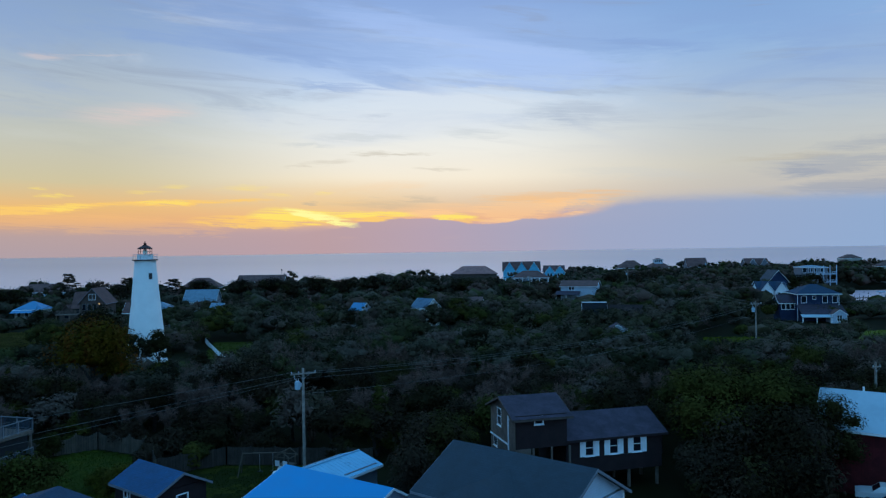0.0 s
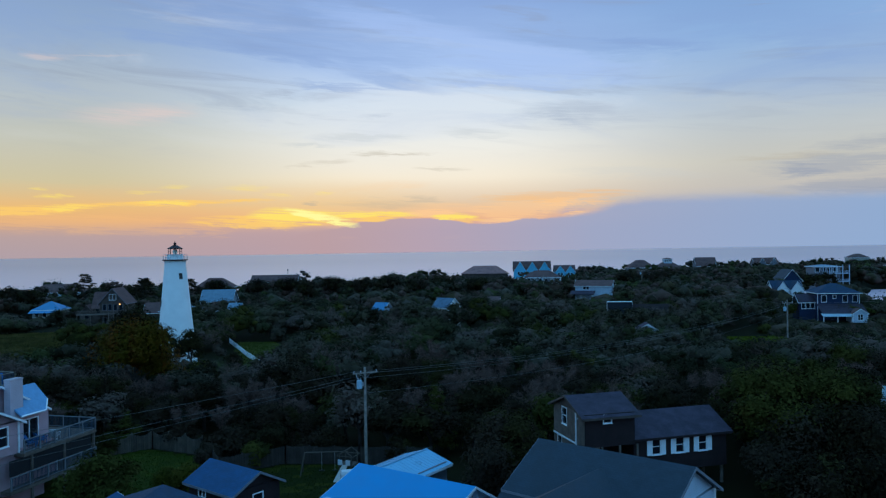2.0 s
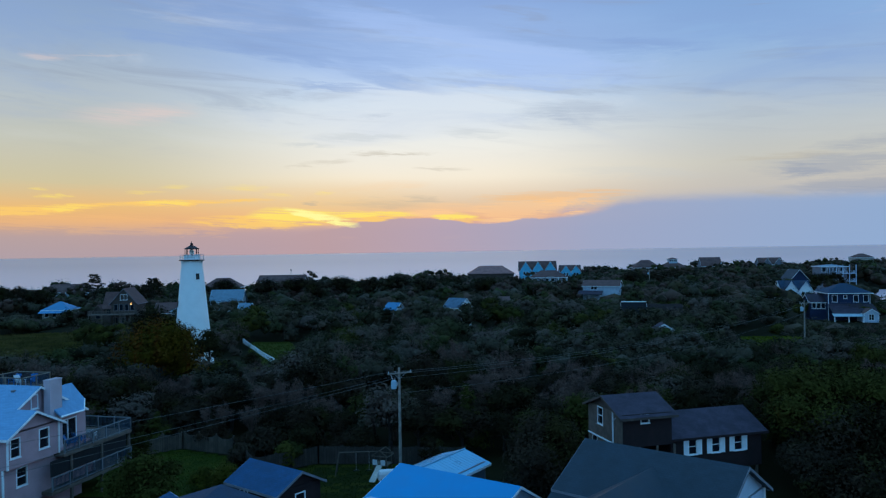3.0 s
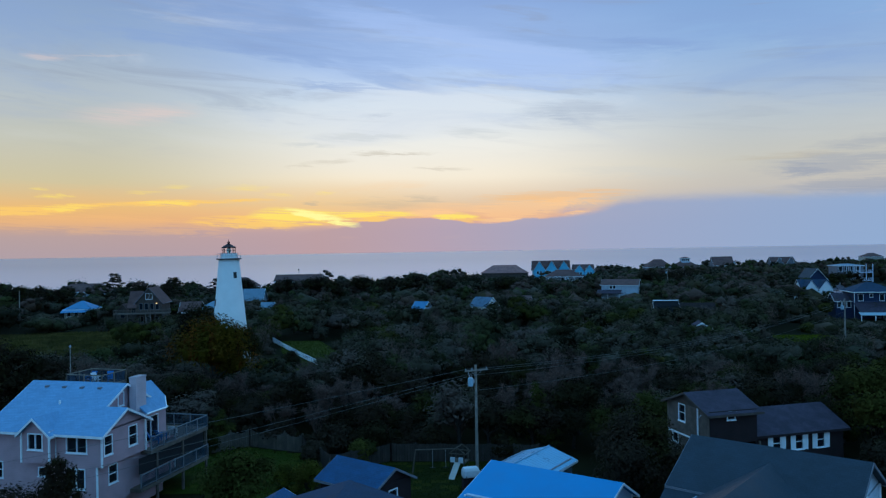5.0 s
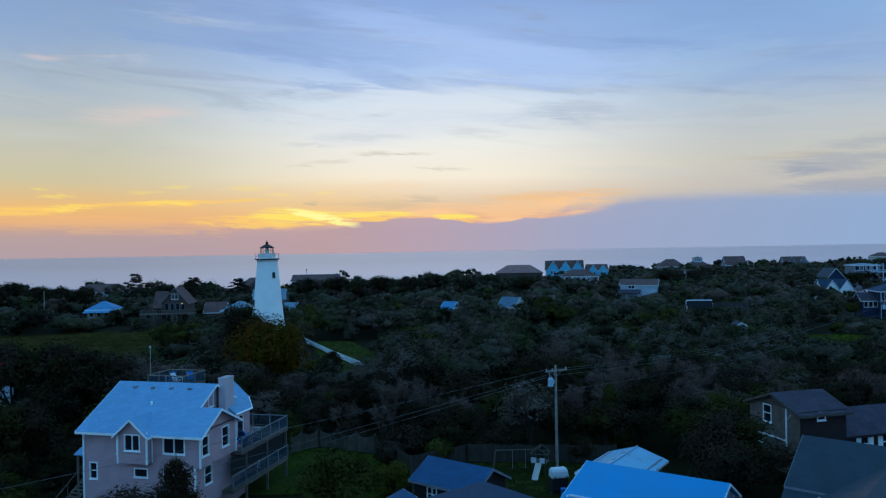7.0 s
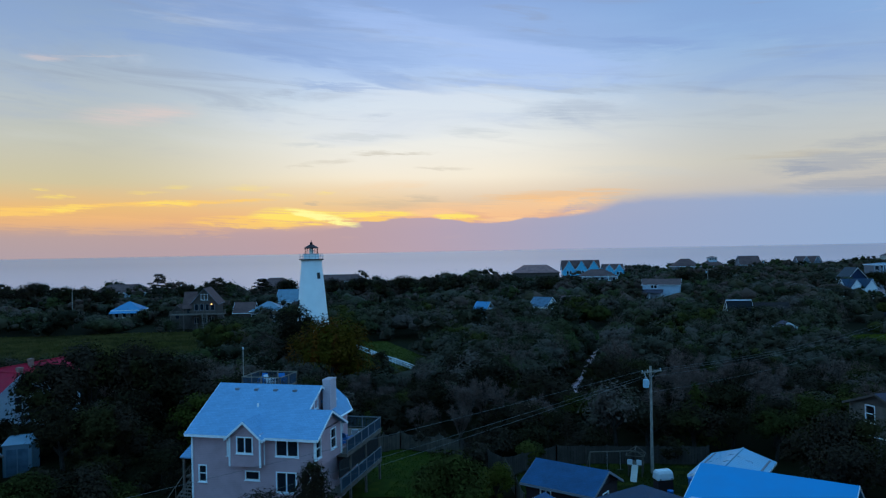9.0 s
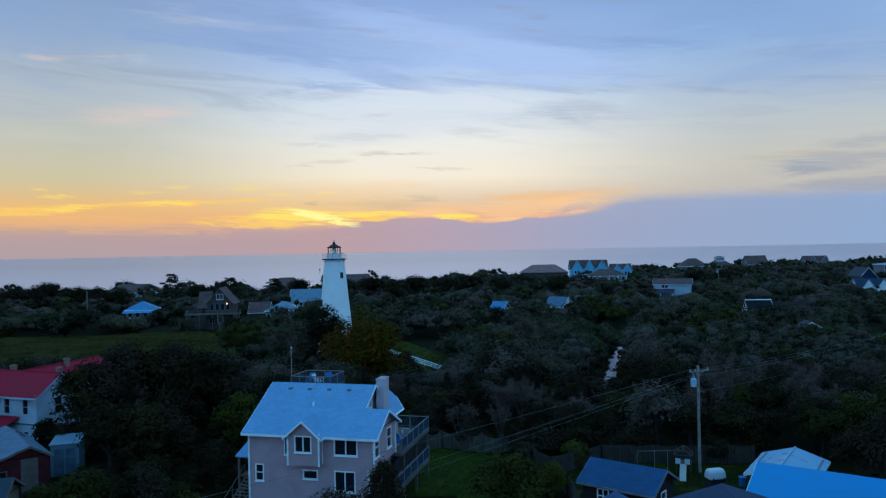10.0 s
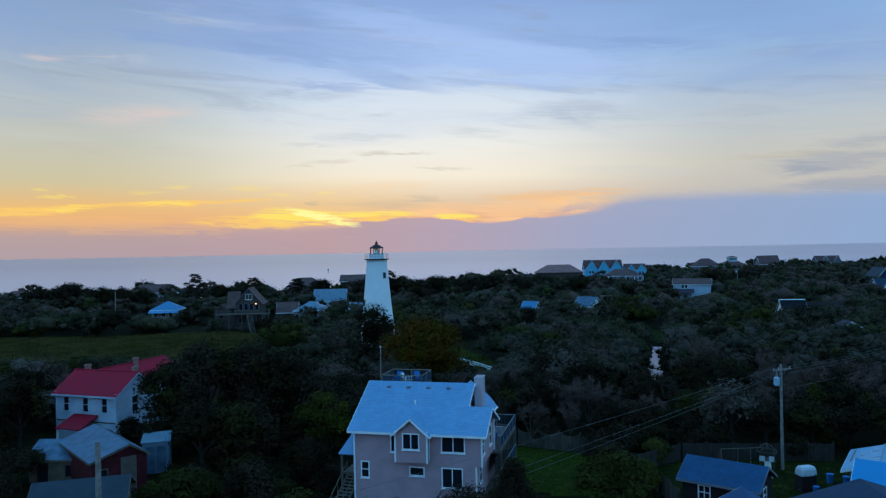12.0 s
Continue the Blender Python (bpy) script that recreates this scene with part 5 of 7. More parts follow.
hip_roof(t, -2.4, 2.4, 3, 7, 13.6, 14.4, 0.5, "farshingle")
simple_house("house", "grey house with a front gable near the shore", 158, 458, -3, 12, 10, 9.0, 14.0, "greysiding", "farshingle", "x", windows=row("front", -3.5, 2.4, 3, 6.6, 8.4, 1.3))
gabled_row(196, 460, -3, "grey house with twin dormer gables near the shore", 2, 5.0, 9.4, 13.2, "greysiding", "farshingle", 14)


# navy house by the harbour and its neighbours
def navy_house():
    t = thing("house", "navy blue two-storey house with blue hip roof and white trim", "house", pose(106.5, 206, 0, 0, 0, -9))
    body(t, -7.2, 3.6, 0, 9, 0.2, 7.8, "bluesiding", row("front", -6.2, 3.4, 1, 5.4, 7.2, 1.3) + row("front", -0.6, 2.6, 2, 5.4, 7.2, 1.2) + [("front", -3.2, -2.4, 6.4, 7.2, 1, 1)], corner=True)
    hip_roof(t, -7.2, 3.6, 0, 9, 7.9, 10.4, 0.7, "slateshingle")
    body(t, -11.5, -7.2, 2, 8, 0.2, 5.4, "bluesiding", row("front", -10.9, 1.25, 3, 3.4, 5.0, 0.95), corner=False)
    gable_roof(t, -11.5, -7.2, 2, 8, 5.4, 7.4, "x", 0.4, "darkshingle", "white", "bluesiding")
    part("lower_roof", made(slab, [(-7.6, -5.0, 2.6), (4.2, -5.0, 2.6), (4.2, 0, 4.9), (-7.6, 0, 4.9)], 0.15), M["darkshingle"], t)
    part("porch_canopy", made(slab, [(-8.0, -6.6, 1.9), (-0.3, -6.6, 1.9), (-0.3, -4.8, 2.6), (-8.0, -4.8, 2.6)], 0.12), M["palemetal"], t)
    for u in (-7.8, -4.2, -0.6):
        part("porch_post", made(box, u - 0.1, u + 0.1, -6.5, -6.3, 0.1, 1.9), M["white"], t)
    body(t, -0.2, 3.4, -6.2, -1.5, 0.2, 2.8, "whitesiding", [("front", 1.0, 2.2, 0.9, 2.4, 2, 2)], corner=True)
    gable_roof(t, -0.2, 3.4, -6.2, 0, 2.8, 4.0, "y", 0.3, "farshingle", "white", "whitesiding", gables=(True, False))


navy_house()
gabled_row(120.5, 270, -8, "white cottage with two steep front gables", 2, 4.6, 5.0, 8.2, "white", "slateshingle", 10)
simple_house("house", "dark-roofed house with a broad white-edged gable", 138, 304, 0, 8, 9, 6.8, 11.2, "bluesiding", "greyshingle", "y")
t = simple_house("house", "grey flat-roofed house with white balconies on three levels", 168, 334, -6, 11.5, 9, 11.2, 12.0, "greysiding", "duskmetal", hip=True, windows=row("front", -5.0, 2.6, 4, 8.8, 10.8, 1.7))
for z in (4.6, 8.2):
    b = part("balcony", made(box, -3, 8.5, -3.2, 0, z - 0.25, z), M["farmwhite"], t)
    railing(b, [(-3, -3.1), (8.4, -3.1), (8.4, 0)], z, 1.0, gap=0.5, mat="farmwhite")
for i in range(5):
    part("balcony_post", made(box, -2.9 + 2.8 * i, -2.6 + 2.8 * i, -3.1, -2.8, 0.0, 12.0), M["farmwhite"], t)
simple_house("house", "beige two-storey house at the harbour", 243, 400, -8, 12, 9, 9.0, 11.6, "beige", "farshingle", hip=True, windows=row("front", -5, 2.6, 4, 6.4, 8.2, 1.3))
simple_house("house", "low pale house on the far rise", 318, 572, 0, 14, 10, 10.0, 13.0, "beige", "farshingle", hip=True)

# pier in the harbour
pier = thing("pier", "timber boat pier with a small white roof", "pier", pose(158, 285, 0, 0, 0, 12))
part("deck", made(box, 0, 60, -1, 1, 0.5, 0.7), M["greywood"], pier)
for i in range(16):
    for s in (-1.0, 1.0):
        part("pile", made(rod, (i * 4.0, s, -2), (i * 4.0, s, 1.4), 0.14, sides=6), M["greywood"], pier)
part("canopy", made(slab, [(12, -1.4, 2.8), (16, -1.4, 2.8), (16, 1.4, 2.8), (12, 1.4, 2.8)], 0.2), M["skymetal"], pier)
for u in (12.2, 15.8):
    for s in (-1.2, 1.2):
        part("canopy_post", made(box, u - 0.1, u + 0.1, s - 0.06, s + 0.06, -2.0, 2.7), M["white"], pier)


# channel marker standing in the sound
marker = thing("channel_marker", "dark channel marker post standing in the sound", "marker", pose(-160.6, 732.9, -2.5))
part("pile", made(rod, (0, 0, 0), (0, 0, 6.6), 0.22, 0.2, 8), M["black"], marker)
part("day_board", made(box, -0.6, 0.6, -0.3, -0.24, 5.2, 6.4), M["bluesiding"], marker, "square dark sign board")


# ---- poles and wires ----
def utility_pole(x, y, top, turn, label, arm=2.4, can=True, lean=0.0, thick=1.0):
    t = thing("utility_pole", label, "pole", pose(x, y, 0, 0, lean, turn), "utility poles")
    part("post", made(rod, (0, 0, -0.2), (0, 0, top), 0.16 * thick, 0.11 * thick, 10), M["pole"], t)
    if arm:
        part("crossarm", made(box, -arm / 2, arm / 2, -0.17, -0.06, top - 0.55, top - 0.42), M["pole"], t)
        for a in (-arm / 2 + 0.1, -0.45, arm / 2 - 0.1):
            bm = bmesh.new()
            lathe(bm, [(0.02, top - 0.42), (0.05, top - 0.38), (0.03, top - 0.33), (0.05, top - 0.29), (0.02, top - 0.25)], 8, a, -0.11)
            part("insulator", bm, M["steel"], t)
        for s in (-1, 1):
            part("brace", made(rod, (0.0, -0.12, top - 1.0), (s * 0.6, -0.12, top - 0.54), 0.012, sides=4), M["steel"], t)
        part("cutout", made(rod, (-arm / 2 + 0.35, -0.3, top - 0.95), (-arm / 2 + 0.28, -0.22, top - 0.55), 0.035, sides=6), M["steel"], t)
    if can:
        bm = bmesh.new()
        lathe(bm, [(0.23, top - 1.92), (0.26, top - 1.86), (0.26, top - 1.24), (0.18, top - 1.14)], 14, -0.52, 0.06)
        tr = part("transformer", bm, M["can"], t, "pale blue-grey transformer can")
        part("hanger", made(box, -0.3, 0.0, 0.02, 0.08, top - 1.7, top - 1.35), M["steel"], t)
        for a in (-0.1, 0.1):
            part("bushing", made(rod, (-0.52 + a, 0.06, top - 1.15), (-0.52 + a, 0.06, top - 0.93), 0.035, sides=6), M["steel"], tr)
    return t


utility_pole(-13.0, 67.6, 11.25, 28, "tall weathered utility pole with crossarm and transformer")
utility_pole(55.4, 131, 11.9, 20, "utility pole with crossarm at a lawn", 2.4)
utility_pole(35.0, 300, 10.5, 10, "utility pole among far trees", 2.0)
utility_pole(75.0, 300, 12.2, 10, "utility pole above far trees", 2.6)
utility_pole(-143, 220, 11.4, 0, "bare utility pole by the meadow", 0, False)
utility_pole(-67.2, 48.1, 10.2, 40, "thick pale pole beside the barn", 0, False, thick=1.5)
utility_pole(150, 420, 12.6, 0, "utility pole near the shore", 2.0)
utility_pole(45.0, 77, 9.5, 20, "thin utility pole beside a yard", 1.2, False)


def wire(a, b, sag, r=0.011):
    c = bpy.data.curves.new("wire", "CURVE")
    c.dimensions, c.bevel_depth, c.bevel_resolution = "3D", r, 0
    sp = c.splines.new("POLY")
    n = 24
    sp.points.add(n)
    for i in range(n + 1):
        s = i / n
        p = Vector(a).lerp(Vector(b), s)
        sp.points[i].co = (p.x, p.y, p.z - sag * 4 * s * (1 - s), 1)
    c.materials.append(M["wire"])
    tagged(new("overhead_wire", c), "thin dark overhead power line between poles", "wire", "overhead wires")


for i, (dz, off) in enumerate(((0.0, -1.05), (0.0, 1.05), (-0.25, -0.4))):
    c, s = math.cos(radians(28)), math.sin(radians(28))
    a = (-13.0 + c * off, 67.6 + s * off, (10.92, 10.7, 10.3)[i])
    wire(a, (-66 + c * off, 28.5 + s * off, (8.3, 5.9, 4.8)[i]), 0.3)
    wire(a, (55.4 + c * off, 131 + s * off, 11.3 + dz), 1.6)
wire((-13.0, 67.5, 8.9), (55.4, 131, 9.6), 1.6)
for off in (-1.2, 1.2):
    wire((55.4 + off, 131, 11.3), (75 + off, 300, 11.8), 0.8)
    wire((55.4 + off, 131, 11.3), (150, 180 + off, 10.5), 0.8)


# ---- fences and yard things ----
def plank_fence(pts, z, tall, label, scallop=0.25, mat="fencewood"):
    t = thing("fence", label, "fence", pose(0, 0, 0))
    for (ax, ay), (bx, by) in zip(pts, pts[1:]):
        a, b = Vector((ax, ay, 0)), Vector((bx, by, 0))
        n = max(1, round((b - a).length / 2.4))
        d = (b - a).normalized()
        s = Vector((-d.y, d.x, 0)) * 0.012
        for i in range(n):
            p, q = a.lerp(b, i / n), a.lerp(b, (i + 1) / n)
            k = 9
            for j in range(k):
                u, v = p.lerp(q, (j + 0.06) / k), p.lerp(q, (j + 0.94) / k)
                e = (j + 0.5) / k * 2 - 1
                h = tall - scallop * (1 - e * e) + 0.05 * noise.noise((u.x * 3, u.y * 3, 0))
                bm = bmesh.new()
                vs = [bm.verts.new((c.x, c.y, z + 0.02)) for c in (u - s, v - s, v + s, u + s)]
                ws = [bm.verts.new((w.co.x, w.co.y, z + h)) for w in vs]
                bm.faces.new(ws)
                for m in range(4):
                    bm.faces.new((vs[m], vs[(m + 1) % 4], ws[(m + 1) % 4], ws[m]))
                part("board", bm, M[mat], t)
        for i in range(n + 1):
            p = a.lerp(b, i / n)
            part("fence_post", made(box, p.x - 0.06, p.x + 0.06, p.y - 0.06, p.y + 0.06, z, z + tall + 0.06), M[mat], t)


plank_fence([(-45.0, 71.2), (-41.5, 73.6), (-36.6, 77.6), (-30.4, 74.7)], 1.3, 2.1, "weathered grey wooden fence with scalloped top round a lawn", 0.45)
plank_fence([(-30.4, 74.7), (-26.5, 67.5), (-21.2, 71.2), (-14.0, 70.6), (-7.0, 70.0)], 1.3, 1.9, "dark weathered plank fence along a back yard", 0.08, "darkfence")
plank_fence([(-25.8, 57.5), (-26.0, 62.0), (-26.5, 67.5)], 1.3, 1.9, "grey plank fence beside the blue shed", 0.05)


def white_rail_fence(pts):
    t = thing("rail_fence", "white painted rail fence along the lighthouse path", "fence", pose(0, 0, 0))
    for (ax, ay), (bx, by) in zip(pts, pts[1:]):
        a, b = Vector((ax, ay, 0.2)), Vector((bx, by, 0.2))
        n = max(1, round((b - a).length / 1.5))
        for i in range(n + 1):
            p = a.lerp(b, i / n)
            part("post", made(box, p.x - 0.07, p.x + 0.07, p.y - 0.07, p.y + 0.07, 0, 1.45), M["white"], t)
        for h in (0.45, 0.8, 1.15):
            bm = bmesh.new()
            rod(bm, a + Vector((0, 0, h)), b + Vector((0, 0, h)), 0.09, sides=4)
            part("rail", bm, M["white"], t)


white_rail_fence([(-57, 176), (-54, 169), (-46.5, 152), (-39.5, 137.5), (-33.8, 124.6)])


def swing_set():
    t = thing("swing_set", "old timber swing frame standing on the grass", "swing", pose(-18.1, 67.6, 1.25, 0, 0, 2))
    part("beam", made(rod, (-0.6, 0, 2.25), (3.4, 0, 2.25), 0.06, sides=6), M["fencewood"], t)
    for s in (-1, 1):
        part("leg", made(rod, (-0.9, s * 0.8, 0), (-0.55, 0, 2.3), 0.06, sides=6), M["fencewood"], t)
    for u in (1.0, 2.2):
        part("swing_seat", made(box, u - 0.25, u + 0.25, -0.1, 0.1, 0.55, 0.6), M["black"], t)
        part("chain", made(rod, (u, 0, 0.6), (u, 0, 2.25), 0.015, sides=4), M["steel"], t)


def play_tower():
    t = thing("play_tower", "wooden play tower with pitched roof frame and slide", "play tower", pose(-14.6, 67.2, 0.85, 0, 0, -20))
    for u in (-0.6, 0.6):
        for v in (-0.6, 0.6):
            part("post", made(box, u - 0.05, u + 0.05, v - 0.05, v + 0.05, 0, 2.6), M["fencewood"], t)
    part("platform", made(box, -0.7, 0.7, -0.7, 0.7, 1.62, 1.72), M["fencewood"], t)
    for v in (-0.7, 0.7):
        bm = bmesh.new()
        rod(bm, (-0.8, v, 2.5), (0, v, 3.05), 0.05, sides=4)
        rod(bm, (0.8, v, 2.5), (0, v, 3.05), 0.05, sides=4)
        rod(bm, (-0.8, v, 2.5), (0.8, v, 2.5), 0.05, sides=4)
        part("roof_frame", bm, M["fencewood"], t)
    for u in (-0.8, 0.0, 0.8):
        part("roof_rail", made(rod, (u, -0.7, 3.05 if u == 0 else 2.5), (u, 0.7, 3.05 if u == 0 else 2.5), 0.04, sides=4), M["fencewood"], t)
    part("slide", made(slab, [(-0.28, -0.7, 1.74), (0.28, -0.7, 1.74), (0.28, -2.75, 0.5), (-0.28, -2.75, 0.5)], 0.08), M["beige"], t, "pale cream slide")
    for u in (-0.45, 0.35):
        part("panel", made(box, u - 0.22, u + 0.22, -0.76, -0.71, 1.74, 2.2), M["plastic"], t)


def covered_grill(x, y):
    t = thing("garden_grill", "garden grill on a dark cart under a pale plastic cover", "grill", pose(x, y, 1.3, 0, 0, 12))
    bm = bmesh.new()
    for u in (-0.7, 0.62):
        for v in (-0.42, 0.34):
            box(bm, u, u + 0.08, v, v + 0.08, 0.0, 1.25)
    box(bm, -0.72, 0.72, -0.44, 0.44, 0.25, 0.31)
    box(bm, -0.68, 0.68, -0.40, 0.40, 0.55, 1.66)
    part("cart", bm, M["brownwood"], t)
    bm = bmesh.new()
    ring = [[bm.verts.new((a * w, b * d, z)) for a, b in ((-1, -0.8), (-0.85, -1), (0.85, -1), (1, -0.8), (1, 0.8), (0.85, 1), (-0.85, 1), (-1, 0.8))] for w, d, z in ((0.72, 0.50, 1.60), (0.74, 0.52, 1.70), (0.70, 0.46, 2.12), (0.60, 0.34, 2.32), (0.30, 0.14, 2.38))]
    for lo, hi in zip(ring, ring[1:]):
        for k in range(8):
            bm.faces.new((lo[k], lo[(k + 1) % 8], hi[(k + 1) % 8], hi[k]))
    bm.faces.new(ring[-1])
    part("cover", bm, M["plastic"], t, "sagging pale plastic cover")
    for u in (-0.5, 0.5):
        part("strap", made(box, u - 0.04, u + 0.04, -0.56, -0.53, 1.5, 1.75), M["black"], t)
    for s in (-0.74, 0.74):
        part("wheel", made(rod, (s - 0.04, -0.3, 0.16), (s + 0.04, -0.3, 0.16), 0.16, sides=12), M["black"], t)


swing_set()
play_tower()
covered_grill(-13.8, 61.5)
for x, y, s, mat, lab in ((-10.8, 63.4, 0.6, "blueplastic", "dark blue storage bin in the yard"), (-9.8, 62.6, 0.55, "blueplastic", "blue storage bin in the yard"), (-13.6, 60.2, 0.5, "blueplastic", "small blue bin beside the cottage")):
    t = thing("storage_bin", lab, "bin", pose(x, y, 1.35, 0, 0, 20), "yard bins")
    part("tub", made(lathe, [(s * 0.42, 0), (s * 0.5, 0.9)], 12), M[mat], t)
    part("lid", made(lathe, [(s * 0.56, 0.9), (s * 0.54, 0.98), (s * 0.2, 1.04)], 12), M[mat], t)


# ---- parked car beside the pale-roofed house ----
def car(m, paint, label):
    t = thing("car", label, "car", m)
    bm = bmesh.new()
    prof = [(-2.25, 0.55), (-2.25, 0.9), (-1.9, 0.98), (-1.1, 1.05), (-0.5, 1.5), (0.9, 1.5), (1.6, 1.08), (2.2, 1.0), (2.28, 0.55)]
    for s in (-0.86, 0.86):
        bm.faces.new([bm.verts.new((x, s * (0.82 if z > 1.2 else 1.0), z)) for x, z in prof])
    bm.verts.ensure_lookup_table()
    n = len(prof)
    for i in range(n):
        j = (i + 1) % n
        bm.faces.new((bm.verts[i], bm.verts[j], bm.verts[n + j], bm.verts[n + i]))
    part("body", bm, M[paint], t)
    for s in (-1, 1):
        part("side_window", made(slab, [(-0.85, s * 0.83, 1.1), (1.25, s * 0.83, 1.1), (0.8, s * 0.72, 1.44), (-0.45, s * 0.72, 1.44)], 0.02), M["glass"], t)
        for x in (-1.4, 1.4):
            wh = part("wheel", made(rod, (x, s * 0.7, 0.33), (x, s * 0.9, 0.33), 0.33, sides=16), M["black"], t)
            part("rim", made(rod, (x, s * 0.9, 0.33), (x, s * 0.915, 0.33), 0.2, sides=12), M["steel"], wh)
    part("windscreen", made(slab, [(-1.05, -0.72, 1.09), (-1.05, 0.72, 1.09), (-0.54, 0.64, 1.48), (-0.54, -0.64, 1.48)], 0.02), M["glass"], t)
    part("rear_window", made(slab, [(1.55, -0.72, 1.13), (1.55, 0.72, 1.13), (0.95, 0.64, 1.49), (0.95, -0.64, 1.49)], 0.02), M["glass"], t)


car(pose(34.6, 57.8, 1.45, 0, 0, -28), "plastic", "white car parked beside a house under trees")
car(pose(33.8, 55.0, 1.45, 0, 0, -26), "greysiding", "dark grey car parked beside a white car")


# ---- lawns and meadow ----
def grass_patch(name, pts, label, colours, blades, tall, seed, sheet=True):
    poly = [Vector((x, y)) for x, y in pts]

    def inside(x, y):
        c = False
        for p, q in zip(poly, poly[1:] + poly[:1]):
            if (p.y > y) != (q.y > y) and x < (q.x - p.x) * (y - p.y) / (q.y - p.y) + p.x:
                c = not c
        return c
    rng = np.random.RandomState(seed)
    lo, hi = (min(p.x for p in poly), min(p.y for p in poly)), (max(p.x for p in poly), max(p.y for p in poly))
    V, F = [], []
    while len(F) < blades:
        x, y = rng.uniform(lo[0], hi[0]), rng.uniform(lo[1], hi[1])
        if not inside(x, y) or in_building(x, y, 0.3):
            continue
        h, a, w = tall * rng.uniform(0.5, 1.2), rng.uniform(0, 6.28), tall * 0.35 * rng.uniform(0.6, 1.4)
        z = height(x, y)
        b = len(V)
        V += [(x - w * math.cos(a), y - w * math.sin(a), z - 0.02), (x + w * math.cos(a), y + w * math.sin(a), z - 0.02), (x + rng.uniform(-0.5, 0.5) * h, y + rng.uniform(-0.5, 0.5) * h, z + h)]
        F.append((b, b + 1, b + 2))
    mat = grass_material(name + "_blades", colours)
    step = max(0.8, min(hi[0] - lo[0], hi[1] - lo[1]) / 30)
    for x in np.arange(lo[0], hi[0], step):
        for y in np.arange(lo[1], hi[1], step):
            if inside(x + step / 2, y + step / 2):
                b = len(V)
                V += [(x + i * step, y + j * step, height(x + i * step, y + j * step) + 0.06) for i, j in ((0, 0), (1, 0), (1, 1), (0, 1))]
                F += [(b, b + 1, b + 2), (b, b + 2, b + 3)]
    ob = new(name, numpy_mesh(name, np.array(V), np.array(F), mat))
    tagged(ob, label, "grass", kind="stuff")


BUILDINGS = [(-46.5, 60.5, 8.2, 8.5, -14), (11.5, 64.5, 8.2, 5.0, 15), (3.0, 43.0, 8, 8, -40.5), (-9.5, 53, 6, 5, -34.7), (-8.6, 58.5, 3.2, 5, -34.7), (-22, 57.2, 3.6, 2.8, -37.5),
             (41, 60.5, 8.5, 6.5, -28), (-82, 83, 5.2, 4, -19), (-80.5, 92, 4, 7, -19), (-74.8, 66.2, 3.4, 5.4, 41), (-79.2, 68.0, 3.6, 3.0, 0), (-70.5, 70.8, 2.2, 2.6, 24), (-57.1, 141.3, 5, 5, 0)]


def in_building(x, y, grow=0.0):
    for cx, cy, hx, hy, turn in BUILDINGS:
        c, s = math.cos(radians(turn)), math.sin(radians(turn))
        u, v = (x - cx) * c + (y - cy) * s, -(x - cx) * s + (y - cy) * c
        if abs(u) < hx + grow and abs(v) < hy + grow:
            return True
    return False


LAWNS = {
    "lawn_grass": ([(-42, 63), (-42.5, 72), (-36.6, 77), (-30.6, 74), (-27, 67.5), (-28, 60), (-35, 62)], "short dark green lawn inside a wooden fence", [(0.020, 0.031, 0.0022), (0.026, 0.037, 0.0026)], 9000, 0.16),
    "yard_grass": ([(-25.6, 59), (-26, 67), (-21.2, 70.8), (-7, 69.6), (-8, 62), (-17, 56)], "dark green yard grass behind the blue shed", [(0.011, 0.015, 0.0014), (0.015, 0.019, 0.0018)], 7000, 0.16),
    "meadow_grass": ([(-170, 200), (-150, 152), (-112, 142), (-92, 150), (-86, 172), (-84, 190), (-104, 204), (-130, 200)], "open meadow of tall olive-green grass", [(0.070, 0.056, 0.013), (0.125, 0.090, 0.028), (0.058, 0.046, 0.015), (0.110, 0.086, 0.020)], 45000, 0.55),
    "clearing_grass": ([(-55, 176), (-46, 176), (-36, 150), (-31, 126), (-37, 121), (-45, 140), (-51, 158)], "mown grass beside the lighthouse path", [(0.05, 0.06, 0.010), (0.065, 0.07, 0.012)], 8000, 0.3),
    "harbour_grass": ([(57, 146), (68, 146), (74, 172), (60, 172)], "bright green grass round a utility pole", [(0.095, 0.115, 0.008), (0.110, 0.125, 0.010)], 9000, 0.3),
    "roadside_grass": ([(85, 146), (140, 146), (150, 186), (94, 180)], "green grass field near the navy house", [(0.085, 0.10, 0.012), (0.10, 0.11, 0.014)], 9000, 0.35),
    "glade_grass": ([(-4, 166), (8, 166), (12, 190), (0, 192)], "small green glade among the trees", [(0.03, 0.04, 0.010), (0.036, 0.045, 0.012)], 4000, 0.3),
}
for i, (name, (pts, label, colours, blades, tall)) in enumerate(LAWNS.items()):
    grass_patch(name, pts, label, colours, blades, tall, 30 + i)


# ---- trees ----
def ico(level):
    bm = bmesh.new()
    bmesh.ops.create_icosphere(bm, subdivisions=level, radius=1.0)
    V = np.array([v.co[:] for v in bm.verts])
    F = np.array([[v.index for v in f.verts] for f in bm.faces])
    bm.free()
    return V, F


ICO = {1: ico(1), 2: ico(2)}


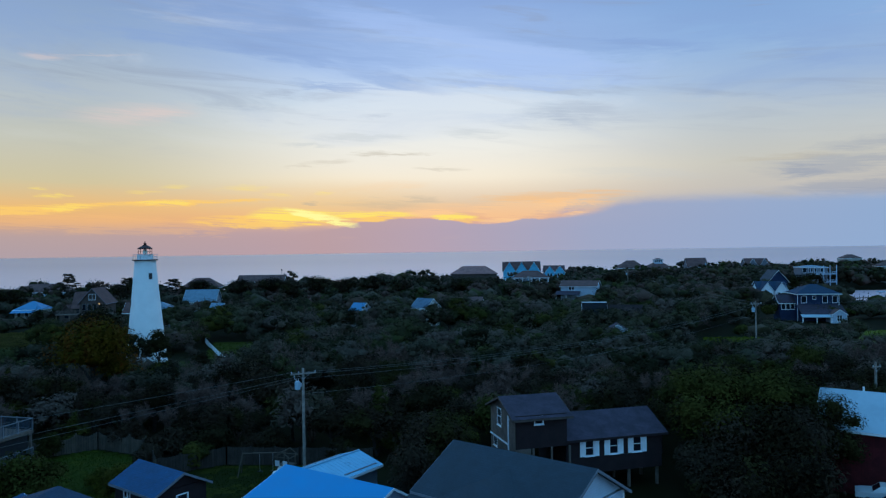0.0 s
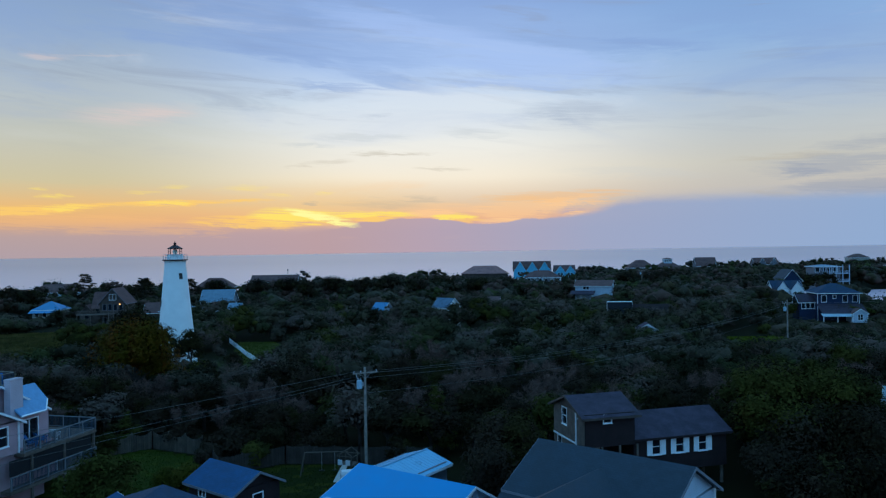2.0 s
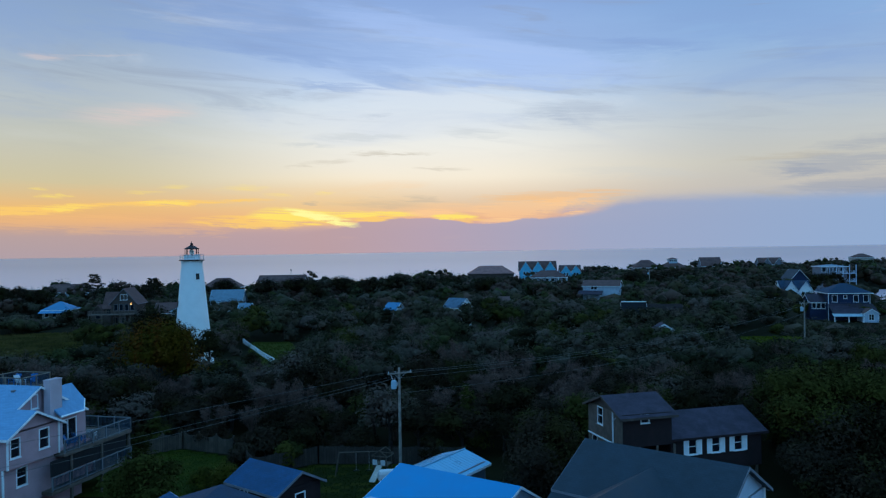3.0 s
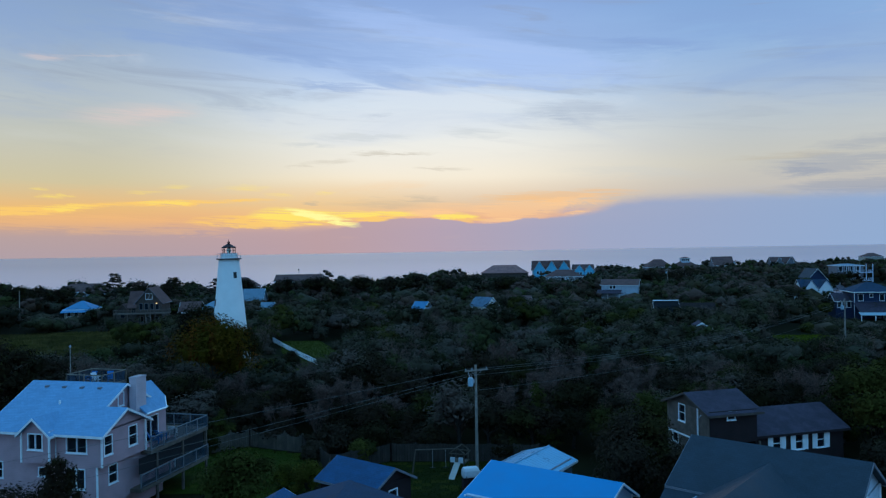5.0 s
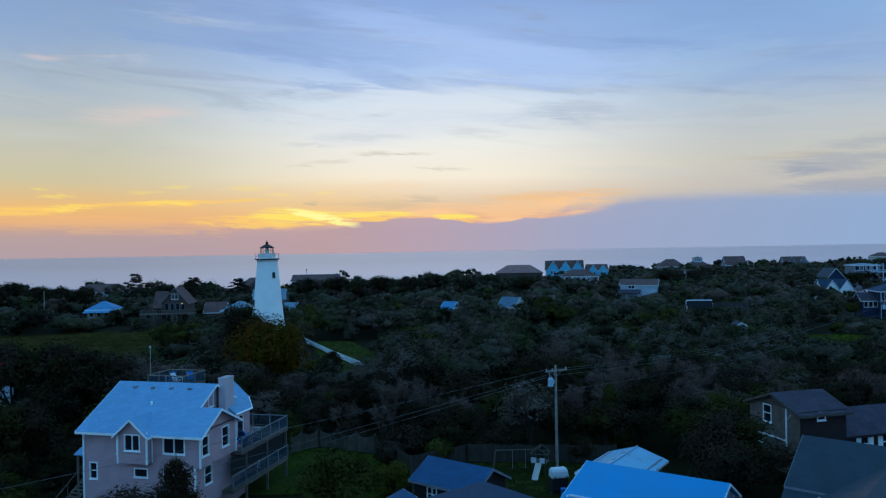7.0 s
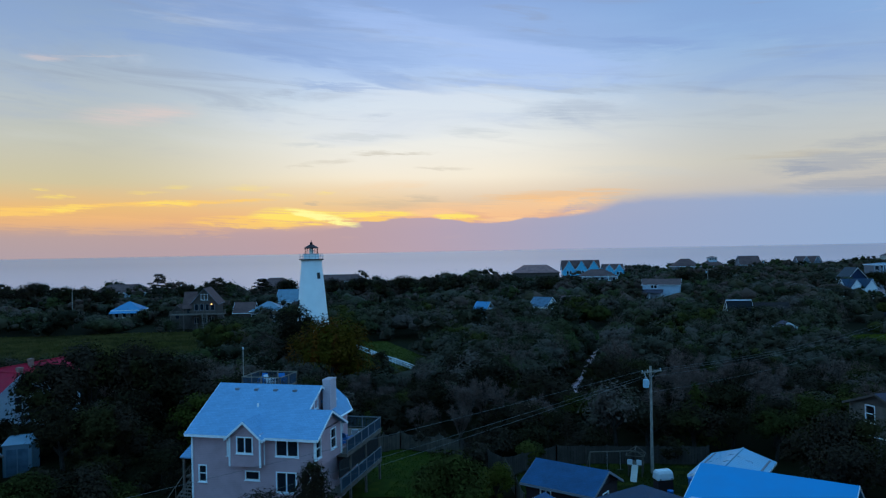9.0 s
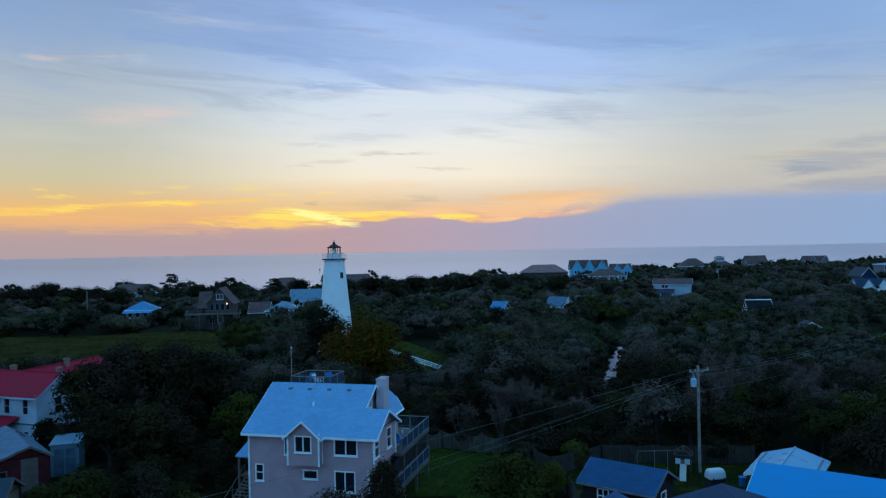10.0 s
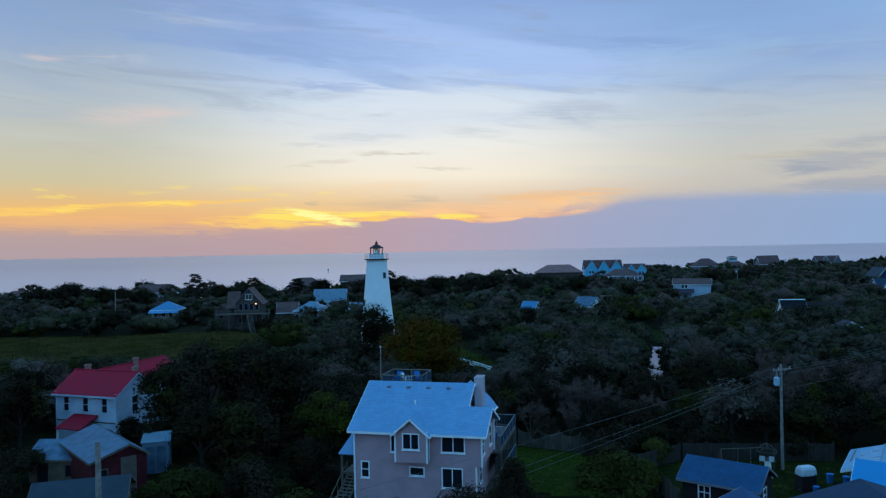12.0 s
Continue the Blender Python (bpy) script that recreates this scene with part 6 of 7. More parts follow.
def leaf_cloud(rng, lobes, leaves, size, level=1, core=0.62, stir=0.28):
    """Loose sprays of narrow leaf blades about darker inner masses, for a set of lobes (x, y, z, r, squash). Returns verts and triangles."""
    lobes = np.array(lobes)
    w = lobes[:, 3] ** 2
    pick = rng.choice(len(lobes), leaves, p=w / w.sum())
    d = rng.normal(size=(leaves, 3))
    d /= np.linalg.norm(d, axis=1, keepdims=True)
    d[:, 2] = np.where(d[:, 2] < -0.35, -d[:, 2], d[:, 2])
    rad = lobes[pick, 3] * (0.50 + 0.85 * rng.uniform(0, 1, leaves) ** 1.25)
    c = lobes[pick, :3] + d * rad[:, None] * np.stack([np.ones(leaves), np.ones(leaves), lobes[pick, 4]], 1)
    n = d * 0.7 + rng.normal(size=(leaves, 3)) * stir + np.array([0, 0, 0.40])
    n /= np.linalg.norm(n, axis=1, keepdims=True)
    a = np.cross(n, rng.normal(size=(leaves, 3)))
    a /= np.linalg.norm(a, axis=1, keepdims=True)
    b = np.cross(n, a)
    b *= np.where(b[:, 2:] < 0, -1.0, 1.0)
    s = size * rng.uniform(0.5, 1.5, leaves)[:, None]
    k = rng.uniform(-0.3, 0.3, (leaves, 1))
    V = [np.stack([c - a * s * 0.40 - b * s * 0.45, c + a * s * 0.40 - b * s * 0.45, c + b * s * 0.85 + a * s * k], 1).reshape(-1, 3)]
    F = [np.arange(leaves * 3).reshape(-1, 3)]
    off = leaves * 3
    iv, fi = ICO[level]
    big = lobes[:, 3].max()
    for lb in lobes:
        bump = 1 + rng.normal(0, 0.18, (len(iv), 1))
        V.append(lb[:3] + iv * bump * lb[3] * core * (1.0 if lb[3] > 0.8 * big else 0.8) * np.array([1, 1, lb[4]]))
        F.append(fi + off)
        off += len(iv)
    return np.concatenate(V), np.concatenate(F)


def oak_lobes(rng, r, top, base, n):
    out = [(0, 0, (top + base) / 2, r * 0.68, 0.8)]
    for i in range(n):
        a, q = rng.uniform(0, 6.28), r * rng.uniform(0.3, 0.8)
        f = rng.uniform(0.0, 1.0)
        lr = r * rng.uniform(0.20, 0.48)
        zmax = top - lr * 0.7 - (q / r) ** 2 * (top - base) * 0.35
        out.append((q * math.cos(a), q * math.sin(a), base + lr * 0.6 + f * max(0.1, zmax - base - lr * 0.6), lr, 0.75))
    out.append((rng.uniform(-0.3, 0.3) * r, rng.uniform(-0.3, 0.3) * r, top - r * 0.34, r * 0.46, 0.7))
    return out


def crown_lobes(rng, r, top, base, n):
    """A broad wind-cut crown: a flat-topped heap of lobes that run into one another."""
    out = [(0, 0, base + (top - base) * 0.42, r * 0.80, 0.62)]
    for i in range(n):
        a, q = 2.4 * i + rng.uniform(-0.5, 0.5), r * math.sqrt((i + 0.5) / n) * 0.86
        lr = r * rng.uniform(0.28, 0.52) * (1.1 - 0.3 * q / r)
        z = top - lr * 0.75 - (q / r) ** 2.5 * (top - base) * rng.uniform(0.35, 0.55) - rng.uniform(0, 0.08) * (top - base)
        out.append((q * math.cos(a), q * math.sin(a), z, lr, 0.78))
    return out


def cedar_lobes(rng, r, top, base, n):
    out = []
    for i in range(n):
        f = i / (n - 1)
        a = rng.uniform(0, 6.28)
        q = r * (1 - f) * rng.uniform(0.25, 0.7)
        out.append((q * math.cos(a), q * math.sin(a), base + f * (top - base - 0.4), max(0.35, r * (0.62 - 0.42 * f)), 0.9))
    return out


def juniper_lobes(rng, r, top, base, n):
    """Upswept sprays round a cone, with a leading tip."""
    out = [(0, 0, base + (top - base) * 0.30, r * 0.72, 1.1), (0, 0, base + (top - base) * 0.62, r * 0.42, 1.3)]
    for i in range(n):
        f = (i + rng.uniform(0, 1)) / n
        a, q = 2.4 * i, r * (1.05 - 0.95 * f) * rng.uniform(0.55, 1.0)
        out.append((q * math.cos(a), q * math.sin(a), base + f * (top - base - 0.5), r * rng.uniform(0.14, 0.28) * (1.2 - 0.6 * f), 1.35))
    out.append((0.1, 0, top - 0.45, 0.22, 2.0))
    return out


def pine_lobes(rng, r, top, base, n):
    """Flat plates of needles at the ends of level boughs, with sky between them."""
    out = []
    for i in range(n):
        f = ((i + rng.uniform(0, 1)) / n) ** 0.75
        a, q = 2.4 * i, r * rng.uniform(0.35, 1.0) * (1.05 - 0.75 * f ** 2)
        out.append((q * math.cos(a), q * math.sin(a), base + f * (top - base - 0.3), r * rng.uniform(0.14, 0.26), 0.34))
    return out


def trunk_mesh(rng, lobes, base, r0, limbs):
    bm = bmesh.new()
    bend = Vector((rng.uniform(-0.3, 0.3), rng.uniform(-0.3, 0.3), base))
    rod(bm, (0, 0, -0.3), bend, r0, r0 * 0.75, 7)
    for lb in sorted(lobes, key=lambda q: -q[3])[:limbs]:
        tip = Vector(lb[:3])
        knee = bend.lerp(tip, 0.5) + Vector((rng.uniform(-0.2, 0.2), rng.uniform(-0.2, 0.2), 0.15))
        rod(bm, bend, knee, r0 * 0.55, r0 * 0.35, 5)
        rod(bm, knee, tip, r0 * 0.35, r0 * 0.12, 5)
        for j in range(2):
            end = tip + Vector((rng.uniform(-1, 1), rng.uniform(-1, 1), rng.uniform(0, 0.8))) * lb[3] * 0.8
            rod(bm, knee.lerp(tip, 0.6), end, r0 * 0.18, r0 * 0.05, 4)
    return bm


KINDS = {"shrub": (oak_lobes, 0.05, 14), "oak": (oak_lobes, 0.30, 15), "cedar": (cedar_lobes, 0.18, 9), "pine": (pine_lobes, 0.42, 34), "juniper": (juniper_lobes, 0.08, 44), "crown": (crown_lobes, 0.15, 12), "umbrella": (crown_lobes, 0.45, 16)}


def tree(kind, x, y, r, top, leaves, size, leaf, label, seed, group=""):
    rng = np.random.RandomState(seed)
    lobes_of, base_part, n = KINDS[kind]
    top = top - height(x, y)
    base = top * base_part
    lobes = lobes_of(rng, r, top, base, n)
    t = thing("tree", label, "tree", pose(x, y, height(x, y)), group)
    part("trunk", trunk_mesh(rng, lobes, base, 0.05 * r + 0.08, 6), M["bark"], t)
    if y < 70:
        leaves, size = int(leaves * 1.4), size * 0.80
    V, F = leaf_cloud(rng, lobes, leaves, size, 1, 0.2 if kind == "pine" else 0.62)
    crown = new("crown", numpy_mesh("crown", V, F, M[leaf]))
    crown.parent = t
    return t


def bare_tree(x, y, r, top, twigs, label, seed, group=""):
    """Limbs that fork into a grey haze of twigs."""
    rng = np.random.RandomState(seed)
    t = thing("bare_tree", label, "tree", pose(x, y, height(x, y)), group)
    bm = bmesh.new()
    tips = []
    for i in range(9):
        a, e = rng.uniform(0, 6.28), rng.uniform(0.35, 1.0)
        knee = Vector((math.cos(a) * r * 0.25, math.sin(a) * r * 0.25, top * 0.42 * e + 0.3))
        tip = Vector((math.cos(a) * r * rng.uniform(0.5, 0.85), math.sin(a) * r * rng.uniform(0.5, 0.85), top * (0.50 + 0.42 * e)))
        rod(bm, (0, 0, -0.2), knee, 0.10, 0.06, 5)
        rod(bm, knee, tip, 0.06, 0.02, 5)
        tips += [knee.lerp(tip, q) for q in (0.3, 0.6, 0.85, 1.0)]
        for j in range(4):
            st = knee.lerp(tip, rng.uniform(0.2, 0.9))
            en = st + Vector((rng.normal(), rng.normal(), abs(rng.normal()) * 0.8)) * r * 0.22
            rod(bm, st, en, 0.03, 0.012, 4)
            tips += [st.lerp(en, 0.5), en, en]
    part("trunk", bm, M["twig"], t)
    P = np.array([tips[i] for i in rng.randint(0, len(tips), twigs)])
    d = rng.normal(size=(twigs, 3)) + np.array([0, 0, 0.35])
    d /= np.linalg.norm(d, axis=1, keepdims=True)
    ln = r * rng.uniform(0.10, 0.30, (twigs, 1))
    st = P + d * ln * rng.uniform(0, 0.3, (twigs, 1))
    en = P + d * ln
    sd = np.cross(d, rng.normal(size=(twigs, 3)))
    sd /= np.linalg.norm(sd, axis=1, keepdims=True)
    sd *= rng.uniform(0.010, 0.030, (twigs, 1))
    V = np.stack([st - sd * 1.3, st + sd * 1.3, en], 1).reshape(-1, 3)
    ob = new("crown", numpy_mesh("crown", V, np.arange(twigs * 3).reshape(-1, 3), M["twig"]))
    ob.parent = t
    return t


# trees that can be told apart
SPECIAL = [
    ("oak", -46.8, 98.0, 6.3, 13.5, 12000, 0.26, "leafrust", "tall broad tree with rusty autumn leaves"),
    ("oak", -55.7, 118.0, 4.8, 13.6, 6500, 0.30, "leaf", "dark evergreen tree before the lighthouse"),
    ("oak", -51.2, 131.5, 3.0, 8.4, 3800, 0.30, "leaf", "small dark tree at the foot of the lighthouse"),
    ("juniper", -40.0, 45.4, 3.0, 9.6, 14000, 0.15, "leaf", "dark cedar growing before the pink house"),
    ("shrub", -43.2, 45.4, 3.7, 7.8, 14000, 0.17, "leaf", "dark broad cedar growing before the pink house"),
    ("shrub", -31.2, 55.0, 3.3, 7.3, 5600, 0.24, "leafgreen", "rounded green tree beside the pink house"),
    ("shrub", -27.6, 62.0, 1.5, 4.4, 3000, 0.16, "leafbright", "light green shrubby tree by the fence"),
    ("shrub", -30.0, 64.0, 1.2, 3.4, 2400, 0.16, "leafbright", "light green shrub on the lawn edge"),
    ("shrub", -59.5, 56.5, 2.6, 6.2, 4200, 0.24, "leaf", "dark leafy tree beside the barn yard"),
    ("shrub", -64.5, 58.0, 2.2, 5.4, 3600, 0.24, "leafgreen", "green leafy tree beside the barn yard"),
    ("shrub", -55.5, 53.5, 2.0, 5.0, 3000, 0.24, "leafgreen", "low green tree beside the pink house"),
    ("crown", -72.6, 76.0, 3.8, 11.6, 9000, 0.24, "leaf", "dark tree beside the red-roofed farmhouse"),
    ("shrub", -73.2, 73.4, 2.6, 7.2, 5000, 0.22, "leaf", "dark shrub beside the red-roofed farmhouse"),
    ("oak", -70.0, 79.5, 4.0, 13.0, 6400, 0.25, "leaf", "tall dark tree beside the red-roofed farmhouse"),
    ("oak", -65.4, 80.5, 4.2, 12.8, 6400, 0.25, "leaf", "tall dark evergreen tree near the farmhouse"),
    ("oak", -61.0, 82.0, 3.8, 11.0, 5600, 0.25, "leaf", "dark evergreen tree near the farmhouse"),
    ("shrub", -66.6, 56.4, 2.0, 5.0, 3600, 0.20, "leafgreen", "green leafy shrub beside the slate-roofed shed"),
    ("shrub", -62.5, 65.5, 2.4, 4.6, 3600, 0.22, "leaf", "dark low tree in the shaded yard"),
    ("shrub", -57.2, 66.5, 2.6, 5.4, 3800, 0.22, "leaf", "dark low tree in the shaded yard"),
    ("shrub", -58.0, 60.5, 1.6, 3.4, 2600, 0.20, "leafgreen", "green leafy shrub in the shaded yard"),
    ("shrub", -53.6, 61.5, 1.7, 4.4, 2800, 0.20, "leaf", "dark shrub beside the pink house"),
    ("shrub", -67.6, 62.6, 1.4, 3.8, 2600, 0.20, "leafgreen", "green shrub before the storage container"),
    ("shrub", -76.0, 61.0, 1.2, 3.4, 2400, 0.18, "leaf", "dark shrub before the barn"),
    ("shrub", -64.0, 88.0, 3.6, 9.2, 4400, 0.28, "leaf", "dark broad evergreen tree near the farmhouse"),
    ("oak", -92.5, 80.0, 3.2, 8.6, 3600, 0.28, "leaf", "dark tree beside the white farmhouse"),
    ("oak", -88.6, 75.5, 2.9, 10.0, 4400, 0.27, "leaf", "tall dark tree beside the red-roofed farmhouse"),
    ("shrub", -96.5, 76.0, 3.4, 8.6, 3600, 0.28, "leaf", "dark tree beside the white farmhouse"),
    ("shrub", -90.0, 72.0, 3.0, 6.2, 3600, 0.28, "leaf", "dark thicket tree beside the barn"),
    ("shrub", -87.5, 65.0, 2.6, 5.4, 3400, 0.26, "leaf", "dark thicket tree beside the barn"),
    ("crown", -82.4, 64.8, 2.4, 5.4, 3600, 0.24, "leaf", "dark thicket tree beside the tan shed"),
    ("shrub", -80.8, 60.2, 1.6, 4.6, 3000, 0.22, "leaf", "dark shrub beside the tan shed"),
    ("shrub", -84.0, 59.0, 2.6, 5.6, 3400, 0.26, "leaf", "dark thicket tree beside the barn"),
    ("shrub", -76.4, 74.4, 1.7, 5.8, 2600, 0.24, "leaf", "dark round shrub before the farmhouse gable"),
    ("shrub", -70.4, 74.5, 2.8, 8.0, 4200, 0.25, "leaf", "dark tree behind the storage container"),
    ("shrub", -66.5, 75.5, 2.6, 6.6, 3600, 0.27, "leaf", "dark tree behind the storage container"),
    ("shrub", -62.0, 74.0, 2.2, 5.0, 3000, 0.26, "leaf", "dark tree in the shaded yard"),
    ("shrub", -66.0, 62.5, 1.8, 4.2, 2600, 0.24, "leaf", "dark leafy shrub beside the barn yard"),
    ("shrub", -60.5, 62.0, 1.6, 3.6, 2400, 0.24, "leafgreen", "green leafy shrub in the yard"),
    ("shrub", -58.0, 80.0, 3.4, 8.6, 4200, 0.28, "leaf", "dark broad evergreen tree near the pink house"),
    ("shrub", -56.0, 74.0, 2.8, 8.2, 4800, 0.22, "leafbright", "green tree behind the pink house"),
    ("shrub", -28.6, 73.4, 1.7, 4.2, 2800, 0.20, "leaf", "dark shrub grown over the fence"),
    ("shrub", -33.4, 78.0, 1.8, 4.4, 2800, 0.20, "leaf", "dark shrub grown over the fence"),
    ("shrub", -23.8, 70.6, 1.5, 3.9, 2600, 0.20, "leafgreen", "green shrub grown over the fence"),
    ("shrub", -40.2, 74.6, 1.5, 4.0, 2600, 0.20, "leafgreen", "green shrub grown over the fence"),
    ("shrub", -26.6, 72.8, 2.2, 5.0, 3400, 0.22, "leaf", "dark shrub crowding the yard fence"),
    ("shrub", -23.0, 74.2, 2.2, 4.8, 3400, 0.22, "leaf", "dark shrub crowding the yard fence"),
    ("shrub", -28.4, 70.9, 1.4, 3.7, 2800, 0.20, "leaf", "dark shrub at the lawn edge"),
    ("shrub", -17.4, 73.4, 2.0, 4.4, 3200, 0.22, "leaf", "dark shrub behind the yard fence"),
    ("shrub", -10.0, 71.2, 1.5, 3.8, 2600, 0.20, "leaf", "dark shrub behind the yard fence"),
    ("shrub", 24.5, 62.0, 4.4, 8.8, 6500, 0.26, "leaf", "broad dark oak beside the brown house"),
    ("shrub", 28.6, 60.2, 3.9, 8.9, 6500, 0.26, "leaf", "broad dark oak beside the pale-roofed house"),
    ("shrub", 25.4, 54.6, 3.6, 6.6, 5200, 0.25, "leaf", "dark green oak beside the parked cars"),
    ("shrub", 22.0, 54.0, 3.2, 6.2, 4600, 0.25, "leaf", "dark oak beside the brown house"),
    ("crown", 23.6, 66.2, 4.8, 11.2, 9000, 0.25, "leafgreen", "tall broad green oak behind the brown house"),
    ("crown", 28.8, 65.8, 4.4, 11.3, 8500, 0.25, "leafgreen", "tall broad green oak near the pale-roofed house"),
    ("crown", 21.4, 61.2, 2.4, 5.8, 4200, 0.24, "leaf", "dark low tree beside the brown house"),
    ("shrub", 21.0, 58.0, 1.8, 4.0, 3200, 0.22, "leaf", "dark shrub beside the brown house"),
    ("oak", 30.8, 60.8, 3.0, 9.6, 7500, 0.19, "leaf", "dark oak leaning over the pale roof"),
    ("shrub", 0.8, 60.6, 2.6, 7.4, 4600, 0.22, "leafgreen", "green tree beside the brown house"),
    ("oak", -0.8, 63.0, 2.8, 6.2, 4200, 0.25, "leaf", "dark tree behind the blue cottage"),
    ("shrub", -0.8, 56.4, 4.3, 9.3, 12000, 0.20, "leaf", "dark green tree beside the blue cottage"),
    ("oak", 4.6, 55.0, 2.2, 5.4, 3600, 0.25, "leaf", "dark tree before the brown house"),
    ("shrub", -42.6, 112.0, 3.0, 5.6, 3600, 0.28, "leafbright", "light green tree near the lighthouse path"),
    ("shrub", -39.0, 117.5, 1.8, 3.6, 2200, 0.26, "leafbright", "light green shrub near the lighthouse path"),
    ("shrub", -53.4, 113.0, 3.0, 8.4, 3600, 0.28, "leaf", "dark evergreen thicket before the lighthouse"),
    ("crown", -8.4, 192.0, 3.6, 6.9, 1500, 0.34, "leafmid", "olive tree before a white-gabled house"),
    ("crown", -2.4, 191.6, 4.0, 6.8, 1500, 0.34, "leafmid", "brown tree before a white-gabled house"),
    ("crown", 1.2, 194.0, 3.6, 6.7, 1500, 0.34, "leafmid", "dark tree beside a white-gabled house"),
    ("shrub", -11.6, 195.0, 2.4, 6.6, 1500, 0.34, "leafmid", "olive tree beside a white-gabled house"),
    ("crown", -23.6, 185.4, 2.8, 7.4, 1500, 0.34, "leafmid", "brown tree before a small blue-roofed house"),
    ("crown", -20.8, 186.0, 2.4, 7.0, 1300, 0.34, "leafmid", "dark tree before a small blue-roofed house"),
    ("crown", -8.0, 135.0, 1.6, 3.6, 1100, 0.30, "leafwood", "dark tree on the creek bank"),
    ("crown", -6.6, 140.5, 1.7, 4.2, 1100, 0.30, "leafwood", "dark tree on the creek bank"),
    ("crown", -4.8, 146.0, 1.7, 4.4, 1100, 0.30, "leafwood", "dark tree on the creek bank"),
    ("crown", -3.0, 152.0, 1.7, 4.4, 1100, 0.30, "leafwood", "dark tree on the creek bank"),
    ("crown", -1.2, 158.0, 1.6, 4.2, 1100, 0.30, "leafwood", "dark tree on the creek bank"),
    ("crown", 30.6, 134.2, 2.0, 7.6, 1500, 0.30, "leafwood", "dark tree before the small white cottage"),
    ("crown", 35.4, 134.0, 2.2, 7.8, 1500, 0.30, "leafwood", "dark tree before the small white cottage"),
    ("shrub", 33.0, 133.4, 1.4, 4.4, 1200, 0.30, "leaf", "dark shrub before the small white cottage"),
    ("crown", 26.4, 152.6, 4.0, 8.3, 1700, 0.32, "leafmid", "dark tree before a dark-roofed house"),
    ("crown", 32.2, 154.6, 4.2, 9.5, 1700, 0.32, "leafmid", "olive tree before a dark-roofed house"),
    ("crown", 35.8, 155.0, 4.2, 9.6, 1700, 0.32, "leafmid", "olive tree before a dark-roofed house"),
    ("crown", 39.6, 154.6, 4.2, 9.3, 1700, 0.32, "leafmid", "brown tree before a dark-roofed house"),
    ("crown", 44.2, 155.6, 4.0, 9.2, 1700, 0.32, "leafmid", "olive tree before a dark-roofed house"),
    ("crown", 28.8, 154.6, 4.2, 9.2, 1700, 0.32, "leafmid", "low brown tree before a dark-roofed house"),
    ("shrub", -43.3, 131.0, 1.9, 4.3, 1800, 0.28, "leaf", "dark shrub before the white rail fence"),
    ("pine", -133, 262, 4.6, 15.2, 4200, 0.30, "leaf", "tall open pine standing above the roofs"),
    ("pine", -113, 264, 4.8, 13.4, 4200, 0.30, "leaf", "flat-topped pine standing above the roofs"),
    ("pine", -98, 268, 4.6, 12.6, 4000, 0.30, "leaf", "flat-topped pine near the lighthouse"),
    ("oak", -179, 262, 6.5, 13.0, 3000, 0.5, "leaf", "broad dark shore tree"),
    ("crown", -190, 262, 5.5, 11.4, 2200, 0.46, "leaf", "broad dark shore tree"),
    ("crown", -166, 260, 5.6, 11.4, 2200, 0.46, "leaf", "dark round shore tree"),
    ("crown", -157, 256, 4.6, 11.4, 2000, 0.46, "leaf", "dark round shore tree"),
    ("crown", -150, 258, 4.0, 10.2, 1800, 0.46, "leaf", "low dark shore tree"),
    ("crown", 158, 318, 6.0, 9.8, 1800, 0.46, "leaf", "dark tree before the house with balconies"),
    ("crown", 149, 314, 5.0, 9.4, 1600, 0.46, "leaf", "dark tree before the house with balconies"),
    ("shrub", -109, 203, 3.4, 4.6, 1600, 0.36, "leafmid", "low brown tree before the shingled cottage"),
    ("shrub", -94, 203, 3.2, 4.4, 1600, 0.36, "leaf", "low dark tree before the shingled cottage"),
]
for i, (kind, x, y, r, top, n, size, leaf, label) in enumerate(SPECIAL):
    tree(kind, x, y, r, top, n, size, leaf, label, 100 + i)

# dark umbrella crowns that stand above the far woods: (x, y, radius, top)
SKYLINE = [(-72, 262, 5.2, 12.6), (-63, 270, 5.8, 13.0), (-54, 262, 4.6, 11.8), (-47, 274, 5.6, 12.8), (-36, 268, 5.0, 12.0), (-27, 280, 6.0, 12.4), (-16, 272, 5.0, 11.4), (-6, 288, 6.2, 12.0), (7, 280, 5.4, 11.2), (18, 292, 6.4, 10.6),
           (76, 330, 6.0, 10.8), (86, 322, 5.4, 11.2), (97, 336, 6.4, 11.4), (-90, 272, 4.6, 12.4), (-118, 272, 4.8, 11.0), (-126, 268, 4.4, 10.8)]
for i, (x, y, r, top) in enumerate(SKYLINE):
    tree("umbrella", x, y, r, top, 1600, 0.38, "leaf", "dark flat-topped tree standing above the far woods", 300 + i, "skyline trees")

bare_tree(-48.3, 49.9, 1.2, 4.6, 420, "pale leafless tree before the pink house", 390)

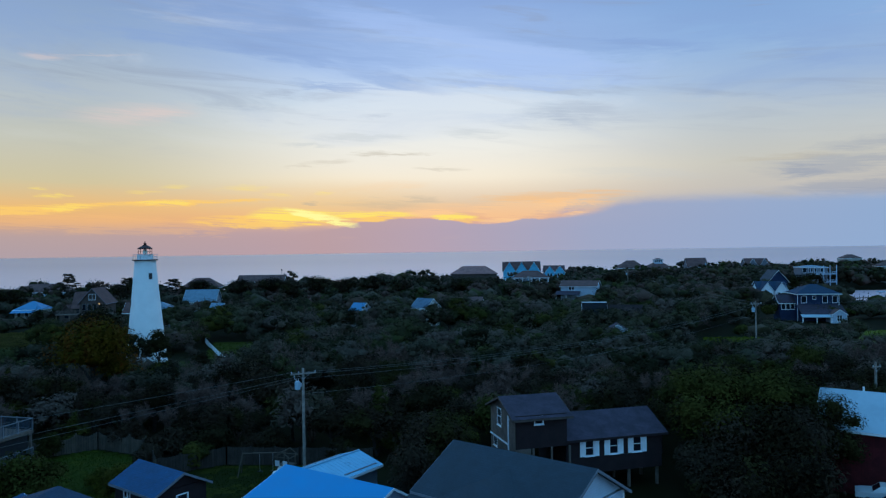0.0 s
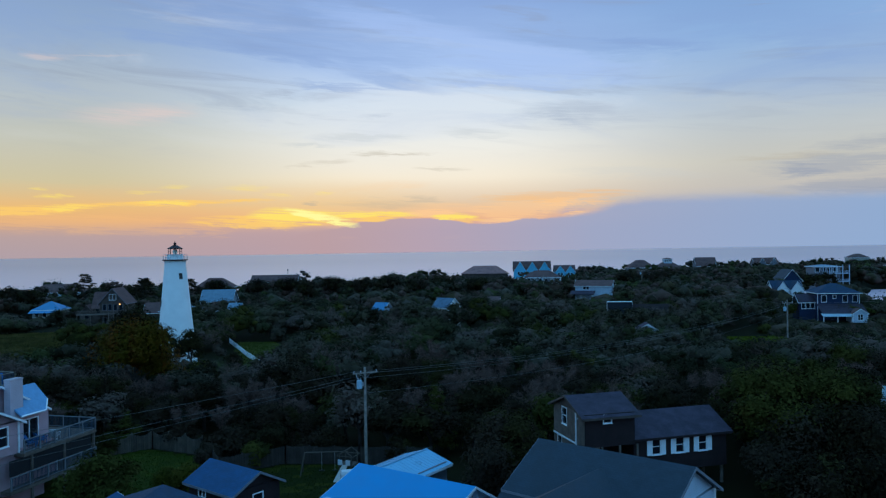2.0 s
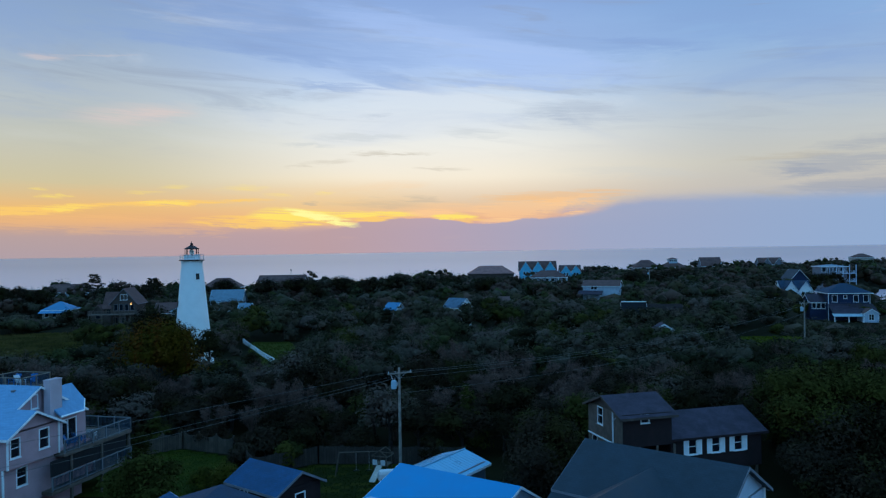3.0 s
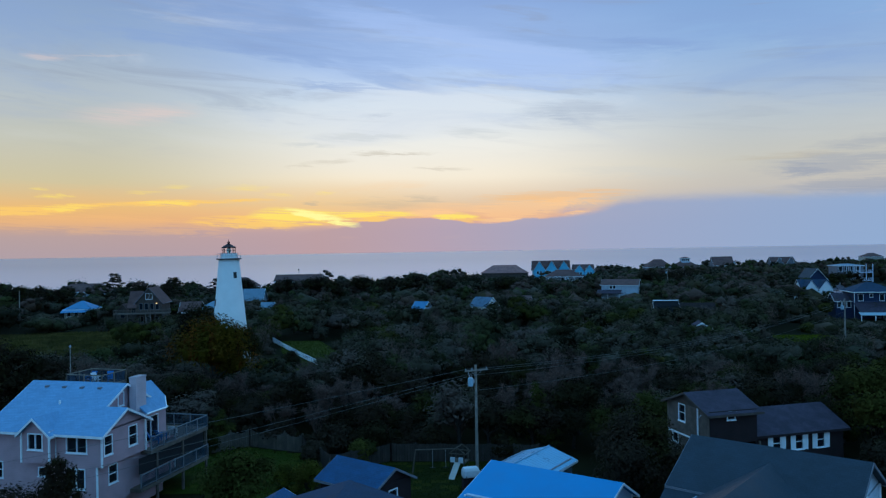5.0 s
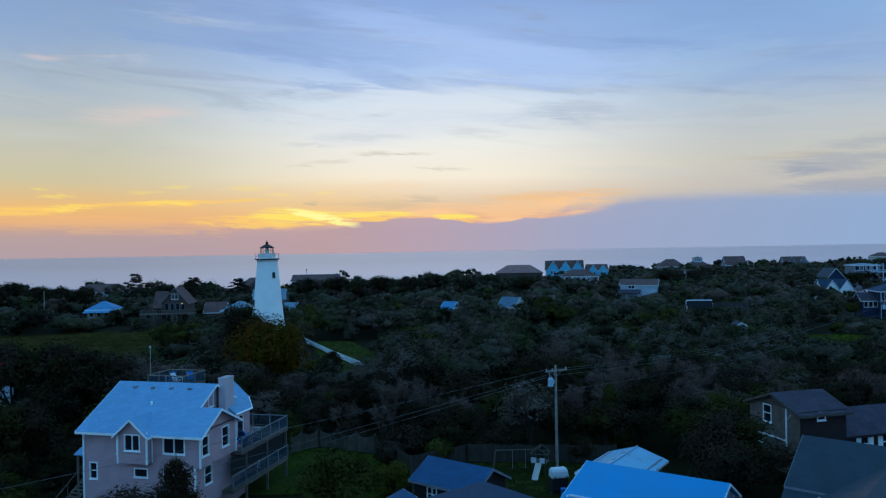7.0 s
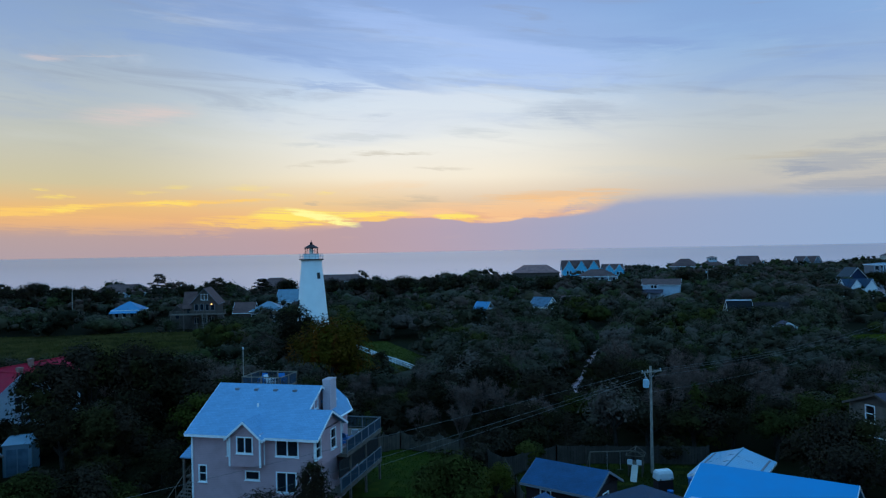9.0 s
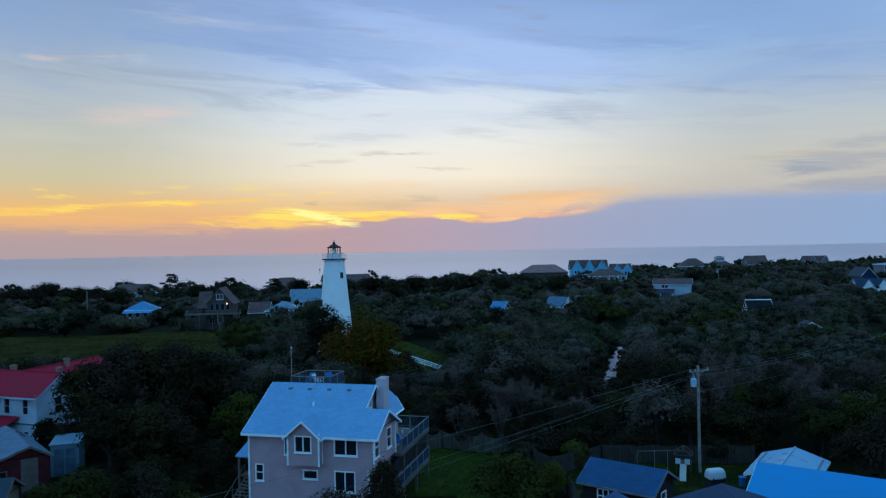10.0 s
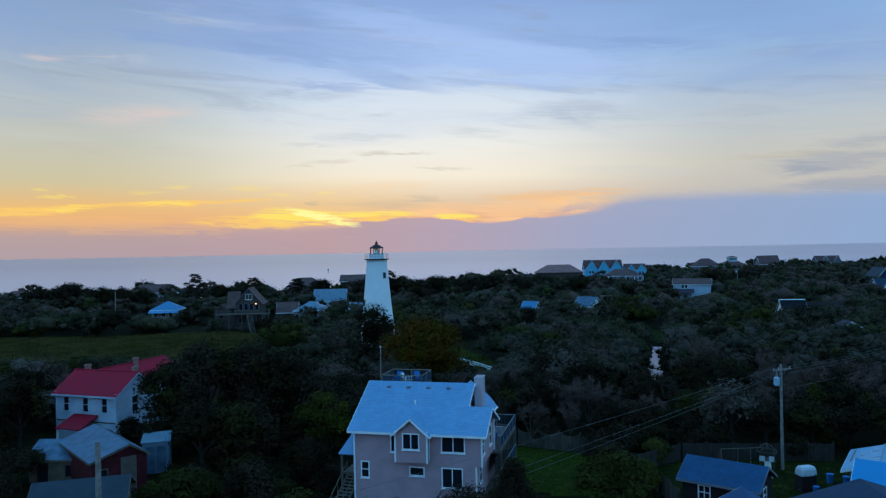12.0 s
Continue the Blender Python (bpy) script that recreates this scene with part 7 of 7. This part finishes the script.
# openings in the woods: (x, y, half width, half depth)
KEEP_FREE = [(-80, 75.5, 8, 6.5), (-128, 168, 44, 28), (-104, 208, 16, 14), (-78, 224, 12, 14), (-137, 234, 10, 12), (-46, 156, 7, 21), (-37, 130, 6, 10), (65, 159, 9, 14), (119, 165, 33, 20), (4, 178, 9, 13),
             (104, 192, 15, 14), (112, 235, 18, 18), (-6.2, 203, 5.5, 5), (-22.9, 192.5, 3.5, 4), (36.5, 164.5, 7.5, 4), (53, 280, 12, 18), (-82, 256, 6.5, 6), (44, 404, 24, 9), (17, 390, 13, 8), (41.5, 355, 12, 8),
             (-57, 141, 6.5, 6.5), (-50.5, 131, 4.5, 10), (150, 300, 20, 20), (122, 272, 10, 8), (122, 443, 18, 8), (158, 460, 8, 8), (196, 462, 9, 8), (-137, 240, 9, 14), (-164, 303, 13, 7), (-105, 322, 10, 7), (-80, 325, 12, 6), (8, 244, 6, 5), (32.8, 138, 3.4, 6)]


def free_for_trees(x, y, grow=0.0):
    if y > shore_at(x) - 10 or in_harbour(x, y, 5) or (y < 175 and creek_gap(x, y) < 3.6 + grow):
        return False
    if x > 120 and 215 < y < 262 and x > 0.55 * y + 20:
        return False
    if grow > -1 and ((x + 15.5 - 0.28 * (y - 104)) / 6.5) ** 2 + ((y - 102) / 17) ** 2 < 1:
        return False
    if any(abs(x - a) < hx and abs(y - b) < hy for a, b, hx, hy in KEEP_FREE) or in_building(x, y, 2.0 + grow):
        return False
    if y < 66 + max(0, 8 - abs(x + 5)) or (x < -28 and y < 79.5 and x > -48) or (-30 < x < -6 and y < 73.5) or (x < -48 and x > -62 and y < 76):
        return False
    if y < 78 and x < 36 and x > 20:
        return y > 70
    return True


# houses of which the woods before them leave only the roofs to be seen: (x, y, height of the trees)
SCREENED = [(-6.2, 199, 6.6), (36.5, 160, 7.9), (8, 240, 6.4)]


# low scrub before the open fields and the harbour: (bearing from, to, nearest, farthest, eye, distance of the field)
OPEN_VIEWS = [(0.29, 0.43, 95, 150, -2, 168), (0.42, 0.56, 110, 205, -4, 206), (0.53, 0.72, 120, 266, -2, 272), (-0.80, -0.27, 92, 150, -40, 158), (0.295, 0.365, 190, 284, -42, 318), (0.22, 0.29, 190, 284, -20, 318), (-0.42, -0.36, 180, 236, -43, 262), (-0.225, -0.145, 92, 135, -19, 146), (0.015, 0.072, 92, 124, -43, 128), (-0.335, -0.318, 92, 138, 0, 150)]


# low growth before single roofs: (x, y, half width, depth, height)
LOW_SPOTS = [(-22.9, 190, 5, 22, 6.6), (53, 286, 9, 22, 4.5), (41.5, 352, 13, 34, 4.8), (120.5, 266, 9, 60, 4.3)]


def canopy(x, y):
    """Height of the woods: low and wind-cut inland, taller towards the shore."""
    h = 6.8 + 2.6 * noise.noise((x * 0.035, y * 0.035, 2.0)) + 1.2 * noise.noise((x * 0.12, y * 0.12, 5.0))
    if y > 220:
        h += min(4.0, (y - 220) * 0.030) + 1.6 * noise.noise((x * 0.055, y * 0.055, 8.0))
    if -75 < x < -30 and 100 < y < 135:
        h -= 0.8
    if x > 60 and y > 290:
        h -= 0.6
    for lo, hi, y0, y1, eye, reach in OPEN_VIEWS:
        if y0 < y < y1 and lo < (x - eye) / y < hi:
            h = min(h, 22 - 22 * y / reach - 0.5 + 0.5 * noise.noise((x * 0.2, y * 0.2, 1.0)))
    if 300 < y < 402 and -8 < x < 95:
        h = min(h, 8.2 + 1.4 * noise.noise((x * 0.1, y * 0.1, 3.0)))
    for hx, hy, top in SCREENED:
        if abs(x - hx) < 9 and -18 < y - hy < 2:
            h = max(h, top)
    for hx, hy, half, deep, cap in LOW_SPOTS:
        if abs(x - hx) < half and -deep < y - hy < 1:
            h = min(h, cap)
    return max(1.6, h)


# the nearer woods: single trees, copied from a dozen patterns
def near_woods():
    rng = np.random.RandomState(5)
    spots = []
    y = 68.0
    while y < 128:
        x = -62 - 0.62 * (y - 60) - 44
        while x < 0.66 * y + 6:
            px, py = x + rng.uniform(-1.9, 1.9), y + rng.uniform(-1.7, 1.7)
            if free_for_trees(px, py) and all((px - s[1]) ** 2 + (py - s[2]) ** 2 > (s[3] * 0.75) ** 2 for s in SPECIAL[:62]):
                spots.append((px, py))
            x += 4.4
        y += 4.1
    spots.sort(key=lambda s: s[1])
    names = [("oak", "leaf", "dark evergreen live oak in the woods"), ("oak", "leaf", "dark wind-cut oak in the woods"), ("oak", "leafgreen", "green leafy tree in the woods"), ("oak", "leafgrey", "silvery grey-green tree in the woods"),
             ("cedar", "leaf", "dark red cedar in the woods"), ("oak", "leaf", "low dark oak in the woods"), ("cedar", "leafgreen", "green cedar in the woods"), ("bare", "", "leafless grey twiggy tree in the woods"), ("bare", "", "bare grey shrubby tree in the woods")]
    weights = np.array([20, 18, 11, 12, 7, 15, 5, 14, 12], float)
    far_spots = []
    for i, (px, py) in enumerate(spots):
        far_spots.append((px, py)) if i >= 300 else None
    spots = spots[:300]
    first = {}
    for px, py in spots:
        k = rng.choice(len(names), p=weights / weights.sum())
        h = max(2.0, canopy(px, py) * rng.uniform(0.78, 1.2) - height(px, py))
        s = h / 7.0
        kind, leaf, label = names[k]
        if k not in first:
            if kind == "bare":
                first[k] = bare_tree(px, py, 2.9, 7.0, 3200, label, 400 + k, "trees of the woods")
            else:
                first[k] = tree(kind, px, py, 3.4 if kind == "oak" else 2.2, 7.0 + height(px, py), 2150 if kind == "oak" else 1600, 0.27, leaf, label, 400 + k, "trees of the woods")
            first[k].scale = (1, 1, 1)
        else:
            w = s ** 0.5 * rng.uniform(0.85, 1.15)
            copy_thing(first[k], Matrix.LocRotScale((px, py, height(px, py)), Euler((0, 0, rng.uniform(0, 6.28))), (w, w, s)))
    return far_spots


def join_clouds(name, label, spots, leaves_of, size_of, mat, seed):
    """One mesh of many crowns: woods that nobody could count."""
    rng = np.random.RandomState(seed)
    VV, FF, off = [], [], 0
    for px, py in spots:
        h = canopy(px, py) * (rng.uniform(0.62, 1.20) if py < 230 else rng.uniform(0.74, 1.16))
        r = (rng.uniform(2.6, 5.4) if py < 230 else rng.uniform(4.0, 8.0))
        lobes = crown_lobes(rng, r, h, h * 0.22, 9) if rng.rand() < 0.93 or py > 230 else cedar_lobes(rng, r * 0.6, h * 1.05, h * 0.15, 6)
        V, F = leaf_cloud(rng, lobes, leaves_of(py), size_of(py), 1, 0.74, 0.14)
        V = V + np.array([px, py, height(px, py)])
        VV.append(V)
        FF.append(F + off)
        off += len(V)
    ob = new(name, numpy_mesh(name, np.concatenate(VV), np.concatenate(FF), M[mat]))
    tagged(ob, label, "woods", kind="stuff")


rest = near_woods()


def undergrowth():
    rng = np.random.RandomState(21)
    VV, FF, off = [], [], 0
    for i in range(520):
        py = rng.uniform(66, 135)
        px = rng.uniform(-106 - 0.62 * (py - 60), 0.66 * py + 6)
        if not free_for_trees(px, py, -1.2):
            continue
        r, h = rng.uniform(1.0, 2.0), rng.uniform(1.2, 3.0)
        lobes = [(rng.uniform(-0.6, 0.6) * r, rng.uniform(-0.6, 0.6) * r, h * rng.uniform(0.3, 0.7), r * rng.uniform(0.45, 0.7), 0.8) for q in range(3)]
        V, F = leaf_cloud(rng, lobes, 80, 0.30, 1)
        VV.append(V + np.array([px, py, height(px, py)]))
        FF.append(F + off)
        off += len(V)
    for i in range(640):
        py = rng.uniform(106, 172)
        px = rng.uniform(-20, 12)
        if not 0.75 < creek_gap(px, py) < 5.0:
            continue
        r, h = rng.uniform(0.5, 1.4), rng.uniform(0.6, 2.5)
        lobes = [(rng.uniform(-0.6, 0.6) * r, rng.uniform(-0.6, 0.6) * r, h * rng.uniform(0.3, 0.7), r * rng.uniform(0.45, 0.7), 0.8) for q in range(3)]
        V, F = leaf_cloud(rng, lobes, 70, 0.28, 1)
        VV.append(V + np.array([px, py, max(-0.3, height(px, py))]))
        FF.append(F + off)
        off += len(V)
    for i in range(260):
        px, py = rng.uniform(-80, -51), rng.uniform(52, 78)
        if in_building(px, py, 0.8):
            continue
        r, h = rng.uniform(0.5, 1.1), rng.uniform(0.4, 1.3)
        lobes = [(rng.uniform(-0.6, 0.6) * r, rng.uniform(-0.6, 0.6) * r, h * rng.uniform(0.3, 0.7), r * rng.uniform(0.45, 0.7), 0.7) for q in range(3)]
        V, F = leaf_cloud(rng, lobes, 90, 0.18, 1)
        VV.append(V + np.array([px, py, height(px, py)]))
        FF.append(F + off)
        off += len(V)
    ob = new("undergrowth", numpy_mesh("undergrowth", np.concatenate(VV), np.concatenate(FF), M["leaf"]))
    tagged(ob, "dense dark thicket under the trees", "undergrowth", kind="stuff")


undergrowth()


def bare_thicket():
    """Leafless crowns scattered through the woods, too many to tell apart."""
    rng = np.random.RandomState(77)
    VV = []
    while len(VV) < 110:
        py = 92 + 88 * rng.uniform() ** 1.3
        px = rng.uniform(-60 - 0.62 * py, 0.62 * py)
        if not free_for_trees(px, py) or noise.noise((px * 0.04, py * 0.04, 21.0)) < -0.05:
            continue
        n = 520
        h, r = canopy(px, py) * rng.uniform(0.85, 1.12), rng.uniform(1.6, 2.6)
        a, q, f = rng.uniform(0, 6.28, n), r * rng.uniform(0, 1, n) ** 0.6, rng.uniform(0.45, 1.0, n)
        P = np.stack([px + q * np.cos(a), py + q * np.sin(a), h * f * (1 - 0.25 * (q / r) ** 2) + height(px, py)], 1)
        d = np.stack([np.cos(a) * 0.6, np.sin(a) * 0.6, np.full(n, 0.8)], 1) + rng.normal(size=(n, 3)) * 0.6
        d /= np.linalg.norm(d, axis=1, keepdims=True)
        ln = rng.uniform(0.3, 1.1, (n, 1))
        sd = np.cross(d, rng.normal(size=(n, 3)))
        sd *= rng.uniform(0.015, 0.035, (n, 1)) / np.linalg.norm(sd, axis=1, keepdims=True)
        VV.append(np.stack([P - d * ln * 0.5 - sd, P - d * ln * 0.5 + sd, P + d * ln * 0.5], 1).reshape(-1, 3))
    V = np.concatenate(VV)
    ob = new("bare_thicket", numpy_mesh("bare_thicket", V, np.arange(len(V)).reshape(-1, 3), M["twig"]))
    tagged(ob, "grey leafless trees scattered through the woods", "woods", kind="stuff")


bare_thicket()
rng = np.random.RandomState(9)
mid, far = [], []
y = 128.0
while y < 230:
    x = -44 - 0.64 * y - 16
    while x < 0.66 * y + 10:
        px, py = x + rng.uniform(-2.2, 2.2), y + rng.uniform(-2.0, 2.0)
        if free_for_trees(px, py):
            mid.append((px, py))
        x += 6.9
    y += 6.5
while y < 520:
    x = -44 - 0.64 * y - 16
    while x < 0.66 * y + 10:
        px, py = x + rng.uniform(-2.6, 2.6), y + rng.uniform(-2.4, 2.4)
        if free_for_trees(px, py):
            far.append((px, py))
        x += 9.0
    y += 9.4
pools = {"leafwood": [], "leafmid": [], "leafgreen": [], "leafgrey": []}
for p in rest + mid:
    q = noise.noise((p[0] * 0.06, p[1] * 0.06, 11.0)) + rng.uniform(-0.5, 0.5)
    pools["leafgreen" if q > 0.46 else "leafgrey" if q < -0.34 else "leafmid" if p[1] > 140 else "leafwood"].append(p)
for i, (mat, pool) in enumerate(pools.items()):
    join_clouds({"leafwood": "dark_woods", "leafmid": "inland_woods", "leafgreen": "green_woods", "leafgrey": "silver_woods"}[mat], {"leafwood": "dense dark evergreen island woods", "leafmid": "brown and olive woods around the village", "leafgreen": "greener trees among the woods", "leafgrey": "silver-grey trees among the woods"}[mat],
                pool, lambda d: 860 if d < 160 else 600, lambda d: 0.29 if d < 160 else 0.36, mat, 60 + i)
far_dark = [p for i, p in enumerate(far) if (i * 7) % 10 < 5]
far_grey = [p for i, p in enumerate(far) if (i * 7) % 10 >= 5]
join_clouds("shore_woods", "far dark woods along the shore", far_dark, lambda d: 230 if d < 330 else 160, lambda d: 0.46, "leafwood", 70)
# haze over the far shore comes from this paler leaf colour
join_clouds("shore_thicket", "far thickets along the shore, paled for haze", far_grey, lambda d: 230 if d < 330 else 160, lambda d: 0.46, "leaffar", 71)
